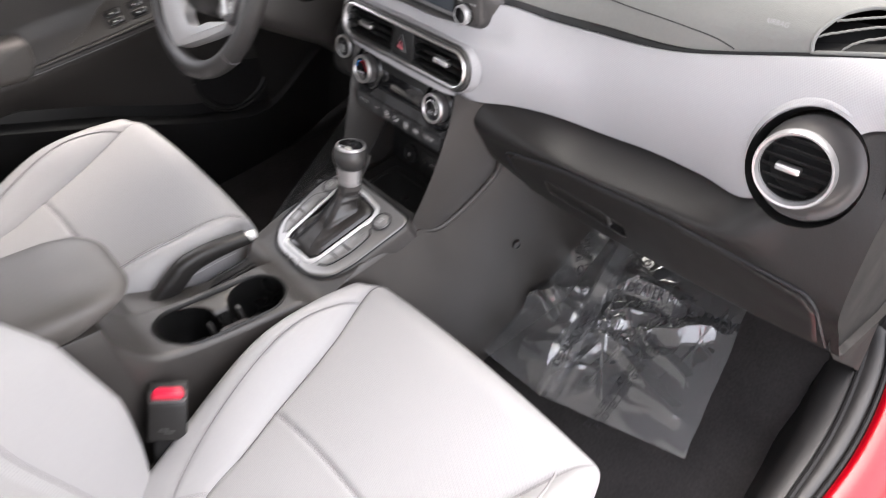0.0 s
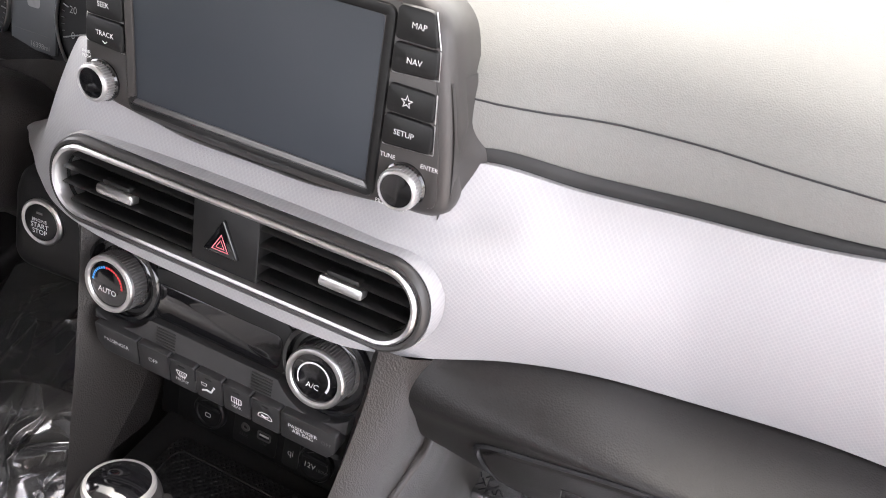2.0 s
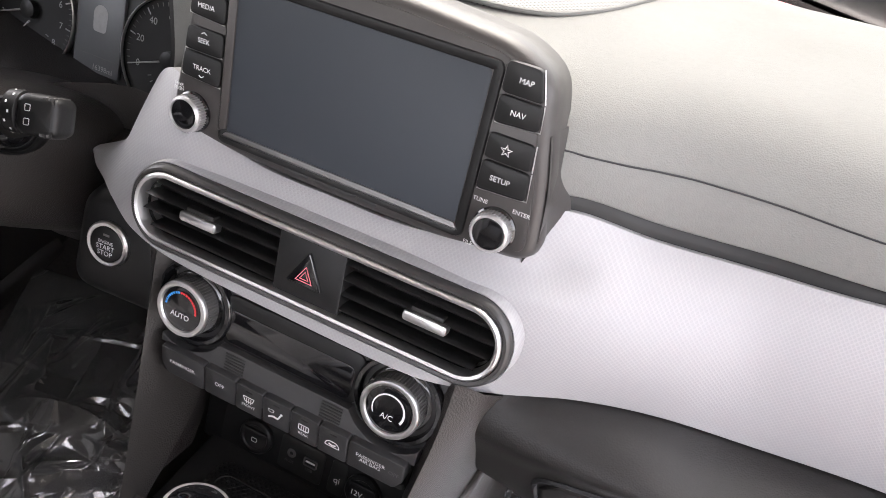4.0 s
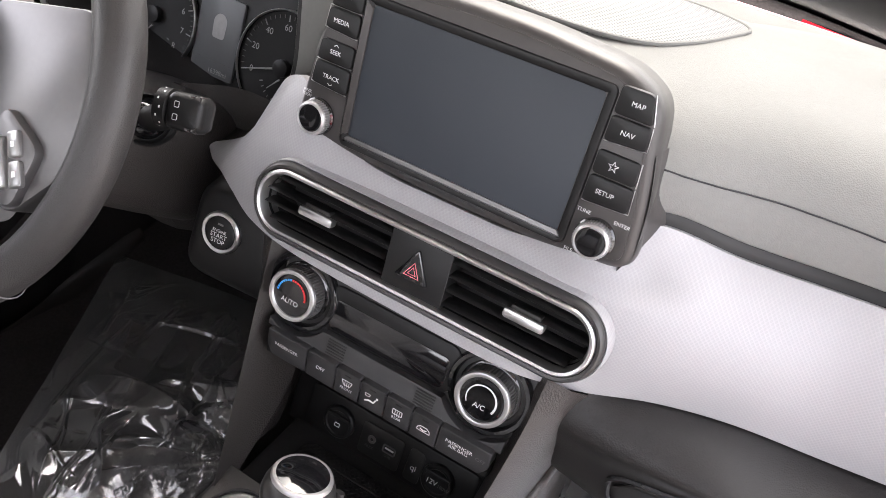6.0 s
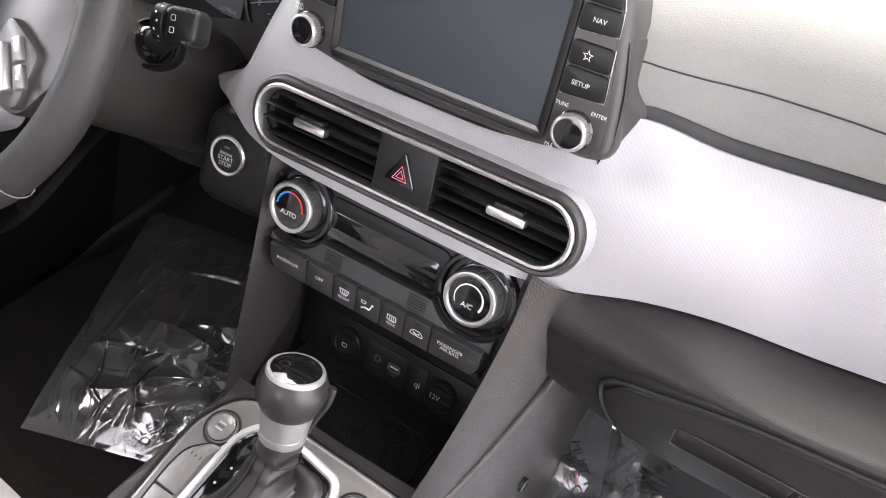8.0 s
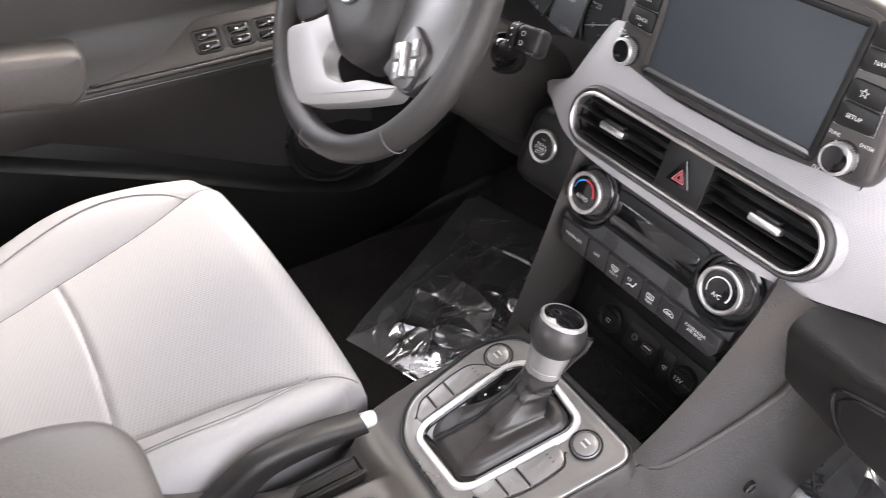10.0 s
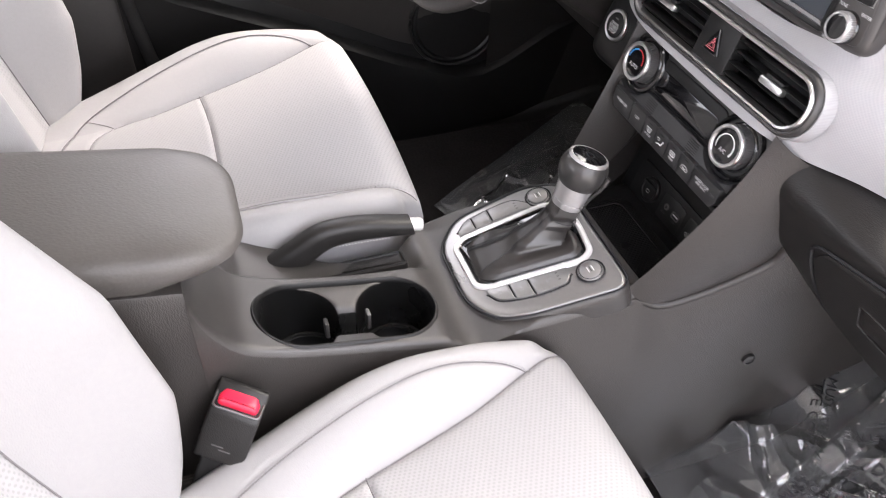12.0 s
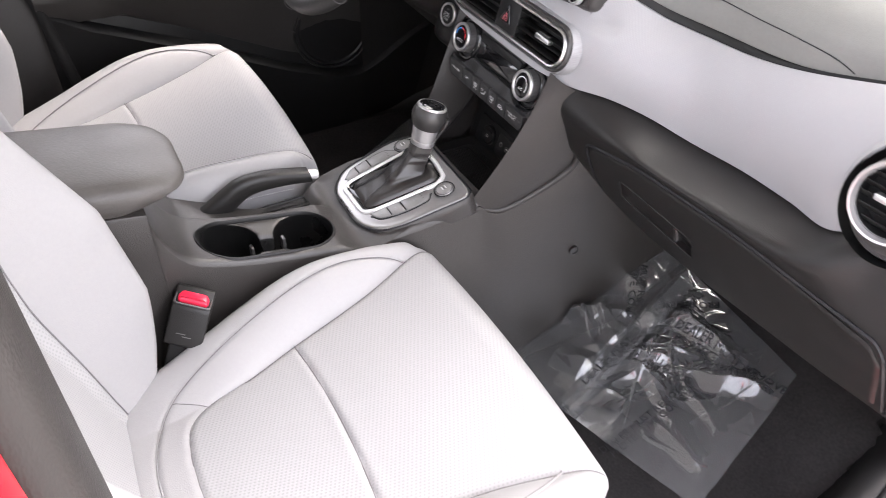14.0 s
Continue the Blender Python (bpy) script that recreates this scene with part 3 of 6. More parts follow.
for side in (1, -1):
    for k, (t0, b0, txt) in enumerate(((0.112, 0.0925, "MAP"), (0.0915, 0.0735, "NAV"), (0.0675, 0.0505, "*"), (0.0495, 0.0295, "SETUP")) if side > 0 else ((0.112, 0.0925, "RADIO"), (0.0915, 0.0735, "MEDIA"), (0.0675, 0.0505, "SEEK"), (0.0495, 0.0295, "TRACK"))):
        def outer(v):
            return 0.133 - 0.165 * max(0, v - 0.03) * 0.55 - (0.004 if v > 0.1 else 0)
        x0 = 0.0995
        pl = [(x0, b0), (outer(b0), b0 + 0.002 * (k % 2)), (outer(t0), t0), (x0, t0)]
        if side < 0:
            pl = [(-x - (-0.001), y) for x, y in reversed(pl)]
        part("button", slab(rounded(pl, 0.004, 4), 0.0, 0.0042, 0.0012, SCR), FACE, unit)
        part("button_edge", tube([SCR @ Vector((x + side * 0.0006, y, 0.0022)) for x, y in ([pl[0], pl[1], pl[2]] if side > 0 else [pl[1], pl[2], pl[3]])][(0 if k % 2 else 1):3], 0.00045, 5), SILVER, unit)
        cx, cy = side * 0.114, (t0 + b0) / 2
        if txt == "*":
            star = [((0.0042 if i % 2 == 0 else 0.0018) * math.sin(math.pi * i / 5), (0.0042 if i % 2 == 0 else 0.0018) * math.cos(math.pi * i / 5)) for i in range(10)]
            star = [(cx - 0.001 + x, cy + y) for x, y in reversed(star)]
            part("symbol", molding(star, [(0, 0.0044), (0.0007, 0.0044)], False, False, SCR), WHITE, unit, "", True)
        else:
            letters(txt, 0.0048, at(SCR, cx, cy, 0.0046), WHITE, unit)
            if txt in ("SEEK", "TRACK"):
                sg_ = 1 if txt == "SEEK" else -1
                part("arrow_mark", tube([SCR @ Vector((cx + q * 0.002, cy + sg_ * (0.0062 - abs(q) * 0.0014), 0.0046)) for q in (-1, 0, 1)], 0.0003, 4), WHITE, unit)
for txt, x, y, sz in (("TUNE", 0.1045, 0.0222, 0.004), ("ENTER", 0.1325, 0.0226, 0.004), ("FILE", 0.1035, -0.0092, 0.0039), ("PWR\nPUSH", -0.1345, 0.0205, 0.0036)):
    letters(txt, sz, at(SCR, x, y, 0.0019), WHITE, unit)
for x, w in ((-0.03, 0.02), (-0.006, 0.017), (0.012, 0.013), (0.028, 0.014)):
    part("faint_print", slab(rrect(w, 0.0026, 0.0008, 2, x, -0.0095), 0.0015, 0.0017, 0.0001, SCR), KEY, unit)

# ---- centre vents ----
vents = thing("centre_air_vents", (0, 0, 0.6), "pair of slatted air vents in one chrome-ringed oval", "air vent")
oval = rrect(0.31, 0.067, 0.0325, 14, 0.0025, 0.001)
part("trim_lip", molding(oval, [(-0.0025, -0.02), (-0.0015, -0.006), (-0.0006, -0.003), (0.001, -0.004)], False, False, STK), TRIM, dash)
part("outer_ring", molding(oval, [(0.0, -0.02), (0.0002, -0.002), (0.0012, 0.002), (0.003, 0.0035), (0.0052, 0.003), (0.0062, 0.0005)], False, False, STK), VENT_RING, vents, "dark satin outer ring")
part("chrome_ring", molding(oval, [(0.0058, -0.001), (0.0062, 0.0042), (0.0078, 0.0058), (0.0098, 0.005), (0.0115, 0.0), (0.0122, -0.014)], False, False, STK), CHROME, vents, "satin chrome ring")
part("cavity", molding(oval, [(0.0118, -0.004), (0.0125, -0.04)], False, True, STK), VOID, vents)
hw = 0.31 / 2 - 0.0115
for side in (-1, 1):
    for k in range(4):
        v = 0.001 + (k - 1.5) * 0.0115
        half = hw - (0.021 - math.sqrt(max(0, 0.021 ** 2 - (v - 0.001) ** 2)))
        xa, xb = (0.0025 - half, -0.021) if side < 0 else (0.0295, 0.0025 + half)
        rws = [[(x, v + 0.0016 * math.sin(a) - 0.0022 * math.cos(a) * 0.35, -0.008 + 0.0085 * math.cos(a)) for a in [2 * math.pi * q / 10 for q in range(10)]] for x in (xa, xb)]
        part("slat", put(grid(rws, False, True), STK), SLAT, vents)
    tx = -0.0895 if side < 0 else 0.0965
    tab = part("tab", box(tx - 0.0165, tx + 0.0165, -0.0022, 0.0058, -0.004, 0.0035, 0.0018, STK), CHROME, vents, "chrome sliding tab")
    part("tab_grip", box(tx - 0.012, tx + 0.012, 0.0058, 0.0095, -0.006, 0.0012, 0.001, STK), SLAT, tab)
part("hazard_panel", slab([(0.034, -0.024), (0.031, 0.026), (-0.0225, 0.026), (-0.02, -0.024)], -0.02, 0.001, 0.001, STK), FACE, vents)
trio = rounded([(-0.0105, -0.0105), (0.0195, -0.0105), (0.0045, 0.0165)], 0.003, 4)
haz = part("hazard_button", slab(trio, 0.0, 0.0035, 0.001, STK), GLOSS, vents, "black triangular hazard button")
t2 = [(0.0045 + 0.0082 * math.sin(a), -0.0028 + 0.0082 * math.cos(a)) for a in (0, -2.0944, 2.0944)]
part("red_triangle", molding(t2, [(0, 0.0038), (0.0012, 0.0038)], False, False, STK), PINK, haz, "", True)
t3 = [(0.0045 + 0.0045 * math.sin(a), -0.0028 + 0.0045 * math.cos(a)) for a in (0, -2.0944, 2.0944)]
part("red_triangle", molding(t3, [(0, 0.0038), (0.0011, 0.0038)], False, False, STK), PINK, haz, "", True)

# ---- climate controls ----
clim = thing("climate_control_panel", (0, -0.02, 0.53), "black climate panel with two chrome dials, dark display and button row", "control panel")
plate = rounded([(-0.116, -0.112), (0.121, -0.112), (0.132, -0.03), (-0.114, -0.03)], 0.012, 5)
part("plate", slab(plate, -0.04, -0.015, 0.003, STK), KEY, clim)
part("display_bezel", slab(rounded([(-0.066, -0.094), (0.06, -0.094), (0.06, -0.05), (-0.066, -0.05)], 0.012, 5), -0.02, -0.013, 0.002, STK), FACE, clim)
part("display", slab(rrect(0.112, 0.028, 0.006, 4, -0.003, -0.076), -0.014, -0.0122, 0.0005, STK), GLOSS, clim, "glossy black display, off")
strip = [(-0.112, -0.1117), (0.117, -0.1117)]
for k in range(93):
    x = 0.117 - 0.229 * k / 92
    d = min(abs(x + 0.0915), abs(x - 0.0895))
    strip.append((x, min(-0.0925, -0.0717 - math.sqrt(max(0.0, 0.0385 ** 2 - d * d))) if d < 0.0385 else -0.0925))
part("lower_strip", slab(strip, -0.02, -0.0062, 0.0012, STK), KEY, clim, "dark satin strip curving round both dials")
for x in (-0.04, 0.047):
    for k in range(6):
        part("grille_slot", box(x - 0.0115, x + 0.0065, -0.109 + k * 0.0026, -0.1077 + k * 0.0026, -0.0085, -0.0057, 0.0003, STK), VOID, clim)
for x, txt in ((-0.0915, "AUTO"), (0.0895, "A/C")):
    m = at(STK, x, -0.0717, -0.0165)
    part("dial_well", lathe([(0.036, -0.004), (0.036, 0.003), (0.034, 0.006), (0.031, 0.0065), (0.0295, 0.003), (0.029, -0.002)], 48, m), GLOSS, clim)
    dial = knob(m, 0.0226, 0.0195, clim, SATIN, GLOSS, 1.15)
    part("dial_rim", lathe([(0.0229, 0.0165), (0.0229, 0.0185), (0.0221, 0.0199), (0.0203, 0.0203), (0.0188, 0.0199), (0.0182, 0.0185)], 60, m, False), CHROME, dial, "satin chrome rim")
    part("knurling", join(*[box(-0.00045, 0.00045, 0.0222, 0.0233, 0.004, 0.016, 0.0002, m @ pose(0, 0, 0, 0, 0, a * 6)) for a in range(60)]), SATIN, dial)
    f = at(m, 0, 0, 0.0198)
    letters(txt, 0.0062, at(f, 0, -0.0055), WHITE, dial)
    for k in range(24):
        a = radians(205 - k * 230 / 23)
        mt = (BLUE if k < 11 else RED) if x < 0 else WHITE
        if x < 0 and (a < radians(-0.5) or a > radians(181)):
            continue
        rr, wide = (0.0138, 0.07) if x < 0 else (0.0124, 0.088)
        w = 0.0006 if x < 0 else 0.0003 + 0.0003 * k / 23
        q = [(rr * math.cos(a + s * wide) * (1 + e), rr * math.sin(a + s * wide) * (1 + e)) for s, e in ((-1, -w / rr * 1.5), (1, -w / rr * 1.5), (1, w / rr * 1.5), (-1, w / rr * 1.5))]
        part("mark", ([f @ Vector((px, py, 0.0001)) for px, py in q], [(0, 1, 2, 3)]), mt, dial, "", True)
edges = (-0.107, -0.0645, -0.0345, -0.0095, 0.0155, 0.0405, 0.066, 0.113)
ROW = at(STK, 0, 0, -0.0015) @ pose(0, -0.111, 0, 12, 0, 0) @ Matrix.Translation((0, 0.111, 0))
texts = ("PASSENGER", "OFF", "FRONT", "", "REAR", "", "PASSENGER\nAIR BAG")
for k in range(7):
    a, b = edges[k] + 0.0004, edges[k + 1] - 0.0004
    pl = [(a, -0.137), (b, -0.137), (b, -0.111), (a, -0.111)]
    if k == 0:
        pl = [(a, -0.128), (a + 0.006, -0.137)] + pl[1:]
    elif k == 6:
        pl = [pl[0], (b - 0.006, -0.137), (b, -0.128)] + pl[2:]
    key = part("button", slab(rounded(pl, 0.002, 3), -0.012, 0.0015, 0.0012, ROW), KEY, clim)
    if texts[k]:
        small = {0: 0.0047, 1: 0.0052, 6: 0.0047}.get(k, 0.0038)
        cy = -0.123 if k in (0, 1, 6) else -0.129
        letters(texts[k], small, at(ROW, (a + b) / 2 - (0.004 if k == 6 else 0), cy, 0.0018), WHITE, key)
    if k == 6:
        letters("OFF", 0.005, at(ROW, b - 0.0075, -0.123, 0.0018), GHOST, key)
    if 1 < k < 6:
        part("key_slot", box(a - 0.0014, a + 0.0006, -0.1235, -0.1125, 0.0, 0.0017, 0.0005, ROW), INK, key)
        cx = (a + b) / 2
        part("lamp_slot", box(cx - 0.003, cx + 0.003, -0.1155, -0.1143, 0.0012, 0.0018, 0.0002, ROW), VOID, key)
        sy = -0.1225 if k in (2, 4) else -0.124
        if k == 2:
            pl = rounded([(cx - 0.0035, sy - 0.0025), (cx + 0.0035, sy - 0.0025), (cx + 0.0055, sy + 0.003), (cx - 0.0055, sy + 0.003)], 0.001, 3)
        elif k == 4:
            pl = rrect(0.0095, 0.0058, 0.001, 3, cx, sy)
        elif k == 5:
            pl = rounded([(cx - 0.0065, sy - 0.0028), (cx + 0.0065, sy - 0.0028), (cx + 0.006, sy + 0.0005), (cx + 0.003, sy + 0.003), (cx - 0.003, sy + 0.003), (cx - 0.006, sy + 0.0005)], 0.0012, 3)
        else:
            pl = circle(0.0012, 10, cx + 0.005, sy + 0.003)
        part("symbol", molding(pl, [(0, 0.0018), (0.0008, 0.0018)], False, k == 3, ROW), WHITE, key, "", True)
        if k in (2, 4):
            for q in (-1, 0, 1):
                part("symbol", box(cx + q * 0.002 - 0.0003, cx + q * 0.002 + 0.0003, sy - 0.004, sy + 0.0015, 0.0016, 0.0018, 0.0001, ROW), WHITE, key, "", True)
        if k == 5:
            part("symbol", put(tube([(cx - 0.003, sy, 0.0018), (cx, sy - 0.0012, 0.0018), (cx + 0.003, sy, 0.0018)], 0.0005, 6), ROW), WHITE, key)
        if k == 3:
            part("symbol", put(tube([(cx + 0.004, sy + 0.0012, 0.0018), (cx + 0.0022, sy - 0.0026, 0.0018), (cx - 0.002, sy - 0.0022, 0.0018), (cx - 0.006, sy - 0.004, 0.0018)], 0.00075, 6), ROW), WHITE, key)
            part("symbol", molding(rounded([(cx - 0.0062, sy + 0.001), (cx - 0.0022, sy + 0.001), (cx - 0.0012, sy + 0.0042), (cx - 0.0072, sy + 0.0042)], 0.0006, 3), [(0, 0.0018), (0.0006, 0.0018)], False, False, ROW), WHITE, key, "", True)

# ---- right-hand round vent ----
rv = thing("side_air_vent", (0.61, 0.06, 0.645), "round slatted air vent in a grey ring at the dash end", "air vent")
RV = basis((0.607, 0.053, 0.637), (0, 0.25, 0.968), (1, 0.16, 0))
VG = pbr("vent_housing_satin", (0.1, 0.094, 0.092), 0.36, 0.5, 0, var=0.05)
lip, tloc = [], np.array([tuple(gi @ Vector(p)) for p in tv])
for k in range(65):
    a = radians(26 + 194 * k / 64)
    thin = 0.25 + 0.75 * math.sin(math.pi * k / 64) ** 0.5
    row = []
    for w, hgt in ((-0.0008, -0.012), (-0.0004, 0.0), (0.001, 0.0014), (0.0045, 0.0016), (0.008, 0.0004), (0.0105, -0.003)):
        x, y = (0.0625 + w * thin) * math.cos(a), (0.0625 + w * thin) * math.sin(a)
        dd = (tloc[:, 0] - x) ** 2 + (tloc[:, 1] - y) ** 2 + 1e-6
        near_ = np.argsort(dd)[:6]
        row.append(Vector((x, y, float((tloc[near_, 2] / dd[near_]).sum() / (1 / dd[near_]).sum()) + hgt)))
    lip.append(row)
lip = [[GV @ Vector((p.x, p.y, sum(lip[min(64, max(0, k + d))][q].z for d in (-3, -2, -1, 0, 1, 2, 3)) / 7)) for q, p in enumerate(r)] for k, r in enumerate(lip)]
part("trim_lip", grid(lip), TRIM, rv, "light raised lip of the trim round the vent")
part("shadow_gap", lathe([(0.0632, -0.05), (0.063, -0.004), (0.0612, -0.012), (0.058, -0.03)], 64, GV, False), VOID, rv)
rows = []
for k in range(64):
    a = 2 * math.pi * k / 64
    o_ = GV @ Vector((0.0035 + 0.0555 * math.cos(a), 0.0555 * math.sin(a), -0.006))
    i_ = RV @ Vector((-0.001 + 0.041 * math.cos(a), 0.003 + 0.041 * math.sin(a), 0.004))
    n_ = (GV.to_3x3() @ Vector((0, 0, 1))).normalized()
    back = GV @ Vector((0.0035 + 0.0565 * math.cos(a), 0.0565 * math.sin(a), -0.03))
    rows.append([back, o_, o_.lerp(i_, 0.08) + n_ * 0.0012, o_.lerp(i_, 0.3) - n_ * 0.004, o_.lerp(i_, 0.6) - n_ * 0.007, o_.lerp(i_, 0.85) - n_ * 0.004, i_])
part("housing", grid(rows, True, False), VG, rv, "dark satin bowl round the vent")
RV = at(RV, -0.001, 0.003) @ Matrix.Diagonal((0.93, 0.93, 0.93, 1))
part("chrome_ring", lathe([(0.0445, 0.0), (0.0448, 0.0085), (0.043, 0.0125), (0.0405, 0.012), (0.0385, 0.006), (0.0375, 0.0045)], 56, RV, False), SILVER, rv)
part("inner_wall", lathe([(0.0382, 0.006), (0.037, 0.002), (0.0345, -0.016)], 48, RV, False), SLAT, rv)
part("cavity", lathe([(0.042, -0.02), (0.0418, -0.016), (0.02, -0.0158)], 40, RV), VOID, rv)
for k in range(6):
    v = (k - 2.5) * 0.0118
    hlf = math.sqrt(max(0.0001, 0.0365 ** 2 - v * v))
    rws = [[(x, v + 0.0014 * math.sin(a) + 0.004 * math.cos(a), -0.001 + 0.006 * math.cos(a)) for a in [2 * math.pi * q / 10 for q in range(10)]] for x in (-hlf, hlf)]
    part("slat", put(grid(rws, False, True), RV), SLAT, rv)
part("tab", box(-0.02, 0.008, -0.005, 0.003, 0.002, 0.011, 0.002, RV), CHROME, rv, "chrome sliding tab")

# ---- lower centre: legs, cubby, console ----
cons = thing("centre_console", (0, -0.3, 0.0), "dark grey plastic centre console with cup holders and storage box", "console")
for side in (1, -1):
    front = spline([(0.128, -0.004, 0.568), (0.126, -0.022, 0.52), (0.119, -0.05, 0.46), (0.11, -0.08, 0.405), (0.101, -0.108, 0.359)], 20)
    outer_ = spline([(0.156, 0.02, 0.548), (0.153, 0.03, 0.5), (0.15, 0.045, 0.44), (0.143, 0.04, 0.398), (0.118, -0.06, 0.336)], 20)
    inner_ = spline([(0.118, 0.01, 0.566), (0.113, 0.0, 0.52), (0.108, 0.0, 0.46), (0.103, 0.0, 0.405), (0.098, -0.09, 0.345)], 20)
    rows = []
    for f, o, i in zip(front, outer_, inner_):
        e = Vector((0.004, 0.004, 0))
        rows.append([i, i.lerp(f, 0.85), f, f + (o - f).normalized() * 0.004 + Vector((0.0, -0.002, 0.001)), f.lerp(o, 0.5) + Vector((0.004, -0.003, 0)), o, o + Vector((0.0, 0.06, -0.01))])
    rows = [[Vector((side * p.x + 0.002, p.y, p.z)) for p in r] for r in rows]
    part("leg", grid(rows), DARK, cons, "grained leg beside the storage cubby")
    bead = spline([(0.1505, 0.05, 0.432), (0.1445, 0.042, 0.401), (0.13, -0.008, 0.362), (0.1165, -0.06, 0.338), (0.106, -0.092, 0.3445), (0.1075, -0.13, 0.342)], 30)
    part("edge_bead", tube([Vector((side * p.x + 0.002, p.y, p.z)) for p in bead], 0.0055, 12), DARK, cons)

# cubby: back wall with sockets, floor, inner sides
CUB = basis((0.0, 0.024, 0.356), (0, 0.3, 0.954))
part("cubby_wall", slab(rrect(0.23, 0.12, 0.004, 3, 0.0, 0.03), -0.01, 0.0, 0.002, CUB), FACE, cons)
part("cubby_roof", box(-0.11, 0.115, -0.03, 0.05, 0.464, 0.47, 0.002), VOID, cons)
part("cubby_tray", box(-0.105, 0.108, -0.125, 0.04, 0.31, 0.332, 0.004), RUBBER, cons)
part("rubber_mat", slab(rrect(0.168, 0.1, 0.014, 5, 0.008, -0.05), 0.331, 0.3345, 0.001), MAT, cons, "black rubber tray mat with a diamond pattern")
part("mat_rim", tube([Vector((x, y, 0.3348)) for x, y in rrect(0.15, 0.072, 0.012, 5, 0.008, -0.05)], 0.0012, 6, True), RUBBER, cons)
part("mat_mark", slab(circle(0.006, 20, 0.012, -0.05), 0.3345, 0.336, 0.0006), FACE, cons)
part("socket_panel", slab(rrect(0.192, 0.05, 0.006, 4, 0.002, 0.001), -0.002, 0.0022, 0.0012, CUB), FACE, cons, "dark panel with the sockets")
for px, pw in ((-0.006, 0.047), (0.033, 0.017)):
    part("socket_plate", slab(rrect(pw, 0.036, 0.004, 4, px, -0.001), 0.0, 0.0031, 0.0008, CUB), SLAT, cons)
CUB = CUB @ Matrix.Translation((0, 0, 0.003))
for x, txt in ((-0.055, ""), (0.06, "12V")):
    m = at(CUB, x, 0, 0)
    cap = part("socket_cap", lathe([(0.0175, -0.002), (0.0175, 0.003), (0.016, 0.0045), (0.0135, 0.0045), (0.0125, 0.0035)], 32, m), FACE, cons, "round black socket cover")
    part("cap_lip", box(-0.013, 0.013, 0.006, 0.0095, 0.003, 0.0065, 0.001, m), FACE, cap)
    if txt:
        letters("12V", 0.0078, at(m, -0.0045, -0.002, 0.0048), WHITE, cap)
        letters("180W", 0.005, at(m, 0.0085, -0.003, 0.0048), GHOST, cap)
    else:
        part("symbol", molding(rrect(0.006, 0.0045, 0.001, 3), [(0, 0.0047), (0.0006, 0.0047)], False, False, at(m, 0, -0.002)), WHITE, cap, "", True)
part("aux_socket", lathe([(0.0045, 0), (0.0045, 0.0008), (0.0035, 0.001), (0.002, 0.001), (0.0018, -0.004)], 24, at(CUB, -0.0165, 0.001)), SATIN, cons)
letters("AUX", 0.0048, at(CUB, -0.0175, -0.008, 0.0004), GHOST, cons)
usb = part("usb_socket", molding(rrect(0.0145, 0.009, 0.002, 3), [(0, 0.0), (0.0, 0.0012), (0.0012, 0.0012), (0.0014, -0.003)], False, True, at(CUB, 0.004, 0.0005)), SATIN, cons)
part("usb_tongue", box(-0.005, 0.005, -0.0006, 0.0012, -0.002, 0.0008, 0.0003, at(CUB, 0.004, 0.0005)), WHITE, usb)
letters("USB", 0.0044, at(CUB, 0.004, -0.0075, 0.0004), GHOST, cons)
letters("qi", 0.0095, at(CUB, 0.033, -0.003, 0.0004), WHITE, cons)

# console top: height along its length, and right/left edges
TOP = [(-0.085, 0.366), (-0.11, 0.359), (-0.18, 0.351), (-0.26, 0.347), (-0.32, 0.348), (-0.39, 0.356), (-0.45, 0.368), (-0.5, 0.384), (-0.53, 0.402), (-0.551, 0.432), (-0.562, 0.462), (-0.566, 0.49)]


def hole(x, y):
    """Distance into the cup-holder opening (positive inside)."""
    yc = min(max(y, -0.463), -0.361)
    return 0.0445 - math.hypot(x - 0.039, y - yc)


path = spline([(y, z, 0) for y, z in TOP], 240)
cols = []
NX = 120
for p in path:
    y, z = p.x, p.y
    wr = curve_at(y, [-0.56, -0.5, -0.4, -0.3, -0.2, -0.1], [0.0925, 0.09, 0.0915, 0.1025, 0.1075, 0.108])
    wl = curve_at(y, [-0.56, -0.47, -0.44, -0.412, -0.34, -0.305, -0.275, -0.1], [0.108, 0.108, 0.088, 0.0745, 0.0745, 0.092, 0.108, 0.108])
    r = []
    for i in range(NX + 1):
        a = i / NX * 2 - 1
        w = wr if a > 0 else wl
        x = 0.002 + a * w
        d = w - abs(x - 0.002)
        drop = 0.010 - math.sqrt(max(0, 0.010 ** 2 - (0.010 - min(d, 0.010)) ** 2))
        dip = 0.003 * (1 - a * a)
        dent = 0.024 * smooth(-0.0175, -0.036, x) * smooth(-0.29, -0.325, y) * smooth(-0.55, -0.515, y)
        zz = z - drop - dip - dent
        under = 0.373 + 0.304 * (y + 0.139) - 0.003
        gap_ = max(abs(x - 0.008) - 0.094, abs((y + 0.139) / 0.957 + 0.054) - 0.086, 0.0)
        if zz > under:
            zz += (under - zz) * (1 - smooth(0.0, 0.055, gap_))
        r.append(Vector((x, y, zz)))
    cols.append(r)
v, f = grid(cols)
ins = set()
for k, p in enumerate(v):
    h = hole(p.x, p.y)
    if h > -0.0022:
        yc = min(max(p.y, -0.463), -0.361)
        rad = max(1e-4, math.hypot(p.x - 0.039, p.y - yc))
        ins.add(k)
        v[k] = Vector((0.039 + (p.x - 0.039) * 0.0467 / rad, yc + (p.y - yc) * 0.0467 / rad, p.z))
keep = [q for q in f if not all(k in ins for k in q)]
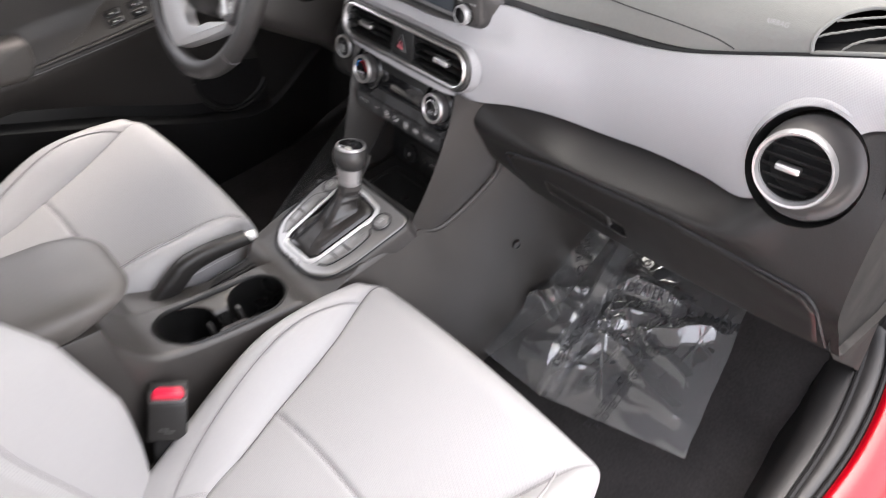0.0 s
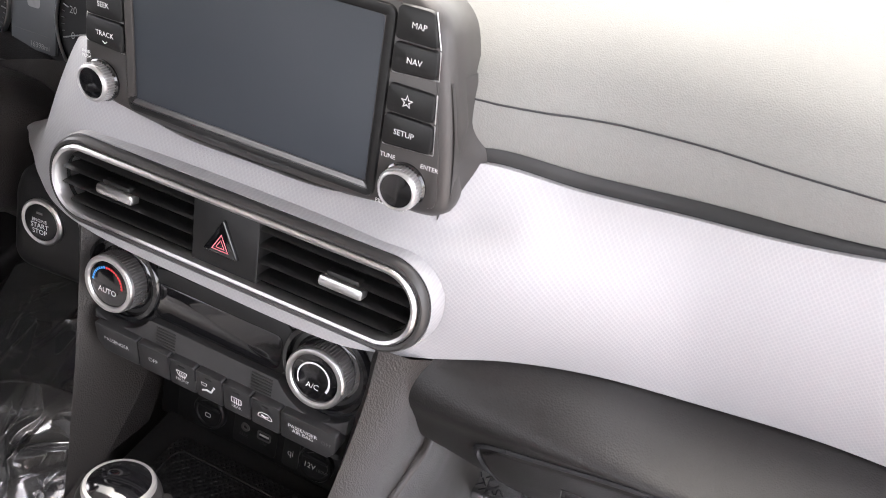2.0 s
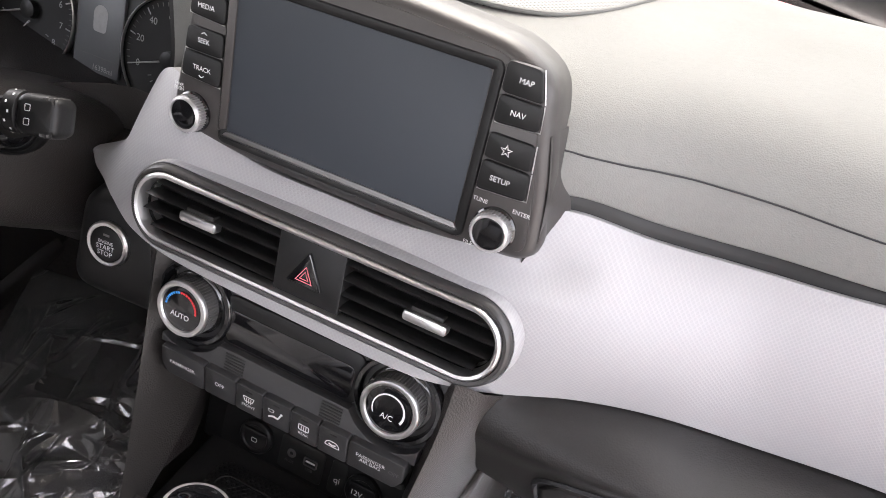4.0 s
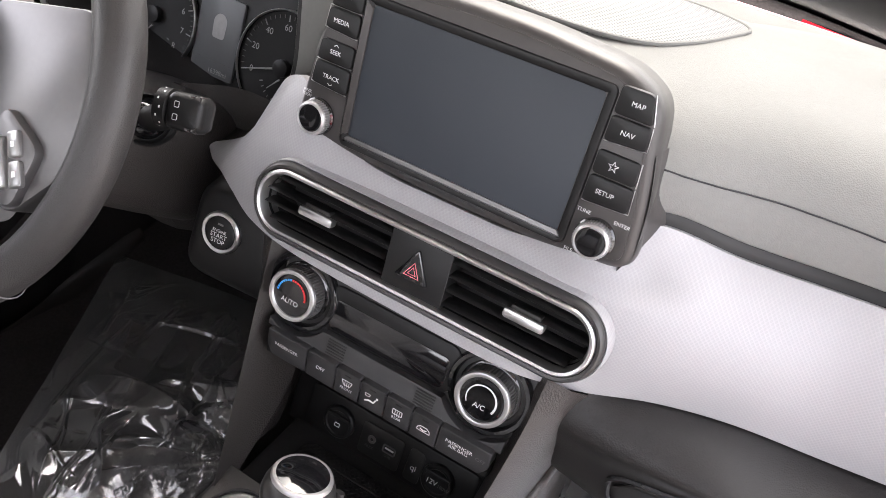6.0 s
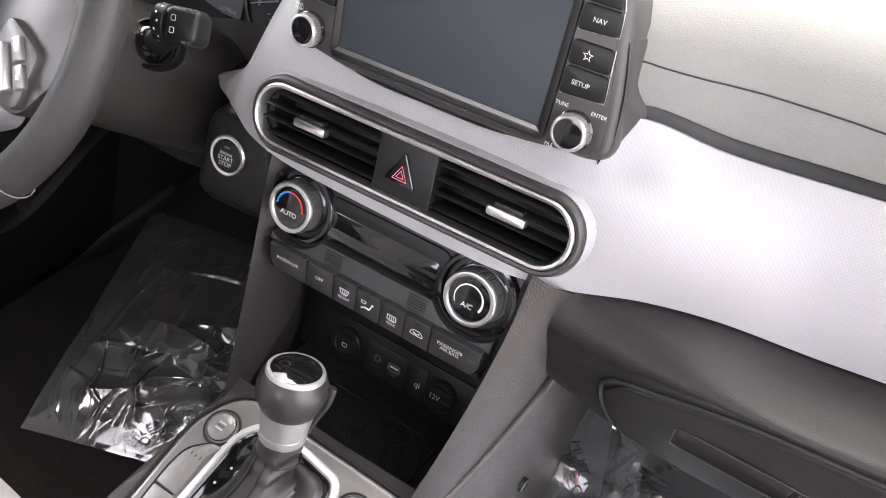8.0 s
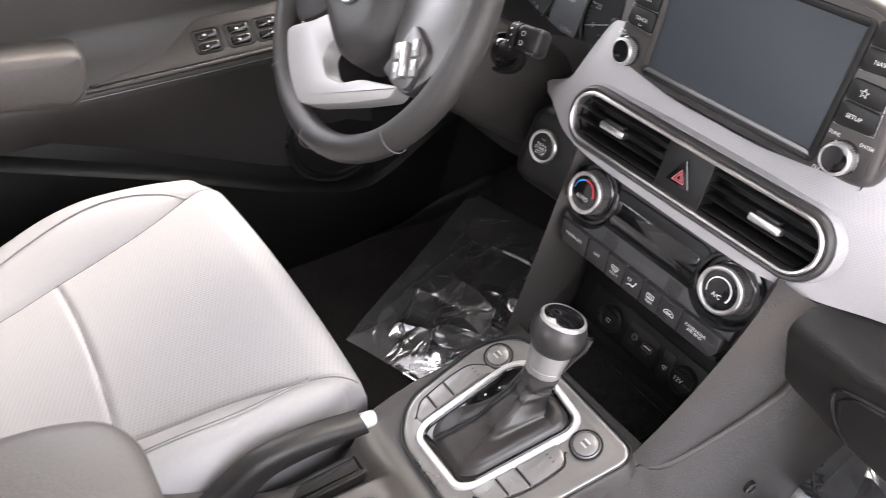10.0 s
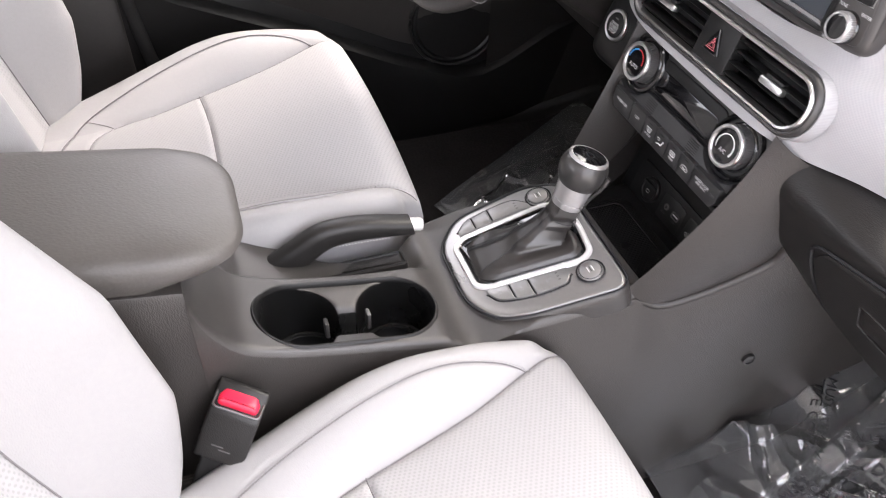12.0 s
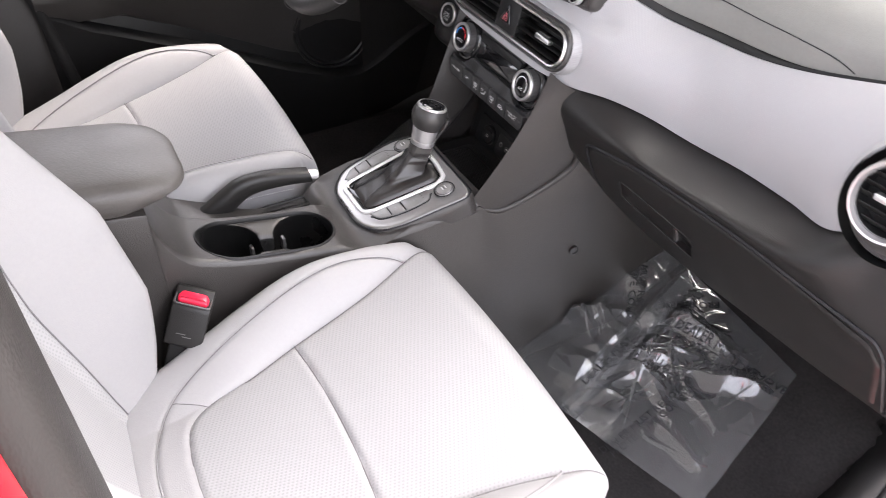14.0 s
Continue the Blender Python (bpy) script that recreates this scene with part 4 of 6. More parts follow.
part("top", (v, keep), GREY, cons, "grey grained console top")
for side in (1, -1):
    rows = []
    for c in cols:
        e = c[-1] if side > 0 else c[0]
        b = 0.012 * smooth(-0.3, -0.16, e.y)
        rows.append([e, e + Vector((side * 0.002, 0, -0.01)), e + Vector((side * (0.004 + b), 0, -0.05)), e + Vector((side * (0.012 + 2.5 * b), 0, -0.16)), Vector((e.x + side * (0.02 + 2.2 * b), e.y, 0.0))])
    rows = [r for r in rows if r[0].y < -0.103]
    join0, wall_rows = rows[0], rows
    # forward flank down to the footwell
    fr = spline([(0.1005, -0.105, 0.356), (0.114, -0.056, 0.332), (0.13, 0.0, 0.358), (0.142, 0.046, 0.4), (0.15, 0.07, 0.45)], 24)
    rows = []
    for p in fr:
        t = (p.y + 0.105) / 0.175
        rows.append([Vector((p.x + 0.001, p.y, p.z)), Vector((p.x + 0.004, p.y + 0.003, p.z - 0.012)), Vector((p.x + 0.007 + 0.0145 * (1 - t), p.y + 0.05 * t, p.z - 0.07)), Vector((0.147 + 0.006 * (1 - t), p.y + 0.2 * t, 0.2)), Vector((0.158, p.y + 0.4 * t, 0.0))])
    rows = [[Vector((side * (p.x - 0.002) + 0.002, p.y, p.z)) for p in r] for r in rows]
    first = rows[0]
    for i, r in enumerate(rows):
        w_ = 1 - smooth(0.0, 11.0, float(i))
        rows[i] = [p + Vector(((j0.x - f0.x) * w_, (j0.y - f0.y) * w_, (j0.z - f0.z) * w_ if q > 1 else 0.0)) for q, (p, j0, f0) in enumerate(zip(r, join0, first))]
    part("side_wall", grid(rows[:0:-1] + wall_rows), DARK, cons, "dark side of the console down to the footwell")
part("clip", lathe([(0.0085, -0.004), (0.0085, 0.002), (0.006, 0.003), (0.0055, 0.001)], 24, basis((0.15, 0.076, 0.224), (0, 0.05, 1), (0.1, 1, 0))), KEY, cons, "round trim clip")

# cup holders
CUPX, CUP_R, CUP_D = 0.039, 0.0437, 0.0525
rim = rrect(0.091, 0.194, 0.0452, 14, CUPX, -0.412)


def cupz(y):
    return float(np.interp(y, [p[0] for p in TOP][::-1], [p[1] for p in TOP][::-1]))


rg = molding(rim, [(-0.0042, -0.002), (-0.0025, 0.0002), (-0.0008, 0.0004), (0.0005, -0.0012), (0.0012, -0.006), (0.0016, -0.03)], False, False)
part("cup_rim", ([Vector((p.x, p.y, p.z + cupz(p.y) - 0.0024 + 0.003 * min(1.0, abs(p.x - 0.002) / 0.092) ** 2)) for p in rg[0]], rg[1]), FACE, cons, "black rim round both cup wells")


def bridge_z(dx_):
    """Height of the bridge under the rim: a ledge at the far end, then a steep fall."""
    return curve_at(dx_, [-0.0455, -0.02, -0.013, -0.008, 0.0, 0.02, 0.0455], [-0.006, -0.0095, -0.014, -0.026, -0.045, -0.05, -0.05])


for s_ in (-1, 1):
    b = -0.412 + s_ * CUP_D
    rows = []
    for frac in (0.0, 0.06, 0.3, 0.7, 0.96, 1.0):
        r = []
        for k in range(72):
            a = 2 * math.pi * k / 72
            k_ = CUP_R - 0.0025 * frac - (0.008 if frac == 1.0 else 0)
            top_ = -0.007 + smooth(0.15, 0.55, -s_ * math.sin(a)) * (bridge_z(CUP_R * math.cos(a)) + 0.007)
            y = b + k_ * math.sin(a)
            r.append(Vector((CUPX + k_ * math.cos(a), y, cupz(y) * (1 - frac) + cupz(b) * frac + top_ + (-0.08 - top_) * frac)))
        rows.append(r)
    w = part("cup_well", grid(rows, False, True), WELL, cons, "round black cup well")
    part("cup_pad", lathe([(0.039, -0.002), (0.0385, 0.001), (0.0365, 0.0018), (0.0355, 0.0006)], 40, Matrix.Translation((CUPX, b, cupz(b) - 0.079))), WELL, w)
for nm, xa, xb, mt_ in (("cup_ledge", -0.0455, -0.0115, GREY), ("cup_divider", -0.0115, 0.0455, WELL)):
    rows = []
    for i in range(21):
        dx_ = xa + (xb - xa) * i / 20
        half_ = min(0.05, CUP_D - math.sqrt(max(0.0, CUP_R ** 2 - dx_ * dx_)) + 0.0003)
        rows.append([Vector((CUPX + dx_, -0.412 + half_ * e, cupz(-0.412 + half_ * e) + bridge_z(dx_) - 0.002 * abs(e) ** 8)) for e in [j / 8 - 1 for j in range(17)]])
    part(nm, grid(rows), mt_, cons, "ledge between the cup wells" if mt_ is GREY else "dark bridge between the cup wells")
ledge = rounded([(0.0655, -0.4305), (0.0832, -0.4425), (0.0832, -0.381), (0.0655, -0.3935)], 0.002, 3)
lg = slab(ledge, -0.03, 0.0, 0.0012)
part("cup_notch", ([Vector((p.x, p.y, p.z + cupz(p.y) - 0.0075 + 0.12 * (p.x - 0.083))) for p in lg[0]], lg[1]), GREY, cons, "lighter ledge between the cup wells")
for y, s_ in ((-0.4335, -1), (-0.3905, 1)):
    part("cup_tab", box(0.0215, 0.0335, min(y, y + s_ * 0.005), max(y, y + s_ * 0.005), 0.316, 0.338, 0.002), SATIN, cons)

# box and armrest lid
rows = []
for k in range(25):
    y = -0.5655 - 0.385 * k / 24
    zt = 0.488 + 0.16 * (-0.5655 - y)
    rows.append([Vector((-0.108, y, 0.0)), Vector((-0.1, y, zt - 0.1)), Vector((-0.095, y, zt - 0.004)), Vector((-0.09, y, zt)), Vector((0.088, y, zt)), Vector((0.0925, y, zt - 0.001)), Vector((0.0945, y, zt - 0.005)), Vector((0.097, y, zt - 0.06)), Vector((0.105, y, zt - 0.17)), Vector((0.1145, y, 0.0))])
part("box_body", grid(rows), DARK, cons, "dark storage box under the armrest")
LIDO = rounded([(-0.094, -0.93), (0.1, -0.93), (0.093, -0.56), (0.078, -0.52), (0.045, -0.5025), (-0.045, -0.5025), (-0.08, -0.52), (-0.089, -0.56)], 0.03, 6)
lidrings = [[(x, y, h) for x, y in offset(LIDO, o)] for o, h in ((0.016, 0.486), (0.008, 0.489), (0.003, 0.495), (0.0005, 0.503), (0, 0.51), (0.0012, 0.517), (0.0045, 0.523), (0.0105, 0.5275))]
lidrings += [[(x * f, -0.71 + (y + 0.71) * (0.3 + 0.7 * f), h) for x, y, _ in lidrings[-1]] for f, h in ((0.9, 0.5302), (0.75, 0.532), (0.5, 0.5332), (0.25, 0.5338), (0.04, 0.534))]
lv, lf = grid(lidrings, False, True)
lf += [tuple(range(len(LIDO))), tuple(range(12 * len(LIDO), 13 * len(LIDO)))]
part("armrest_lid", ([Vector((p.x, p.y - 0.055 * smooth(0.512, 0.486, p.z) * smooth(-0.66, -0.52, p.y), p.z + 0.15 * (-0.58 - p.y) - 0.006 * smooth(0.512, 0.53, p.z) * smooth(-0.57, -0.505, p.y))) for p in lv], lf), LID, cons, "taupe padded armrest lid, closed")

# ---- shifter ----
sh = thing("gear_shifter", (0, -0.19, 0.36), "automatic gear lever with leather boot in a chrome-framed panel", "gear shifter")
pan = rounded([(-0.055, -0.139), (0.04, -0.139), (0.077, -0.118), (0.091, -0.085), (0.111, 0.029), (-0.072, 0.033), (-0.093, -0.01), (-0.0895, -0.108)], 0.02, 6)
part("panel", molding(pan, [(-0.003, -0.012), (-0.0015, 0.0), (0.0, 0.0015), (0.003, 0.002), (0.006, 0.0015), (0.01, 0.002)], True, True, CON), PANEL, sh, "satin grey shifter panel")
part("panel_plinth", molding(pan, [(-0.006, -0.034), (-0.0055, -0.012), (-0.0045, -0.003), (-0.0025, -0.001)], False, False, CON), GREY, sh)
part("panel_gap", tube([CON @ Vector((x, y, 0.0006)) for x, y in offset(pan, -0.0035)], 0.0014, 6, True), INK, sh)
bez = rounded([(-0.046, -0.128), (0.026, -0.127), (0.038, -0.111), (0.0575, 0.0), (0.048, 0.0165), (0.0, 0.0235), (-0.041, 0.02), (-0.054, 0.0), (-0.0565, -0.112)], 0.016, 6)
part("chrome_frame", molding(bez, [(-0.0012, 0.0), (-0.0008, 0.003), (0.0008, 0.005), (0.0048, 0.0056), (0.0064, 0.0042), (0.0068, 0.001)], False, False, CON), BRIGHT, sh, "bright satin frame")
part("inner_ring", molding(offset(bez, 0.0066), [(0.0, 0.0), (0.0, 0.0038), (0.001, 0.0046), (0.0024, 0.0036), (0.0028, 0.0)], False, False, CON), GLOSS, sh)
part("gear_scale", slab(offset(bez, 0.009), 0.0, 0.0025, 0.0005, CON), GLOSS, sh, "glossy black gear scale")
for c, x, y in (("P", -0.0155, 0.0105), ("R", -0.019, -0.0005), ("N", -0.0225, -0.0125), ("D", -0.027, -0.0265)):
    letters(c, 0.0078, at(CON, x, y, 0.003), WHITE, sh)
for x, y in ((-0.0275, -0.0095), (-0.035, -0.0245), (-0.0385, -0.041)):
    part("mark", slab(circle(0.0012, 10, x, y), 0.0026, 0.0029, 0.0001, CON), WHITE, sh)


# keys beside the lever: three on either side, the last one longer
def key_edge(side, y):
    """Inner and outer edge of a key row at y."""
    if side > 0:
        return 0.0385 + 0.183 * (y + 0.112), curve_at(y, [-0.116, -0.1085, -0.0894, -0.0677, -0.04, -0.028, -0.021], [0.042, 0.0563, 0.066, 0.0722, 0.0752, 0.0735, 0.0645])
    return -0.0588 + 0.012 * smooth(-0.03, -0.005, y), curve_at(y, [-0.1135, -0.1, -0.09, -0.067, -0.048, -0.031, -0.0155], [-0.064, -0.0765, -0.079, -0.081, -0.0812, -0.0775, -0.062])


for side, spans in ((1, ((-0.115, -0.0903), (-0.0882, -0.0683), (-0.0662, -0.0212))), (-1, ((-0.1125, -0.0912), (-0.0892, -0.0683), (-0.0662, -0.0165)))):
    for k, (a, b) in enumerate(spans):
        ys_ = [a + (b - a) * q / 8 for q in range(9)]
        ring = [(key_edge(side, y)[1], y) for y in ys_] + [(key_edge(side, y)[0], y) for y in reversed(ys_)]
        ring = ring if side > 0 else ring[::-1]
        bt = part("button", slab(ring, 0.001, 0.0048, 0.0012, CON), PANEL_KEY, sh, "satin grey push key")
        cxx, cyy = sum(p[0] for p in ring) / len(ring), sum(p[1] for p in ring) / len(ring)
        if k == 2:
            part("symbol", slab(rounded([(cxx - 0.0025, cyy - 0.006), (cxx + 0.002, cyy - 0.0065), (cxx + 0.0024, cyy - 0.003), (cxx - 0.0002, cyy - 0.0032), (cxx - 0.001, cyy + 0.0015), (cxx - 0.003, cyy + 0.001)], 0.001, 2), 0.0048, 0.005, 0.0001, CON), DIM, bt, "", True)
            for q in range(3):
                part("symbol", slab(rrect(0.0012, 0.003, 0.0003, 1, cxx - 0.005 + 0.005 * q, cyy + 0.0085), 0.0048, 0.005, 0.0001, CON), GHOST, bt, "", True)
        elif side > 0:
            part("symbol", slab(rrect(0.0042, 0.003, 0.001, 2, cxx - 0.002, cyy), 0.0048, 0.005, 0.0001, CON), DIM, bt, "", True)
            part("symbol", slab(rrect(0.0016, 0.005, 0.0006, 2, cxx + 0.0025, cyy - 0.001), 0.0048, 0.005, 0.0001, CON), DIM, bt, "", True)
        if k < 2:
            x0, x1 = key_edge(side, b)
            part("key_slot", tube([CON @ Vector((x0 + (x1 - x0) * 0.08, b + 0.001, 0.0044)), CON @ Vector((x0 + (x1 - x0) * 0.92, b + 0.001, 0.0044))], 0.0009, 6), INK, sh)
    ys_ = [spans[0][0] - 0.002 + (spans[2][1] - spans[0][0] + 0.004) * q / 40 for q in range(41)]
    edge_line = [CON @ Vector((key_edge(side, y)[1] + side * 0.0015, y, 0.0022)) for y in ys_]
    part("key_surround", tube(edge_line, 0.0012, 6), INK, sh)
for x, y in ((0.0738, 0.0), (-0.0666, -0.002)):
    b = part("push_button", lathe([(0.0168, -0.001), (0.0165, 0.0008), (0.015, 0.0004), (0.0146, 0.0032), (0.0135, 0.0042), (0.0126, 0.0034), (0.0122, 0.0052), (0.0105, 0.0062)], 40, at(CON, x, y, 0.0015)), PANEL_KEY, sh, "round satin push button")
    part("button_gap", tube([at(CON, x, y, 0.0042) @ Vector((px, py, 0)) for px, py in circle(0.0158, 40)], 0.001, 6, True), INK, b)
    part("button_gap", tube([at(CON, x, y, 0.0052) @ Vector((px, py, 0)) for px, py in circle(0.0127, 40)], 0.0006, 6, True), INK, b)
    for k in (-1, 0, 1):
        part("print", slab(rrect(0.008, 0.0014, 0.0003, 2, 0, k * 0.0028), 0.0062, 0.0064, 0.0001, at(CON, x, y, 0.0015)), WHITE if k else GHOST, b, "", True)
# lever: knob on a satin collar over a leather neck, boot gathered down to the frame
KN = Vector((0.007, -0.142, 0.425))
axis = (Vector((0.0065, -0.1247, 0.4838)) - KN).normalized()
KM = along(KN, axis)
ci = CON.inverted()
base = rounded([(-0.036, -0.1135), (0.018, -0.1165), (0.0285, -0.102), (0.0462, -0.004), (0.038, 0.0085), (0.012, 0.0115), (-0.001, 0.004), (-0.011, -0.02), (-0.03, -0.05), (-0.0465, -0.075), (-0.0465, -0.1)], 0.01, 6)
cx, cy = sum(p[0] for p in base) / len(base), sum(p[1] for p in base) / len(base)
neck = ci @ (KN - axis * 0.0037)
ax_ = ci.to_3x3() @ axis
b0, b1, b2 = Vector((cx, cy, 0.003)), Vector((cx, cy, 0.003)).lerp(neck, 0.2), neck - ax_ * 0.032
rows = []
for k in range(49):
    t = k / 48
    c = b0 * (1 - t) ** 3 + b1 * 3 * t * (1 - t) ** 2 + b2 * 3 * t * t * (1 - t) + neck * t ** 3
    n = Vector((0, 0, 1)).lerp(ax_, smooth(0.1, 0.75, t)).normalized()
    ex = (Vector((1, 0, 0)) - n * n.x).normalized()
    ey = n.cross(ex)
    g_ = 1 - (1 - min(1.0, t / 0.9)) ** 2.3
    ring = []
    for x, y in base:
        ang = math.atan2(y - cy, x - cx)
        ox, oy = (x - cx) * (1 - g_) + 0.0184 * math.cos(ang) * g_, (y - cy) * (1 - g_) + 0.0184 * math.sin(ang) * g_
        win = max(0.0, math.cos(ang + 0.75)) ** 0.8
        wave = 0.05 * math.sin(ang * 2 + 0.6)
        out = 0.003 * math.exp(-((t - 0.2 - wave) / 0.06) ** 2) * win - 0.0034 * math.exp(-((t - 0.33 - wave) / 0.07) ** 2) * win + 0.002 * math.exp(-((t - 0.47 - wave) / 0.06) ** 2) * win
        out += 0.0007 * math.sin(t * 34 + ang * 3) * smooth(0.55, 0.7, t) * (1 - smooth(0.85, 0.95, t))
        r0 = math.hypot(ox, oy)
        puff = 0.0035 * smooth(0.0, 0.05, t) * (1 - smooth(0.05, 0.5, t)) + 0.4 * out
        ring.append(CON @ (c + ex * ox * (1 + out / r0) + ey * oy * (1 + out / r0) + Vector((0, 0, puff))))
    rows.append(ring)
part("boot", grid(rows, False, True), BOOT, sh, "creased black leather boot")
best = min(range(len(base)), key=lambda q: (base[q][0] + 0.022) ** 2 + (base[q][1] + 0.1165) ** 2)
for o in (-2, 0, 2):
    ln = spline([rows[k][(best + o) % len(base)] + (rows[k][(best + o) % len(base)] - sum(rows[k], Vector()) / len(base)).normalized() * 0.001 + Vector((0, 0, 0.001)) for k in range(1, 43, 2)], 110)
    part("stitching", join(*[tube([ln[k], ln[k + 1]], 0.001, 4) for k in range(0, 109, 2)]) if o else tube(ln, 0.0009, 4), INK, sh)
part("neck_seam", tube([KM @ Vector((px, py, -0.022)) for px, py in circle(0.0186, 32)], 0.0007, 5, True), INK, sh)
part("collar", lathe([(0.0178, -0.0045), (0.0186, -0.003), (0.0188, 0.003), (0.0182, 0.0035), (0.019, 0.004), (0.0203, 0.016), (0.0215, 0.0248)], 48, KM), SILVER, sh, "satin silver collar")
part("knob", lathe([(0.0213, 0.0247), (0.0228, 0.0265), (0.0252, 0.0315), (0.0274, 0.0385), (0.0281, 0.045), (0.027, 0.051), (0.0247, 0.0565), (0.0232, 0.0585)], 56, KM), KNOB, sh, "dark satin knob")
part("knob_ring", lathe([(0.0234, 0.0575), (0.0232, 0.06), (0.0222, 0.0616), (0.0206, 0.0618)], 48, KM), SILVER, sh)
part("knob_cap", lathe([(0.021, 0.0595), (0.0206, 0.0616), (0.014, 0.0638), (0.006, 0.0648)], 48, KM), GLOSS, sh, "glossy black cap")
part("release_button", tube(spline([KM @ Vector(p) for p in ((0.0155, 0.011, 0.004), (0.0195, 0.0125, 0.02), (0.0242, 0.015, 0.036), (0.025, 0.017, 0.05))], 16), [0.0022 + 0.0018 * smooth(0, 12, q) for q in range(17)], 12, flat=0.7), KNOB, sh, "thumb release lever")

# ---- hand brake ----
hb = thing("hand_brake", (-0.075, -0.5, 0.34), "dark parking brake lever with a chrome release button", "hand brake")
HB_TOP = [(-0.52, 0.336), (-0.482, 0.352), (-0.4545, 0.368), (-0.427, 0.384), (-0.401, 0.389), (-0.3616, 0.386), (-0.307, 0.373)]
HB_LOW = [(-0.445, 0.312), (-0.434, 0.332), (-0.418, 0.348), (-0.398, 0.357), (-0.368, 0.358), (-0.338, 0.3555), (-0.3035, 0.351)]
rows = []
for (ya, za), (yb, zb) in zip([(p.x, p.y) for p in spline([(y, z, 0) for y, z in HB_TOP], 36)], [(p.x, p.y) for p in spline([(y, z, 0) for y, z in HB_LOW], 36)]):
    c, h = Vector((-0.0755, (ya + yb) / 2, (za + zb) / 2)), Vector((0, (ya - yb) / 2, (za - zb) / 2))
    rows.append([c + h * math.copysign(abs(math.sin(a)) ** 0.75, math.sin(a)) + Vector((0.0135 * math.copysign(abs(math.cos(a)) ** 0.75, math.cos(a)), 0, 0)) for a in [2 * math.pi * q / 24 for q in range(24)]])
g = grid(rows, False, True)
g[1].append(tuple(range(36 * 24, 37 * 24)))
part("lever", g, BLACK, hb, "black grained lever")
tip = sum(rows[-1], Vector()) / 24
d = (tip - sum(rows[-4], Vector()) / 24).normalized()
part("release_button", lathe([(0.0085, -0.004), (0.0085, 0.011), (0.0075, 0.0135), (0.004, 0.0142)], 24, along(tip, d)), BRIGHT, hb, "chrome push button")
TR = basis((-0.06, -0.38, 0.3308), (0, 1, 0.0), (1, 0, 0.1))
tray = rounded([(-0.007, -0.06), (0.016, -0.075), (0.0225, 0.02), (0.0225, 0.06), (-0.007, 0.06)], 0.008, 6)
part("lever_gaiter", molding(tray, [(-0.0015, -0.006), (0.0, 0.0008), (0.002, 0.0012), (0.0035, -0.0008), (0.005, -0.0004), (0.008, 0.0)], False, True, TR), BLACK, hb, "black plastic panel round the lever")
part("tray_line", tube([TR @ Vector((x, y, 0.0012)) for x, y in offset(tray, 0.0028)], 0.0007, 5, True), INK, hb)

# ---- seats ----


# half plans of the cushion: insert seam and piping, from the front corner to the middle of the back
PIPE_LINE = spline([(0.199, -0.062, 0), (0.212, -0.1, 0), (0.219, -0.16, 0), (0.206, -0.247, 0), (0.181, -0.336, 0), (0.151, -0.4, 0), (0.12, -0.434, 0), (0.077, -0.453, 0), (0.03, -0.461, 0), (0.0, -0.462, 0)], 90)


def dense(line):
    """The plan of a line with a point about every half millimetre."""
    k, q = np.arange(len(line)), np.linspace(0, len(line) - 1, 900)
    return np.stack([np.interp(q, k, [p.x for p in line]), np.interp(q, k, [p.y for p in line])], 1)


PIPE_XY = dense(PIPE_LINE)
SY = [-0.5, -0.42, -0.335, -0.248, -0.135, -0.062, 0.0]


def insert_half(y):
    return curve_at(y, SY, [0.095, 0.108, 0.124, 0.15, 0.175, 0.2, 0.22])


INSERT_LINE = [Vector((insert_half(y), y, 0)) for y in [-0.006 - 0.329 * k / 60 for k in range(61)]] + spline([(0.124, -0.335, 0), (0.112, -0.382, 0), (0.088, -0.41, 0), (0.045, -0.42, 0), (0.0, -0.422, 0)], 40)[1:]
INSERT_XY = dense(INSERT_LINE)
INSERT_END = INSERT_XY[INSERT_XY[:, 1] < -0.328]


def cushion_half(y):
    return curve_at(y, [-0.5, -0.4, -0.3, -0.2, -0.12, -0.07, 0.0], [0.19, 0.217, 0.243, 0.2575, 0.2565, 0.252, 0.246])


def seat_top(x, y):
    ax = abs(x)
    hs = curve_at(y, [-0.5, -0.40, -0.245, -0.12, -0.05, 0.0], [0.285, 0.283, 0.297, 0.32, 0.333, 0.336])
    zc = curve_at(y, [-0.5, -0.459, -0.376, -0.293, -0.237, -0.186, -0.116, -0.068, -0.03, 0.0], [0.28, 0.287, 0.307, 0.331, 0.346, 0.353, 0.35, 0.344, 0.337, 0.336])
    s, w = insert_half(y), cushion_half(y)
    c = curve_at(y, [-0.5, -0.459, -0.376, -0.293, -0.237, -0.186, -0.116, -0.06, 0.0], [0.17, 0.178, 0.2, 0.217, 0.226, 0.228, 0.227, 0.224, 0.228])
    if ax < s:
        z = hs + 0.010 * (1 - (ax / s) ** 2)
    elif ax < c:
        z = hs + (zc - hs) * (1 - (1 - (ax - s) / (c - s)) ** 1.8)
    else:
        z = zc - 0.022 * ((ax - c) / max(0.01, w - c)) ** 2
    d1 = float(np.sqrt(((INSERT_XY - (ax, y)) ** 2).sum(1).min()))
    d2 = float(np.sqrt(((PIPE_XY - (ax, y)) ** 2).sum(1).min()))
    d3 = abs(y + 0.247 + 0.008 * (ax / s) ** 2) if ax < s else 1.0
    g = 0.0
    for d, wd, dep in ((d1, 0.008, 0.0042), (d2, 0.006, 0.0026), (d3, 0.008, 0.0045)):
        if d < wd:
            g = max(g, dep * (1 - d / wd) ** 2)
    return z - g, s


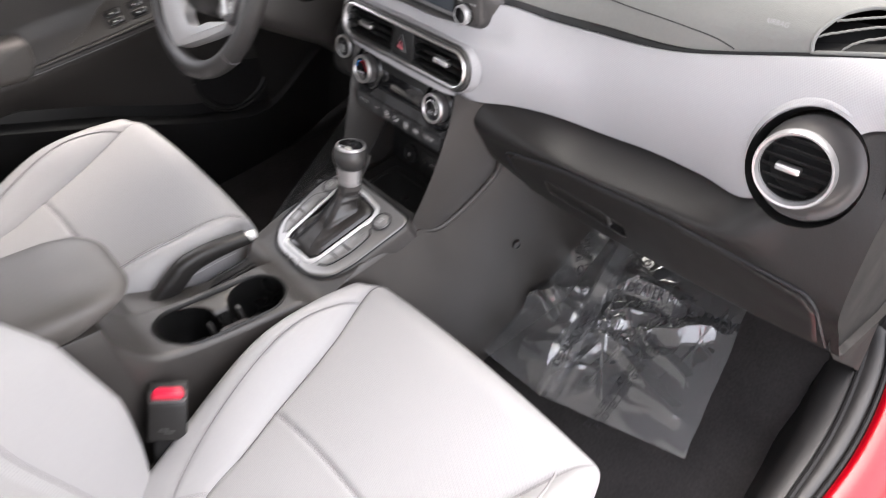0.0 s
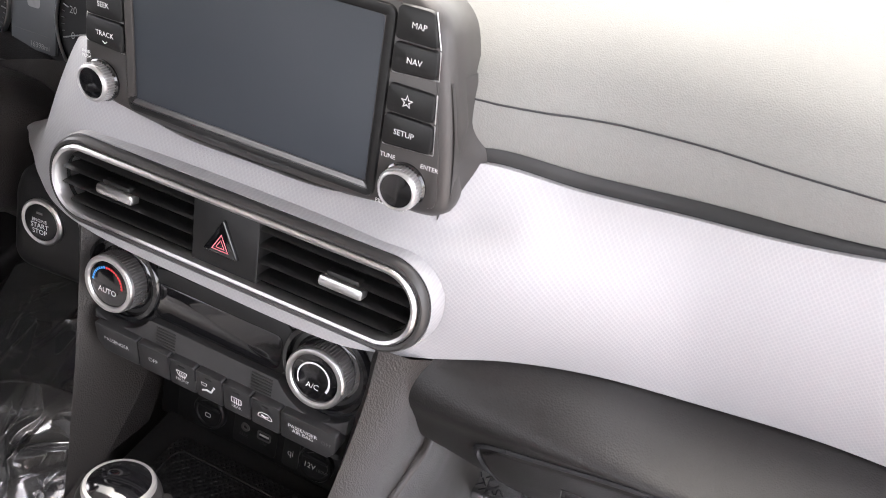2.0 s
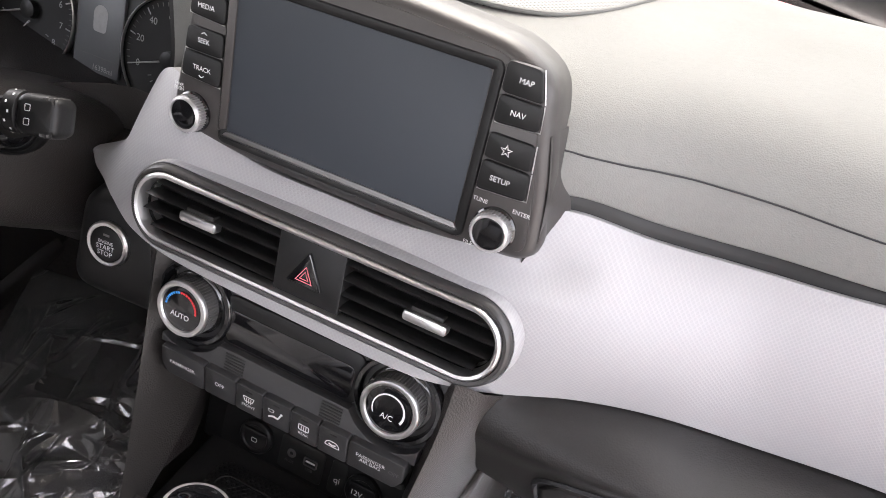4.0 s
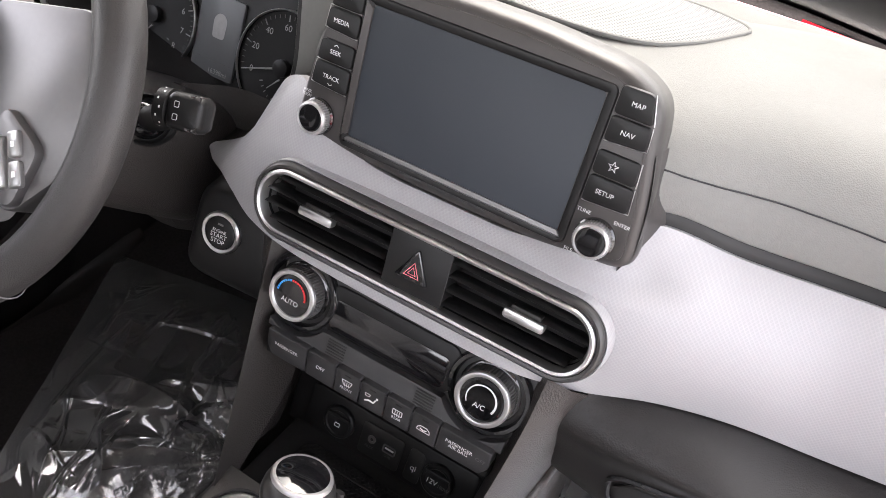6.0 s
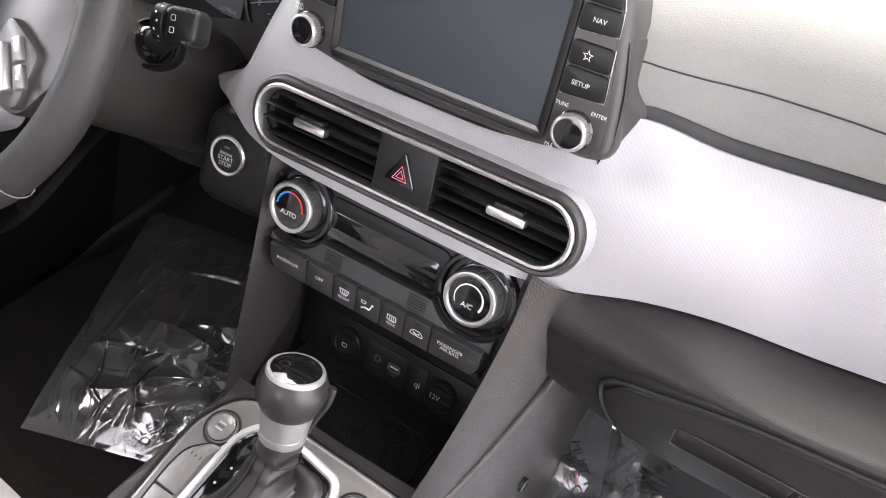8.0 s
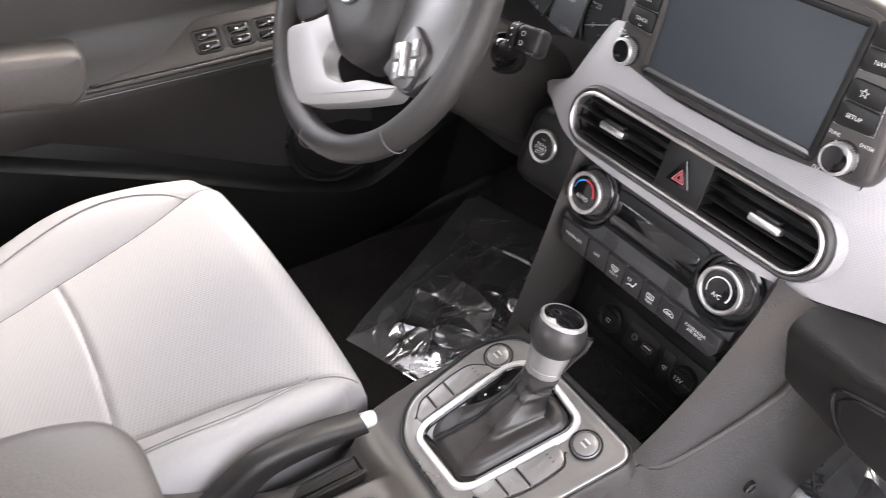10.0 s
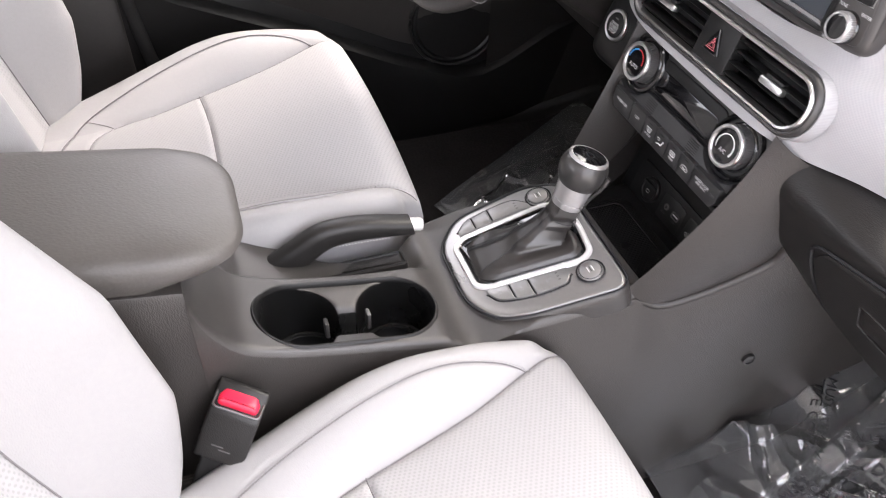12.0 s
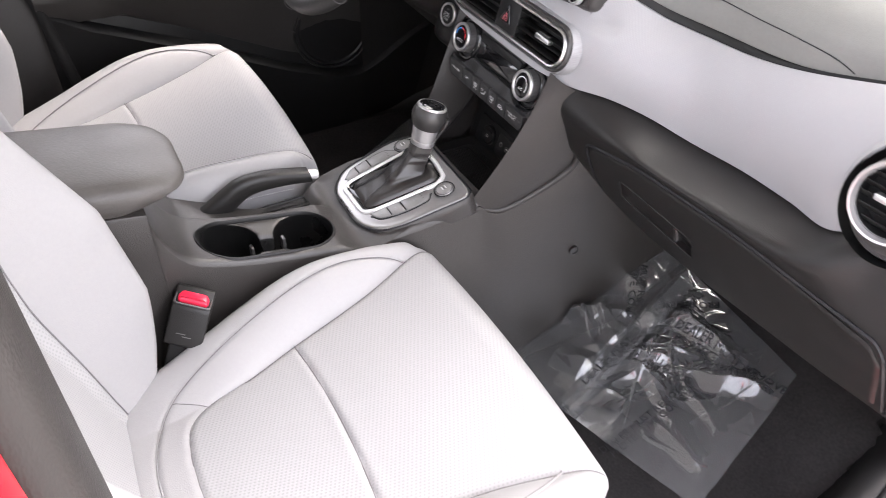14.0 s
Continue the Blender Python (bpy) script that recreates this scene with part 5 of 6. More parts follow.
def inside_insert(x, y):
    ax = abs(x)
    if y < -0.422 or y > -0.004:
        return False
    if y > -0.335:
        return ax < insert_half(y)
    j = int(np.abs(INSERT_XY[:, 1] - y).argmin())
    return ax < INSERT_XY[j, 0]


def make_seat(name, label):
    s = thing(name, (0, 0, 0), label, "car seat", "front seats")
    N, M, LEN = 170, 170, 0.50
    A0 = 60 / 85
    pts = []
    for i in range(N + 1):
        a = i / N * 2 - 1
        r = []
        for j in range(M + 1):
            b = j / M * 2 - 1
            n = 7.0 if b > 0 else 9.0
            mx = max(abs(a), abs(b), 1e-6)
            k = mx / max(1e-6, (abs(a) ** n + abs(b) ** n) ** (1 / n))
            t = max(0.0, (abs(a) - A0) / (1 - A0))
            bb = b * (1 + (k - 1) * t)
            y = -LEN / 2 + bb * LEN / 2 - 0.008 * (a * a) * smooth(0.5, 1.0, bb)
            sx, wx = insert_half(y), cushion_half(y) / (1 + abs(b) ** n) ** (1 / n)
            x = math.copysign(abs(a) / A0 * sx if abs(a) < A0 else sx + t * (wx - sx), a)
            z = seat_top(x, y)[0]
            front = smooth(0.0, 1.0, (b - abs(a)) * 6 + 0.5) if b > 0 else 0.0
            R = 0.022 + 0.026 * front
            dd = min(R, (1 - mx) * 0.25)
            z -= R - math.sqrt(max(0, R * R - (R - dd) ** 2))
            r.append(Vector((x, y, z)))
        pts.append(r)
    v, f = grid(pts)
    # draw the mesh onto the rounded rear end of the insert, so that its edge runs clean
    for k, p in enumerate(v):
        if -0.435 < p.y < -0.33 and abs(p.x) < 0.14:
            d_ = (INSERT_END[:, 0] - abs(p.x)) ** 2 + (INSERT_END[:, 1] - p.y) ** 2
            j = int(d_.argmin())
            if d_[j] < 0.0022 ** 2:
                v[k] = Vector((math.copysign(INSERT_END[j, 0], p.x), INSERT_END[j, 1], p.z))
    ins, bol = [], []
    for q in f:
        c = sum((v[k] for k in q), Vector()) / 4
        col_ = min(k // (M + 1) for k in q)
        inside = 25 <= col_ < 145 and (c.y > -0.335 or inside_insert(c.x, c.y)) and c.y < -0.004
        (ins if inside else bol).append(q)
    part("insert", (v, ins), INSERT, s, "perforated light grey seat centre")
    ring = [pts[i][0] for i in range(N + 1)] + [pts[N][j] for j in range(1, M + 1)] + [pts[i][M] for i in range(N - 1, -1, -1)] + [pts[0][j] for j in range(M - 1, 0, -1)]
    sk = []
    for p in ring:
        inn = Vector((-p.x * 0.06, (-0.25 - p.y) * 0.08, 0))
        sk.append([p, p + Vector((0, 0, -0.006)), p + Vector((0, 0, -0.02)) + inn * 0.02, p * 1.0 + inn * 0.35 + Vector((0, 0, -0.07)), Vector((p.x + inn.x, p.y + inn.y * 1.6, 0.19)), Vector((p.x * 0.9, -0.25 + (p.y + 0.25) * 0.85, 0.16))])
    part("bolster", join((v, bol), grid(sk, True, False)), LEATHER, s, "smooth light grey leather bolsters")
    # seams

    def lay(pts_, lift=0.0003):
        return [Vector((x, y, seat_top(x, y)[0] + lift)) for x, y in pts_]
    for sd in (1, -1):
        i_ = 145 if sd > 0 else 25
        side_seam = [p + Vector((0, 0.0003, 0.0009)) for p in pts[i_] if -0.33 < p.y < -0.01]
        part("seam", tube(side_seam, 0.0008, 5), SEAM, s)
        part("seam", tube(lay([(sd * p.x, p.y) for p in INSERT_LINE[59:]], 0.0012), 0.0008, 5), SEAM, s)
        part("piping", tube(lay([(sd * p.x, p.y) for p in PIPE_LINE], 0.0017), 0.0013, 6), LEATHER, s)
        part("seam", tube(lay([(sd * (p.x - 0.002), p.y + 0.0005) for p in PIPE_LINE], 0.0016), 0.0007, 5), SEAM, s)
        part("seam", tube(lay([(sd * (0.112 + 0.02 * k / 8), -0.384 - 0.04 * k / 8) for k in range(9)], 0.0001), 0.0007, 5), SEAM, s)
        for d in (0.0, 0.009):
            st = [Vector((sd * (cushion_half(y) + 0.0008), y, seat_top(sd * cushion_half(y), y)[0] - 0.022 - d)) for y in [-0.06 - 0.26 * k / 130 for k in range(131)]]
            part("stitching", join(*[tube([st[k], st[k + 1]], 0.0007, 4) for k in range(0, 129, 2)]), THREAD, s)
    part("seam", tube(lay([(x, -0.247 - 0.008 * (x / 0.15) ** 2) for x in [-0.149 + 0.298 * k / 40 for k in range(41)]], 0.0011), 0.0008, 5), SEAM, s)
    part("seat_base", box(-0.2, 0.2, -0.44, -0.07, 0.012, 0.185, 0.012), DARK, s)
    for sd in (1, -1):
        part("rail", box(sd * 0.17 - 0.02, sd * 0.17 + 0.02, -0.5, 0.0, 0.0, 0.03, 0.003), SATIN, s)
        part("side_cover", box(sd * 0.225 - 0.012, sd * 0.225 + 0.012, -0.56, -0.34, 0.15, 0.255, 0.01), DARK, s)
    # backrest
    BK = basis((0, -0.475, 0.262), (0, -0.26, 0.966), (-1, 0, 0))
    N2, M2 = 80, 90
    rows = []
    for i in range(N2 + 1):
        a = i / N2 * 2 - 1
        r = []
        for j in range(M2 + 1):
            b = j / M2 * 2 - 1
            n = 5.0
            mx = max(abs(a), abs(b), 1e-6)
            k = mx / max(1e-6, (abs(a) ** n + abs(b) ** n) ** (1 / n))
            t = max(0.0, (abs(a) - 0.6) / 0.4)
            bb = b * (1 + (k - 1) * t)
            vv = 0.27 + bb * 0.33
            w = float(np.interp(vv, [-0.06, 0.05, 0.15, 0.25, 0.45, 0.6], [0.192, 0.225, 0.248, 0.252, 0.24, 0.21]))
            sx = 0.145 + 0.03 * smooth(0.2, 0.5, vv)
            w /= (1 + abs(b) ** n) ** (1 / n)
            x = math.copysign(abs(a) / 0.6 * sx if abs(a) < 0.6 else sx + t * (w - sx), a)
            ax = abs(x)
            bl = float(np.interp(vv, [-0.06, 0.04, 0.13, 0.26, 0.6], [0.05, 0.078, 0.108, 0.118, 0.05]))
            z = bl * smooth(0.125, 0.215, ax) - 0.02 * smooth(0.2, 0.26, ax)
            gd = abs(ax - 0.145 - 0.03 * smooth(0.2, 0.5, vv))
            z -= 0.005 * max(0, 1 - (gd / 0.0045) ** 2)
            R = 0.045
            dd = min(R, (1 - mx) * 0.28)
            z -= R - math.sqrt(max(0, R * R - (R - dd) ** 2))
            r.append(BK @ Vector((x, vv, z)))
        rows.append(r)
    v, f = grid(rows)
    ib = BK.inverted()
    ins, bol = [], []
    for q in f:
        c = ib @ (sum((v[k] for k in q), Vector()) / 4)
        col_ = min(k // (M2 + 1) for k in q)
        (ins if 16 <= col_ < 64 and c.y < 0.55 else bol).append(q)
    for i in (16, 64):
        part("seam", tube([rows[i][j] + BK.to_3x3() @ Vector((0, 0, 0.001)) for j in range(6, 84)], 0.0009, 5), SEAM, s)
    part("backrest_insert", (v, ins), INSERT_BACK, s, "perforated light grey backrest centre")
    ring = [rows[i][0] for i in range(N2 + 1)] + [rows[N2][j] for j in range(1, M2 + 1)] + [rows[i][M2] for i in range(N2 - 1, -1, -1)] + [rows[0][j] for j in range(M2 - 1, 0, -1)]
    nn = BK.to_3x3() @ Vector((0, 0, -1))
    sk = []
    for p in ring:
        c = BK @ Vector((0, 0.27, 0))
        inn = (c - p) * 0.06
        sk.append([p, p + nn * 0.03, p + nn * 0.09 + inn, p + nn * 0.12 + inn * 2.5])
    g2 = grid(sk, True, False)
    g2[1].append(tuple(range(3, len(ring) * 4, 4)))
    part("backrest_bolster", join((v, bol), g2), LEATHER, s, "smooth light grey leather backrest sides")
    return s


seat = make_seat("front_seat", "light grey leather passenger seat with perforated centre, unoccupied")
seat.matrix_basis = pose(0.352, -0.183, 0.0)
seat2 = copy_thing(seat, pose(-0.35, -0.267, 0.036))
tagged(seat2, "light grey leather driver seat with perforated centre beside the hand brake")

# ---- seat belt buckle ----
bk = thing("seat_belt_buckle", (0.1, -0.56, 0.25), "dark grey seat belt buckle with a red release button", "buckle")
BU = basis((0.139, -0.57, 0.303), (-0.27, 0.47, 0.85), (0.45, 0.85, -0.35))
def extrude(profile, w, m):
    """A profile in (depth, height) drawn out over the width w, ends rounded."""
    rows = []
    for x, k in ((-w / 2, 0.0024), (-w / 2 + 0.0008, 0.0008), (-w / 2 + 0.0024, 0.0), (w / 2 - 0.0024, 0.0), (w / 2 - 0.0008, 0.0008), (w / 2, 0.0024)):
        rows.append([(x, h, d) for d, h in offset(profile, k)])
    v, f = grid(rows, False, True)
    n = len(profile)
    f += [tuple(range(n)), tuple(range(5 * n, 6 * n))]
    return put((v, f), m)


shape = rounded([(-0.011, 0.0), (0.013, 0.0), (0.013, 0.054), (-0.004, 0.079), (-0.011, 0.079)], 0.004, 4)
part("body", extrude(shape, 0.05, BU), BLACK, bk)
SL = BU @ Matrix.Translation((0, 0.0665, 0.0045)) @ pose(0, 0, 0, -56, 0, 0)
part("release_button", molding(rounded([(-0.0195, -0.0075), (0.0195, -0.0075), (0.0205, 0.001), (0.016, 0.0112), (-0.016, 0.0112), (-0.0205, 0.001)], 0.004, 5), [(0, -0.003), (0, 0.001), (0.0015, 0.0028), (0.005, 0.0038)], False, True, SL), BUTTON_RED, bk, "red push button")
part("button_frame", molding(rrect(0.048, 0.0255, 0.005, 4), [(0.0, -0.001), (0.0, 0.0012), (0.0012, 0.0018), (0.0022, 0.0008)], False, False, SL), SATIN, bk)
for q, h in ((-0.005, 0.018), (0.003, 0.0145)):
    part("embossed_mark", box(q - 0.006, q + 0.006, h - 0.0006, h + 0.0006, 0.0128, 0.0136, 0.0002, BU), SATIN, bk)
part("stalk", slab(rrect(0.034, 0.012, 0.003, 3), -0.16, 0.0, 0.001, BU @ pose(0, 0, 0, -90, 0, 0)), RUBBER, bk)

# ---- steering wheel and column ----
sw = thing("steering_wheel", (-0.345, -0.1, 0.69), "grey leather steering wheel with silver spokes", "steering wheel")
SW = basis((-0.345, -0.125, 0.683), (0, math.sin(radians(31)), math.cos(radians(31))))
rim_ = [SW @ Vector((0.174 * math.cos(2 * math.pi * k / 72), 0.174 * math.sin(2 * math.pi * k / 72) * (1.0 if k < 36 else 0.98), 0)) for k in range(72)]
part("rim", tube(rim_, 0.0158, 16, True, 1.1, tuple(SW.to_3x3() @ Vector((0, 0, 1)))), WHEEL, sw, "grey leather rim")
for a in (-40, -130, 40, 140, -90):
    c = SW @ Vector((0.174 * math.cos(radians(a)), 0.174 * math.sin(radians(a)), 0))
    t = SW.to_3x3() @ Vector((-math.sin(radians(a)), math.cos(radians(a)), 0))
    n = SW.to_3x3() @ Vector((0, 0, 1))
    part("rim_seam", tube([c + 0.0162 * (math.cos(q) * t.cross(n) + 1.08 * math.sin(q) * n) for q in [2 * math.pi * k / 20 for k in range(20)]], 0.0006, 5, True, 1, tuple(t)), SEAM, sw)
HB = SW @ pose(0, 0, 0, 0, 0, 33)
hub = rounded([(-0.066, 0.045), (-0.074, 0.0), (-0.036, -0.078), (0.036, -0.078), (0.074, 0.0), (0.066, 0.045)], 0.03, 6)
part("airbag_cover", molding(hub, [(-0.004, -0.03), (0, 0.0), (0.004, 0.014), (0.014, 0.026), (0.03, 0.03)], True, True, HB), WHEEL, sw, "dark grey airbag cover")
em = part("emblem", molding(circle(0.0215, 40), [(0, 0.028), (0, 0.0325), (0.002, 0.0335), (0.004, 0.032), (0.0042, 0.029)], False, False, HB @ Matrix.Diagonal((1.25, 0.95, 1, 1))), CHROME, sw, "plain chrome oval emblem")
for q in (-0.008, 0.008):
    part("emblem_bar", box(q - 0.002, q + 0.002, -0.016, 0.016, 0.029, 0.033, 0.0008, HB @ pose(0, 0, 0, 0, 0, -20)), CHROME, em)
arm = [(-0.04, -0.03), (-0.085, -0.062), (-0.128, -0.085), (-0.14, -0.105), (-0.104, -0.138), (-0.056, -0.157), (-0.019, -0.145), (0.057, -0.108), (0.108, -0.08), (0.112, -0.064), (0.047, -0.083), (0.018, -0.1), (-0.014, -0.106), (-0.036, -0.092), (-0.034, -0.074), (-0.012, -0.05)]
part("spoke", slab(rounded(arm, 0.008, 4), -0.014, 0.008, 0.004, SW), SPOKE, sw, "light silver spoke loop")
arm = [(0.05, 0.06), (0.07, -0.03), (0.085, -0.066), (0.125, -0.07), (0.157, -0.03), (0.163, 0.02), (0.14, 0.08)]
part("spoke", slab(rounded(arm, 0.012, 4), -0.014, 0.006, 0.004, SW), SATIN, sw, "grey spoke")
arm = [(-0.05, 0.07), (-0.135, 0.09), (-0.163, 0.02), (-0.16, -0.05), (-0.125, -0.078), (-0.085, -0.055), (-0.05, -0.02)]
part("spoke", slab(rounded(arm, 0.012, 4), -0.014, 0.004, 0.004, SW), WHEEL, sw, "dark grey spoke")
for out_, side in (([(0.082, -0.06), (0.132, -0.064), (0.14, -0.018), (0.1, 0.0)], 1), ([(-0.11, -0.045), (-0.062, -0.03), (-0.07, 0.03), (-0.125, 0.02)], -1)):
    cl = part("spoke_keypad", slab(rounded(out_, 0.01, 5), 0.0, 0.013, 0.003, SW), SATIN, sw)
    cm = at(SW, sum(p[0] for p in out_) / 4, sum(p[1] for p in out_) / 4, 0.012) @ pose(0, 0, 0, 0, 0, 28)
    part("toggle", box(-0.005, 0.005, -0.02, 0.016, 0.0, 0.008, 0.002, cm), CHROME, cl)
    for q in (-0.013, 0.013):
        for r in (-0.011, 0.009):
            sb = part("switch", box(q - 0.0055, q + 0.0055, r - 0.009, r + 0.009, 0.0, 0.004, 0.0015, cm), PANEL, cl)
            part("print", box(q - 0.0016, q + 0.0016, r - 0.002, r + 0.002, 0.004, 0.0043, 0.0001, cm), WHITE, sb, "", True)
back = SW.to_3x3() @ Vector((0, 0, -1))
col = thing("steering_column", (-0.345, 0.0, 0.6), "dark grained steering column shroud with wiper stalk", "steering column")
co_ = [SW.translation + back * d for d in (0.035, 0.06, 0.12, 0.2, 0.27)]
colrows = []
for k, c in enumerate(co_):
    w, h = ((0.045, 0.04), (0.062, 0.05), (0.07, 0.058), (0.075, 0.065), (0.075, 0.07))[k]
    colrows.append([c + SW.to_3x3() @ Vector((w * math.copysign(abs(math.cos(a)) ** 0.6, math.cos(a)), h * math.copysign(abs(math.sin(a)) ** 0.6, math.sin(a)) - 0.028, 0)) for a in [2 * math.pi * q / 40 for q in range(40)]])
g = grid(colrows, False, True)
g[1].append(tuple(range(40)))
part("shroud", g, DARK, col, "dark grained column shroud")
stalk0 = Vector((-0.274, 0.002, 0.6145))
part("stalk_boot", lathe([(0.0235, -0.03), (0.0235, 0.0), (0.0215, 0.003), (0.0195, 0.001), (0.0185, -0.002)], 36, along(stalk0, (0.55, -0.65, 0.5))), FACE, col)
part("stalk_ball", lathe([(0.0175 * math.cos(a), 0.0175 * math.sin(a)) for a in [math.pi / 2 * q / 8 for q in range(8)]], 32, along(stalk0, (0.55, -0.65, 0.5))), GLOSS, col)
HD = basis((-0.194, -0.029, 0.6645), (-0.15, 0.45, 0.88), (0.93, 0.37, 0.06)) @ Matrix.Diagonal((0.8, 0.8, 0.8, 1))
st = part("stalk", tube([stalk0, stalk0.lerp(HD.translation, 0.5), HD @ Vector((-0.016, 0, 0))], [0.011, 0.0115, 0.0125], 20), FACE, col, "black wiper stalk")
hd = part("stalk_head", molding(rrect(0.038, 0.036, 0.009, 6, 0.004, 0), [(0.006, -0.02), (0.001, -0.015), (0, -0.006), (0, 0.008), (0.002, 0.014), (0.006, 0.0165)], True, True, HD), FACE, st, "black rounded switch head")
for q in (0.0105, 0.0165):
    part("band", box(q - 0.0015, q + 0.0015, -0.0178, 0.0178, -0.012, 0.0152, 0.004, HD), GREY, hd)
CR = HD @ pose(-0.02, 0, -0.001, 0, 90, 0)
rg = part("stalk_ring", lathe([(0.016, -0.007), (0.0185, -0.006), (0.0188, 0.005), (0.0175, 0.006)], 36, CR), FACE, st)
for k in range(14):
    part("print", box(-0.0007, 0.0007, -0.0012, 0.0012, 0.0, 0.0003, 0.0001, CR @ pose(0, 0, 0, 0, 0, k * 360 / 14) @ Matrix.Translation((0.0187, 0, (k % 2) * 0.003 - 0.002)) @ pose(0, 0, 0, 0, 90, 0)), WHITE, rg, "", True)
for x, y, w, h in ((-0.003, 0.006, 0.005, 0.006), (-0.003, -0.006, 0.005, 0.006)):
    part("print", molding(rrect(w, h, 0.001, 3, x, y), [(0, 0.0167), (0.0006, 0.0168)], False, False, HD), WHITE, hd, "", True)

# ---- driver's side dash: cowl, gauges, knee panel ----
clu = thing("instrument_cluster", (-0.345, 0.2, 0.6), "unlit dark instrument cluster with two round gauges", "instrument cluster")
GA = basis((-0.351, 0.172, 0.615), (0, 0.3, 0.954))
part("backing", slab(rrect(0.36, 0.17, 0.05, 8, 0.01, 0.01), -0.01, 0.0, 0.002, GA), VOID, clu)
for gx in (-0.089, 0.089):
    gm = at(GA, gx, 0.0, 0.001)
    gg = part("gauge", lathe([(0.058, 0.0), (0.058, 0.0022), (0.05, 0.001), (0.02, 0.001)], 48, gm), FACE, clu)
    part("gauge_ring", molding(circle(0.059, 56), [(0, 0), (0, 0.005), (0.0012, 0.0058), (0.002, 0.004)], False, False, gm), CHROME, gg)
    part("hub", lathe([(0.009, 0.001), (0.009, 0.008), (0.006, 0.009)], 24, gm), FACE, gg)
    aa = radians(198)
    part("needle", put(tube([(0, 0, 0.007), (0.046 * math.cos(aa), 0.046 * math.sin(aa), 0.006)], [0.0012, 0.0005], 6), gm), DIM, gg)
    for k in range(41):
        a = radians(198 - (236 if gx < 0 else 272) * k / 40)
        r0 = 0.05 if k % 5 else 0.047
        part("tick", put(tube([(r0 * math.cos(a), r0 * math.sin(a), 0.0022), (0.0535 * math.cos(a), 0.0535 * math.sin(a), 0.0022)], 0.0004 if k % 5 else 0.0007, 4), gm), GHOST if k % 5 else DIM, gg)
    lab = [str(i) for i in range(9)] if gx < 0 else [str(20 * i) for i in range(9)]
    for k, t in enumerate(lab):
        a = radians(198 - (236 if gx < 0 else 272) * k / 8)
        letters(t, 0.0095, at(gm, 0.0405 * math.cos(a), 0.0405 * math.sin(a), 0.0024), GHOST if gx > 0 and k > 4 else DIM, gg)
    for k in range(11):
        a = radians(200 + 14 * k)
        part("tick", put(tube([(0.0225 * math.cos(a), 0.0225 * math.sin(a) - 0.012, 0.0022), ((0.0255 + 0.001 * (k % 5 == 0)) * math.cos(a), (0.0255 + 0.001 * (k % 5 == 0)) * math.sin(a) - 0.012, 0.0022)], 0.0005, 4), gm), DIM, gg)
    part("needle", put(tube([(0, -0.012, 0.004), (0.019 * math.cos(radians(225)), -0.012 + 0.019 * math.sin(radians(225)), 0.004)], [0.001, 0.0004], 6), gm), DIM, gg)
dsp = part("info_display", slab(rrect(0.058, 0.085, 0.003, 3, -0.001, 0.004), 0.0, 0.003, 0.0005, GA), DISPLAY, clu, "dim grey information screen")
part("car_symbol", molding(rounded([(-0.008, 0.002), (0.008, 0.002), (0.009, 0.022), (0.004, 0.028), (-0.004, 0.028), (-0.009, 0.022)], 0.004, 4), [(0, 0.0033), (0.0015, 0.0033)], False, True, GA), DIM, dsp, "", True)
letters("16398mi", 0.0075, at(GA, 0.008, -0.033, 0.0034), DIM, dsp)
part("divider", box(-0.026, 0.026, -0.0225, -0.022, 0.003, 0.0033, 0.0001, GA), GHOST, dsp)
rimo = rounded([(-0.53, 0.68), (-0.5, 0.61), (-0.425, 0.593), (-0.376, 0.584), (-0.31, 0.572), (-0.268, 0.556), (-0.236, 0.574), (-0.21, 0.612), (-0.194, 0.66), (-0.2, 0.75), (-0.26, 0.775), (-0.45, 0.775), (-0.52, 0.74)], 0.03, 5)
CW = Matrix(((1, 0, 0, 0), (0, 0.12, -1, 0.02), (0, 1, 0.12, 0), (0, 0, 0, 1)))
part("cowl", molding(rimo, [(-0.008, 0.003), (-0.004, 0.005), (0.0, 0.0), (0.004, -0.03), (0.012, -0.1)], False, False, CW), BLACK, dash, "black instrument cowl")
cv, cf = molding(rimo, [(-0.06, -0.08), (-0.05, -0.03), (-0.035, -0.008), (-0.018, 0.003), (-0.0075, 0.0045)], False, False, CW)
hi = [q for q in cf if sum(cv[k].z for k in q) / 4 > 0.6]
part("cowl_skin", (cv, hi), DASH_TOP, dash, "light grey cowl skin")
part("cowl_skin", (cv, [q for q in cf if q not in set(hi)]), BLACK, dash)
part("cowl_trim_line", put(molding(rimo, [(0.004, -0.052), (0.0048, -0.051), (0.0056, -0.052)]), CW), SATIN, dash)
rows = []
for k in range(25):
    x = -0.73 + 0.5 * k / 24
    rows.append([Vector((x, 0.12, 0.7)), Vector((x, 0.09, 0.65)), Vector((x, 0.07, 0.6)), Vector((x, 0.055, 0.54)), Vector((x, 0.07, 0.47)), Vector((x, 0.1, 0.4)), Vector((x, 0.16, 0.36)), Vector((x, 0.5, 0.36))])
rows = [[p + Vector((0, 0.06 * smooth(-0.37, -0.27, p.x), 0)) for p in r] for r in rows]
part("knee_panel", grid([r[2:] for r in rows]), DARK, dash, "black panel under the wheel")
part("top_pad", grid([[Vector((x, 0.16, 0.73)), Vector((x, 0.2, 0.755)), Vector((x, 0.3, 0.755)), Vector((x, 0.5, 0.73))] for x in [-0.75 + 0.62 * k / 20 for k in range(21)]]), DASH_TOP, dash)
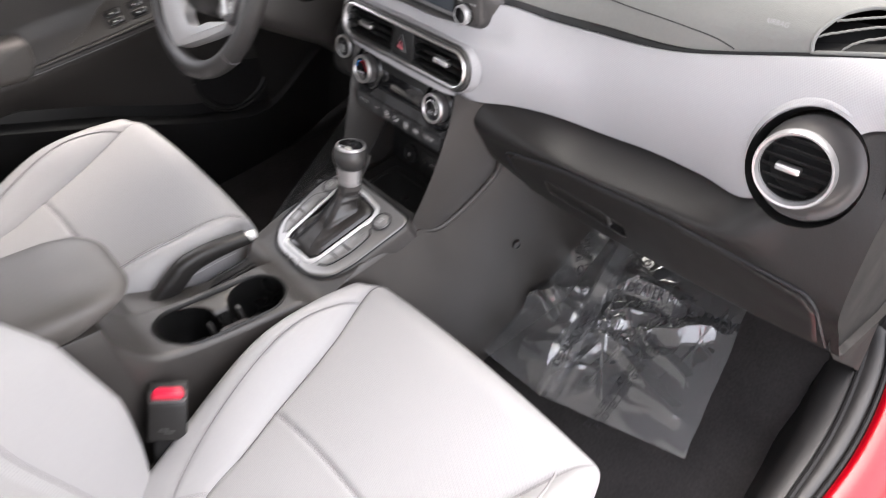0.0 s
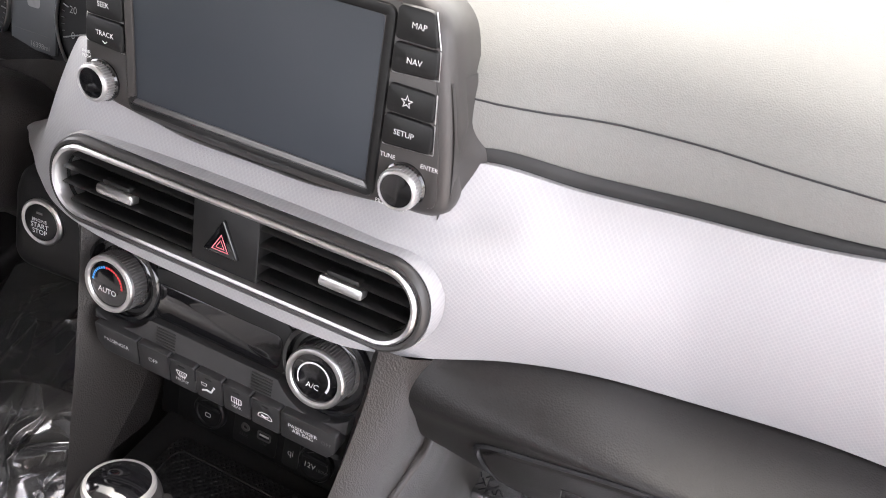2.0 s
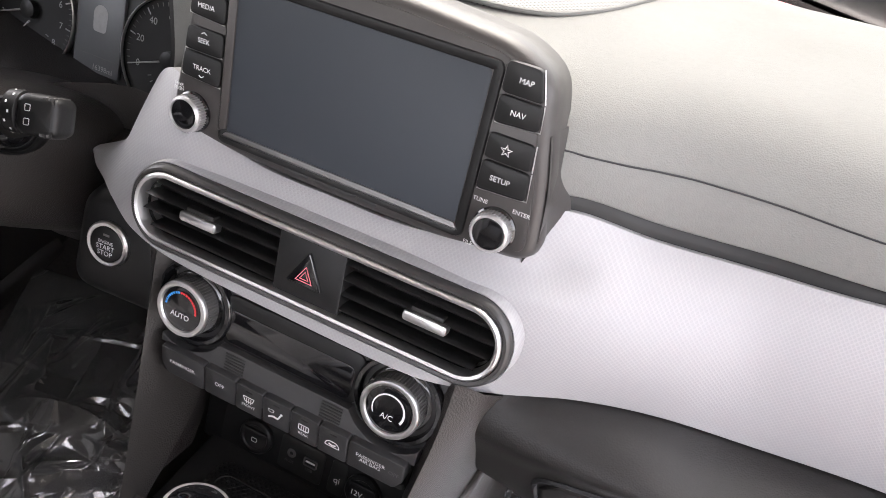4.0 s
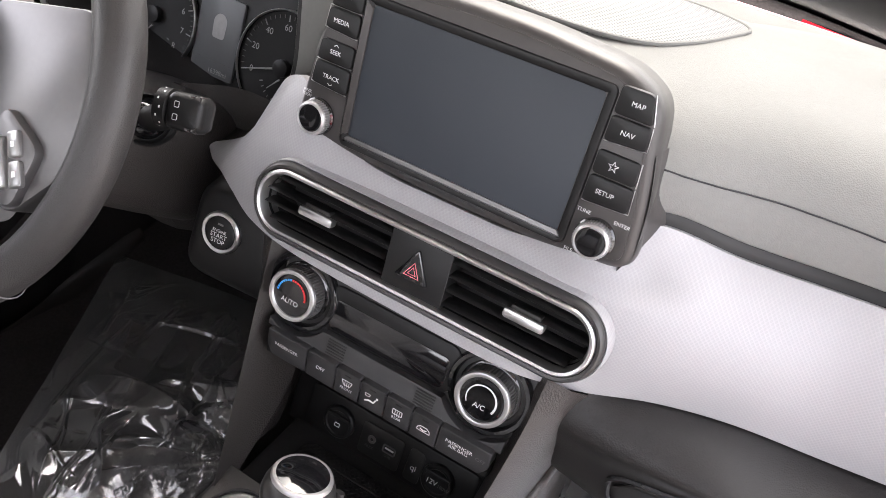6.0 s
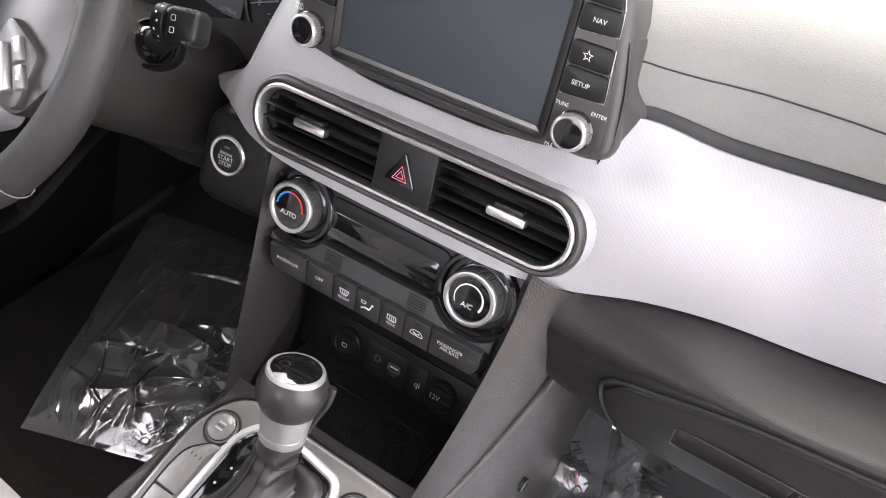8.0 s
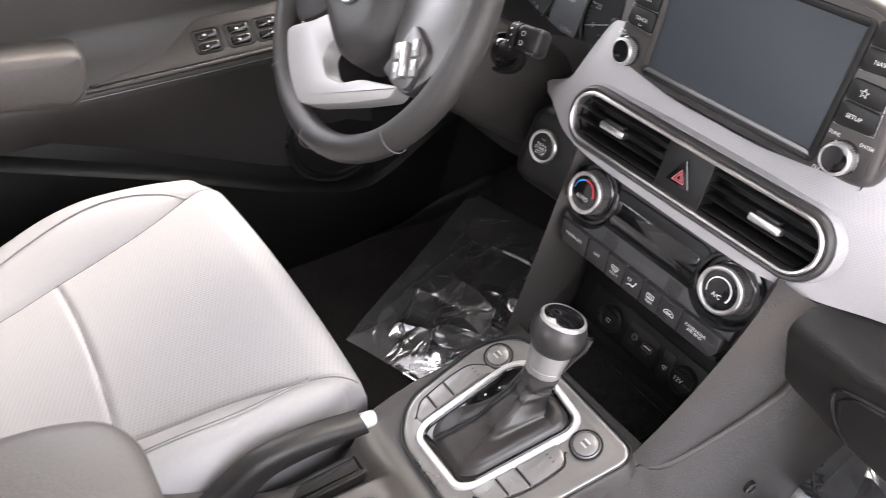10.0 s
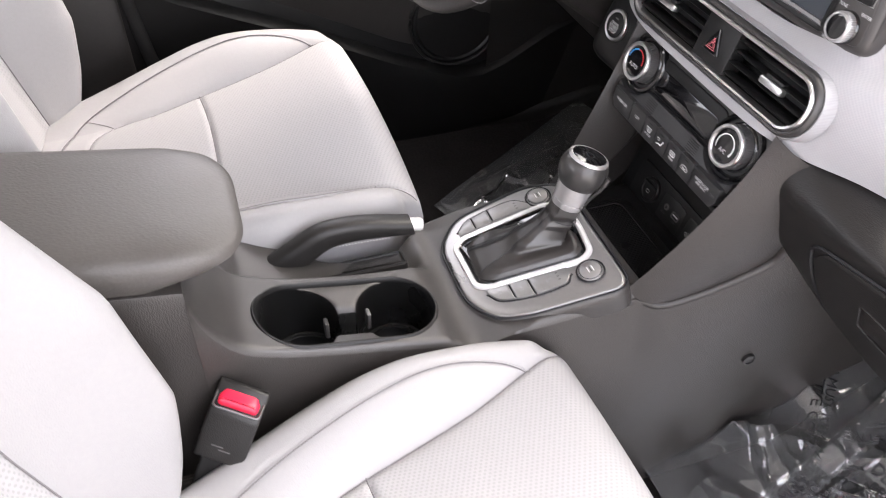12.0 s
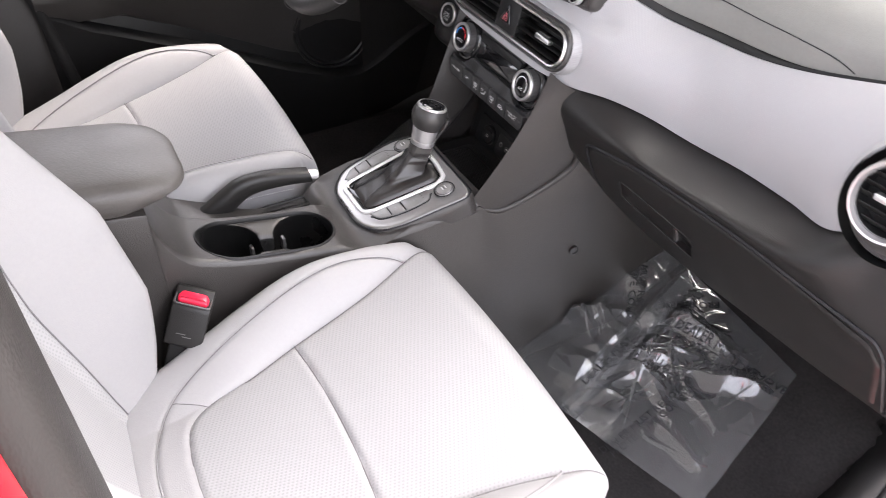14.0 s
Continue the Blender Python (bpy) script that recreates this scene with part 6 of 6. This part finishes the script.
# start button pod
pod = thing("start_button", (-0.2, 0.02, 0.52), "round engine start button in a silver ring on a dark pod", "button")
PB = basis((-0.203, 0.017, 0.52), (0, 0.28, 0.96), (1, 0.1, 0))
part("pod", molding(rounded([(-0.036, -0.05), (0.07, -0.05), (0.075, 0.03), (0.02, 0.045), (-0.03, 0.035)], 0.02, 6), [(-0.02, -0.07), (-0.006, -0.012), (0, -0.004), (0.006, 0.0)], True, True, PB), FACE, pod)
part("ring", lathe([(0.0205, -0.002), (0.0205, 0.003), (0.019, 0.0045), (0.0165, 0.004), (0.016, 0.001)], 40, PB, False), CHROME, pod)
cap = part("cap", lathe([(0.0162, 0.0), (0.016, 0.004), (0.014, 0.005)], 40, PB), FACE, pod)
letters("ENGINE", 0.0042, at(PB, 0, 0.0022, 0.0053), WHITE, cap)
letters("START", 0.0062, at(PB, 0, -0.0027, 0.0053), WHITE, cap)
letters("STOP", 0.0062, at(PB, 0, -0.0082, 0.0053), WHITE, cap)
part("lamp_slot", box(-0.003, 0.003, 0.0078, 0.0098, 0.005, 0.0053, 0.0002, PB), SATIN, cap)

# ---- glove box ----
gb = thing("glove_box", (0.42, 0.05, 0.44), "closed black glove box with a recessed latch handle", "glove box")


def on_low(x, s):
    """A point of the lower dash face at x, s from the seam (0) to the lower edge (1)."""
    xs_ = [r[40].x for r in low]
    i = max(0, min(len(low) - 2, int(np.searchsorted(xs_, x)) - 1))
    k = max(0.0, min(59.0, 40 + 30 * s))
    j = int(k)
    w = max(0.0, min(1.0, (x - xs_[i]) / max(1e-6, xs_[i + 1] - xs_[i])))
    a = low[i][j].lerp(low[i][j + 1], k - j)
    b = low[i + 1][j].lerp(low[i + 1][j + 1], k - j)
    return a.lerp(b, w)


def skin(pts, lift):
    return [on_low(x, s) + Vector((0, -lift, lift * 0.3)) for x, s in pts]


round_top = [(0.222 + 0.433 * k / 50, 0.0) for k in range(51)] + [(0.655 + 0.022 * math.sin(k / 8 * math.pi / 2), 0.0 + 0.14 * (1 - math.cos(k / 8 * math.pi / 2))) for k in range(1, 9)] + [(0.68, 0.4), (0.684, 0.7), (0.69, 0.98)]
left_end = [(p.x, p.y) for p in spline([(0.222, 0.0, 0), (0.206, 0.03, 0), (0.1975, 0.11, 0), (0.1985, 0.3, 0), (0.208, 0.6, 0), (0.226, 0.98, 0)], 30)]
part("door_gap", tube(skin(round_top, 0.0005), 0.0026, 6), INK, gb)
part("door_gap", tube(skin(left_end, 0.0005), 0.0026, 6), INK, gb)
rows, pars = [], []
for k in range(161):
    x = 0.2005 + 0.473 * k / 160
    s0 = 0.02 + 0.16 * max(0, 1 - (x - 0.2005) / 0.025) ** 2 + 0.12 * max(0, (x - 0.652) / 0.022) ** 2
    s1 = 0.96 if x > 0.226 else 0.3 + 0.66 * (x - 0.2005) / 0.0255
    pr = [s0 + (s1 - s0) * q for q in [0, 0.012, 0.03] + [0.05 + 0.9 * m_ / 54 for m_ in range(55)] + [0.97, 0.988, 1]]
    lift = [-0.002, 0.0018, 0.0032] + [0.0036] * 55 + [0.002, 0.001, -0.002]
    fade = smooth(0, 1.5, min(k, 160 - k))
    rows.append([on_low(x, q) + Vector((0, -h * fade, h * 0.3 * fade)) for q, h in zip(pr, lift)])
    pars.append([(x, q) for q in pr])
v, f = grid(rows)
flat_ = [p for r in pars for p in r]
part("door", (v, [q for q in f if not in_slot(*flat_[q[0]])]), BLACK, gb, "black grained glove box door")
# latch: long scooped slot with a deeper pocket at one end
lip = []
loop = rounded([(0.2645, -0.088), (0.2645, 0.088), (0.4005, 0.088), (0.4005, -0.088)], 0.012, 6)
loop = [(x, max(-0.09, min(0.09, d))) for x, d in loop]
deep = lambda x: 0.003 + 0.01 * smooth(0.362, 0.37, x)
part("latch_recess", grid([[on_low(x, slot_s(x) + d) + Vector((0, -0.0025 + dep * deep(x), -dep * deep(x) * 0.3)) for d, dep in ((-0.092, 0.0), (-0.08, 0.3), (-0.07, 1.0), (0.0, 1.1), (0.06, 1.0), (0.078, 0.4), (0.092, 0.0))] for x in [0.2645, 0.2648] + [0.268 + 0.129 * k / 60 for k in range(61)] + [0.3995, 0.4005]]), BLACK, gb, "scooped latch recess")
part("latch_end", grid([[on_low(x, slot_s(x) + d) + Vector((0, -0.0025 + e, 0)) for d in (-0.09, -0.03, 0.03, 0.09)] for x, e in ((0.3995, 0.016), (0.4005, 0.0), (0.402, -0.001))]), BLACK, gb)
part("latch_rim", tube([on_low(x, slot_s(x) + d) + Vector((0, -0.003, 0.0008)) for x, d in loop], 0.0011, 6, True), BLACK, gb)
part("latch_tongue", grid([[on_low(x, slot_s(x) + d) + Vector((0, -0.0015 + e, 0)) for d, e in ((-0.085, 0.0), (-0.02, 0.003), (0.02, 0.012))] for x in (0.372, 0.38, 0.388, 0.397)]), BLACK, gb)
part("lock_notch", tube([on_low(0.369, slot_s(0.369) + d) + Vector((0, 0.001, 0)) for d in (-0.05, 0.05)], 0.0016, 6), SATIN, gb)

# ---- driver's door ----
dd_ = thing("driver_door", (-0.74, -0.2, 0.2), "closed dark grey driver door panel with armrest and window switches", "car door")
rows = []
for k in range(41):
    y = -0.62 + 0.95 * k / 40
    zr = float(np.interp(y, [-0.62, -0.535, -0.319, -0.1357, -0.003, 0.05, 0.1, 0.2, 0.33], [0.45, 0.4, 0.31, 0.222, 0.175, 0.172, 0.192, 0.25, 0.3]))
    rows.append([Vector((-0.76, y, 0.74)), Vector((-0.735, y, 0.7)), Vector((-0.735, y, 0.6)), Vector((-0.74, y, 0.556)), Vector((-0.7395, y, 0.54)), Vector((-0.719, y, 0.512)), Vector((-0.7015, y, 0.4885)), Vector((-0.697, y, 0.48)), Vector((-0.7, y, 0.46)), Vector((-0.722, y, 0.41)), Vector((-0.742, y, zr + 0.03)), Vector((-0.738, y, zr + 0.004)), Vector((-0.715, y, zr)), Vector((-0.708, y, zr - 0.008)), Vector((-0.712, y, zr - 0.03)), Vector((-0.72, y, 0.05)), Vector((-0.72, y, -0.02))])
part("panel", grid([r[:11] for r in rows]), DOOR, dd_, "dark moulded door panel")
part("lower_panel", grid([r[10:] for r in rows]), FACE, dd_, "black lower door with a pocket ledge")
AR = [(-0.64, 0.51), (-0.53, 0.487), (-0.42, 0.47), (-0.395, 0.492), (-0.387, 0.547), (-0.49, 0.558), (-0.59, 0.552)]
ARM = Matrix(((0, 0, 1, -0.745), (1, 0, 0, 0), (0, 1, 0, 0), (0, 0, 0, 1)))
arc = rounded(AR, 0.02, 5)
rings = [[(x, y, h) for x, y in offset(arc, o)] for o, h in ((0, 0.0), (0, 0.048), (0.002, 0.056), (0.006, 0.061))]
rings += [[(-0.5 + (x + 0.5) * (0.3 + 0.7 * f), 0.52 + (y - 0.52) * f, h) for x, y, _ in rings[-1]] for f, h in ((0.7, 0.064), (0.3, 0.0655), (0.05, 0.066))]
av, af = grid(rings, False, True)
part("armrest", put((av, af + [tuple(range(6 * len(arc), 7 * len(arc)))]), ARM), LID, dd_, "taupe padded armrest")
part("trim_strip", tube(spline([(-0.6955, -0.41, 0.4735), (-0.6955, -0.3, 0.473), (-0.6955, -0.115, 0.4735), (-0.698, 0.1, 0.478)], 20), 0.0009, 8), SATIN, dd_, "thin bright trim line")
part("ledge_lip", tube(spline([(-0.7, -0.4, 0.483), (-0.6985, -0.3, 0.4835), (-0.6985, -0.115, 0.4855), (-0.7, 0.1, 0.49)], 20), 0.0042, 10), DARK, dd_, "rounded lip of the switch ledge")
SWP = basis((-0.6985, 0.0, 0.4865), (-0.6, 0, 0.8), (0, 1, 0))
plate = rounded([(-0.4, 0.002), (0.02, 0.002), (0.02, 0.07), (-0.222, 0.066), (-0.252, 0.045), (-0.285, 0.024), (-0.34, 0.012)], 0.012, 5)
sp = part("switch_plate", slab(plate, -0.014, 0.002, 0.0015, SWP), DARK, dd_, "dark sloped switch plate")
for y, n_ in ((-0.213, 1), (-0.163, 1), (-0.118, 2), (-0.072, 2)):
    w = part("window_switch", molding(rrect(0.042, 0.036, 0.007, 5, y, 0.031), [(-0.001, 0.002), (0.0, 0.003), (0.0015, 0.0028), (0.0022, 0.0006)], False, True, SWP), FACE, sp, "black switch well")
    for q in (-0.0085, 0.0085):
        lip = part("switch_lip", box(y - 0.0155, y + 0.0155, 0.031 + q - 0.0065, 0.031 + q + 0.0065, 0.0, 0.0055, 0.0022, SWP), GLOSS, w)
        part("print", slab(rrect(0.0035, 0.003, 0.0008, 2, y + (0.006 if n_ > 1 else -0.003), 0.031 + q), 0.0055, 0.0058, 0.0001, SWP), WHITE, lip, "", True)
SPK = basis((-0.736, -0.005, 0.285), (0, 0, 1), (0, 1, 0))
spk = part("speaker_grille", lathe([(0.096, -0.012), (0.096, 0.0), (0.093, 0.004), (0.088, 0.0045), (0.084, 0.001), (0.03, 0.004)], 48, SPK), FACE, dd_, "black round door speaker grille")
part("speaker_rim", tube([SPK @ Vector((x, y, 0.002)) for x, y in circle(0.099, 48)], 0.0035, 8, True), BLACK, spk)

# ---- body shell ----
dsill = spline([(-0.752, -0.62, 0.055), (-0.748, -0.3, 0.052), (-0.74, -0.12, 0.05), (-0.7275, 0.003, 0.05), (-0.7215, 0.161, 0.05), (-0.69, 0.33, 0.1)], 40)
plain("trim_driver_sill", grid([[p + Vector((-0.05, 0, 0.012)), p + Vector((-0.01, 0, 0.008)), p + Vector((0.0, 0, 0.003)), p + Vector((0.005, 0, -0.01)), p + Vector((0.012, 0, -0.06))] for p in dsill]), BLACK, "black plastic sill trim on the driver side", "sill")
plain("wall_driver_pillar", join(box(-0.82, -0.735, -0.9, -0.6, -0.1, 1.15, 0.02)), DOOR, "dark lower pillar trim behind the driver door", "pillar")
part_ = tube(spline([(-0.715, -0.655, 0.75), (-0.715, -0.64, 0.56), (-0.715, -0.612, 0.437), (-0.715, -0.585, 0.264), (-0.715, -0.55, 0.15), (-0.715, -0.48, 0.08)], 24), 0.012, 10)
plain("trim_driver_seal", part_, RUBBER, "black rubber door seal on the driver side", "door seal")
plain("wall_passenger_pillar", box(0.67, 0.724, -0.86, -0.632, -0.1, 1.15, 0.02), BLACK, "dark pillar trim behind the open passenger door", "pillar")
plain("wall_body_pillar", box(0.726, 0.8, -0.86, -0.64, -0.1, 1.15, 0.02), PAINT, "red painted body pillar", "pillar")
sill = spline([(0.575, 0.43, 0.085), (0.602, 0.378, 0.06), (0.648, 0.215, 0.036), (0.673, 0.058, 0.03), (0.688, -0.05, 0.03), (0.699, -0.2, 0.03), (0.701, -0.66, 0.03)], 60)
spread = [1.0 + 0.5 * smooth(0.0, 0.38, p.y) for p in sill]
rows = [[p + Vector((x * (k if x > 0 else 1), y, z)) for x, y, z in ((-0.03, -0.01, -0.04), (-0.007, 0, 0.006), (-0.002, 0, 0.02), (0.006, 0, 0.027), (0.018, 0, 0.03), (0.029, 0, 0.028), (0.0325, 0, 0.022), (0.035, 0, 0.022), (0.04, 0, 0.026), (0.05, 0, 0.025), (0.058, 0, 0.018), (0.065, 0, 0.0), (0.068, 0, -0.06))] for p, k in zip(sill, spread)]
plain("trim_sill", grid(rows), BLACK, "dark grained plastic door sill plate", "sill")
rows = [[p + Vector((0.064 * k + x, 0, z)) for x, z in ((0.0, 0.01), (0.004, 0.016), (0.01, 0.018), (0.034, 0.01), (0.074, -0.02), (0.094, -0.1), (0.084, -0.25))] for p, k in zip(sill, spread)]
plain("wall_body_sill", grid(rows), PAINT, "glossy red painted door sill", "car body")
kick = ((0.06, 0.42), (0.1, 0.36), (0.15, 0.305), (0.2, 0.25), (0.25, 0.19), (0.3, 0.13), (0.36, 0.06), (0.45, 0.0), (0.6, 0.0))
rows = [[Vector((0.69 - 0.05 * smooth(0.2, 0.45, y), y, z0 + (0.76 - z0) * q / 8)) for q in range(9)] for y, z0 in kick]
plain("wall_kick_panel", grid(rows), SILL, "dark kick panel at the passenger footwell end", "panel")
plain("trim_end_cap_seam", tube(spline([(0.6885, 0.062, 0.62), (0.6885, 0.08, 0.5), (0.6885, 0.11, 0.42), (0.6885, 0.17, 0.32), (0.6845, 0.24, 0.22)], 24), 0.0014, 6), INK, "dark seam of the dash end cap", "seam")
for k, off in enumerate((0.0345, 0.06)):
    plain("trim_door_seal", tube([p + Vector((off * sp, 0, 0.023 - 0.003 * k)) for p, sp in zip(sill, spread)], 0.005 - 0.001 * k, 8), RUBBER, "black rubber seal along the passenger sill", "door seal")
plain("wall_kick_panel_driver", grid([[Vector((-0.72 + 0.06 * smooth(0.2, 0.5, y), y, z)) for z in (0.0, 0.2, 0.4, 0.6, 0.72)] for y in (0.06, 0.2, 0.3, 0.45, 0.6)]), BLACK, "black kick panel at the driver footwell end", "panel")
plain("wall_firewall", box(-0.72, 0.7, 0.6, 0.62, -0.05, 0.68, 0.004), CARPET, "black firewall under the dashboard", "firewall")
plain("roof", grid([[Vector((x, y, 1.23 - 0.05 * abs(x / 0.6) ** 3 - 0.06 * max(0, (y + 0.05) / 0.3) ** 2)) for y in (-1.6, -1.0, -0.4, -0.1, 0.05, 0.2)] for x in [-0.62 + 1.24 * k / 16 for k in range(17)]]), HEADLINER, "grey cloth roof lining", "headliner")
plain("wall_driver_roof_rail", box(-0.76, -0.6, -1.3, 0.22, 1.07, 1.2, 0.02), HEADLINER, "grey trimmed roof rail over the driver door", "roof rail")
plain("wall_rear_driver_side", box(-0.78, -0.74, -1.32, -0.9, -0.1, 0.75, 0.01), DARK, "dark rear side panel of the cabin", "panel")
plain("wall_rear", box(-0.74, 0.74, -1.32, -1.3, -0.05, 0.75, 0.01), DARK, "dark rear of the cabin", "wall")
plain("hood", grid([[Vector((x, y, (0.678 if y > 0.607 else 0.64) - 0.08 * (x / 0.8) ** 2 - 0.1 * max(0, y - 0.9) ** 2 + 0.02 * smooth(0.1, 0.3, abs(x)))) for y in (0.605, 0.61, 0.64, 0.7, 0.85, 1.0, 1.2, 1.4, 1.6)] for x in [-0.85 + 1.7 * k / 24 for k in range(25)]]), PAINT, "glossy red bonnet beyond the windscreen", "car body")
plain("trim_cowl", box(-0.7, 0.7, 0.547, 0.598, 0.6, 0.672, 0.01), FACE, "black windscreen cowl strip", "cowl")

plain("window_windscreen", grid([[Vector((x, 0.62 - 0.4 * k / 8 - 0.08 * (x / 0.7) ** 2, 0.7 + 0.47 * k / 8 + 0.03 * math.sin(k / 8 * math.pi))) for k in range(9)] for x in [-0.68 + 1.36 * q / 16 for q in range(17)]]), GLASS, "windscreen glass, tinted dark to hold back light on the dash", "windscreen")

# ---- protective films on the carpets ----


def sheet(parent, quad, n, seed, amp, name="sheet", material=FILM, folds=90, calm=None):
    a, b, c, d = [np.array(q) for q in quad]
    rnd = random.Random(int(seed * 10))
    u, w = np.meshgrid(np.linspace(0, 1, n + 1), np.linspace(0, 1, n + 1), indexing="ij")
    u, w = u[..., None], w[..., None]
    p = (a * (1 - u) + b * u) * (1 - w) + (d * (1 - u) + c * u) * w
    edge = np.minimum(np.minimum(u, 1 - u), np.minimum(w, 1 - w))[..., 0]
    ease = np.clip(edge / 0.16, 0, 1) ** 1.5
    wav = np.array([[(noise.noise((q[0] * 6 + seed, q[1] * 6, seed)), noise.noise((q[0] * 17, q[1] * 17 + seed, seed)), noise.noise((q[0] * 45 + seed, q[1] * 45, 3.0))) for q in r] for r in p])
    h = amp * (0.4 * np.maximum(0, wav[..., 0]) + 0.1 * (1 - np.abs(wav[..., 1])) ** 3 + 0.004 * wav[..., 2])
    mid, span = (a + b + c + d) / 4, float(np.linalg.norm(a - c))
    for _ in range(folds):
        o = mid + np.array((rnd.uniform(-0.45, 0.45), rnd.uniform(-0.45, 0.45), 0)) * span
        an = rnd.gauss(1.9, 0.9)
        big = rnd.random() < (0.2 if material is FILM else 0.03)
        ln, wd, st = 0.02 + 0.13 * rnd.random() ** 1.6, 0.0016 + 0.005 * rnd.random() ** 2, rnd.uniform(0.15, 0.8)
        if big:
            o = mid + (o - mid) * 0.55
            an, ln, wd, st = rnd.gauss(0.53, 0.45), 0.05 + 0.6 * ln, 0.014 + 2.2 * wd, rnd.uniform(0.45, 0.95)
        ex, ey = p[..., 0] - o[0], p[..., 1] - o[1]
        along_ = ex * math.cos(an) + ey * math.sin(an)
        across = -ex * math.sin(an) + ey * math.cos(an) + 0.012 * wav[..., 0] + 0.008 * wav[..., 1]
        h += st * wd * np.clip(1 - (along_ / ln) ** 2, 0, 1) * np.clip(1 - np.abs(across) / wd, 0, 1) ** 1.2
    h *= (0.06 + 0.94 * ease) * (1 if calm is None else np.clip(np.hypot(p[..., 0] - calm[0], p[..., 1] - calm[1]) / calm[2] - 0.15, 0.04, 1))
    jag = 0.0025 * wav[..., 1] * (1 - np.clip(edge / 0.1, 0, 1))
    rows = [[Vector((p[i, j, 0] + jag[i, j], p[i, j, 1] + jag[i, j], max(floor_z(p[i, j, 0], p[i, j, 1]) + 0.004, p[i, j, 2]) + h[i, j])) for j in range(n + 1)] for i in range(n + 1)]
    part(name, grid(rows), material, parent)
    return rows


def print_on(t, surface, a, b, txt, size):
    """Lettering along the line from a to b (plan), draped over the sheet."""
    a, b = Vector((*a, 0)), Vector((*b, 0))
    ob = letters(txt, size, basis((a + b) / 2, tuple(Vector((0, 0, 1)).cross(b - a).normalized()), tuple((b - a).normalized())), INK, t, "printed_notice")
    pts = np.array([tuple(p) for r in surface for p in r])
    for v_ in ob.data.vertices:
        w_ = ob.matrix_world @ v_.co
        near_ = pts[np.argmin((pts[:, 0] - w_.x) ** 2 + (pts[:, 1] - w_.y) ** 2)]
        v_.co.z += float(near_[2]) + 0.0012 - w_.z


notice = "DEALER MUST REMOVE\nPROTECTIVE COVER"
t = thing("protective_film", (0.34, 0.15, 0.0), "crumpled clear printed plastic film on the passenger carpet", "plastic film")
rows = sheet(t, ((0.29, -0.02, 0.008), (0.548, 0.058, 0.008), (0.468, 0.325, 0.095), (0.18, 0.345, 0.1)), 190, 3.1, 0.04, folds=74, calm=(0.5, 0.02, 0.26))
print_on(t, rows, (0.312, 0.235), (0.45, 0.272), notice, 0.0205)
print_on(t, rows, (0.4, 0.01), (0.387, 0.15), notice, 0.0175)
print_on(t, rows, (0.37, 0.172), (0.256, 0.146), notice, 0.0175)
print_on(t, rows, (0.278, 0.322), (0.222, 0.25), "PROTECTIVE", 0.019)
rows = sheet(t, ((0.142, -0.03, 0.02), (0.3, -0.025, 0.02), (0.215, 0.335, 0.115), (0.135, 0.33, 0.15)), 140, 5.3, 0.04, "folded_flap", folds=28)
print_on(t, rows, (0.14, 0.255), (0.2, 0.2), notice, 0.0185)
rows = sheet(t, ((0.283, -0.02, 0.026), (0.318, -0.01, 0.026), (0.235, 0.33, 0.13), (0.192, 0.335, 0.135)), 70, 8.2, 0.02, "fold_strip", folds=14)
print_on(t, rows, (0.285, 0.025), (0.262, 0.148), "DEALER MUST", 0.0185)
t = thing("protective_film", (-0.4, 0.15, 0.0), "crumpled clear printed plastic film on the driver carpet", "plastic film")
rows = sheet(t, ((-0.505, -0.125, 0.01), (-0.29, -0.045, 0.01), (-0.21, 0.37, 0.09), (-0.7, 0.285, 0.07)), 220, 7.7, 0.045, "sheet", FILM_THIN, 150)
print_on(t, rows, (-0.36, -0.04), (-0.3, 0.07), notice, 0.019)
sheet(t, ((-0.42, -0.09, 0.02), (-0.25, -0.03, 0.02), (-0.2, 0.2, 0.06), (-0.33, 0.22, 0.06)), 120, 2.4, 0.05, "folded_flap", FILM_THIN, 60)
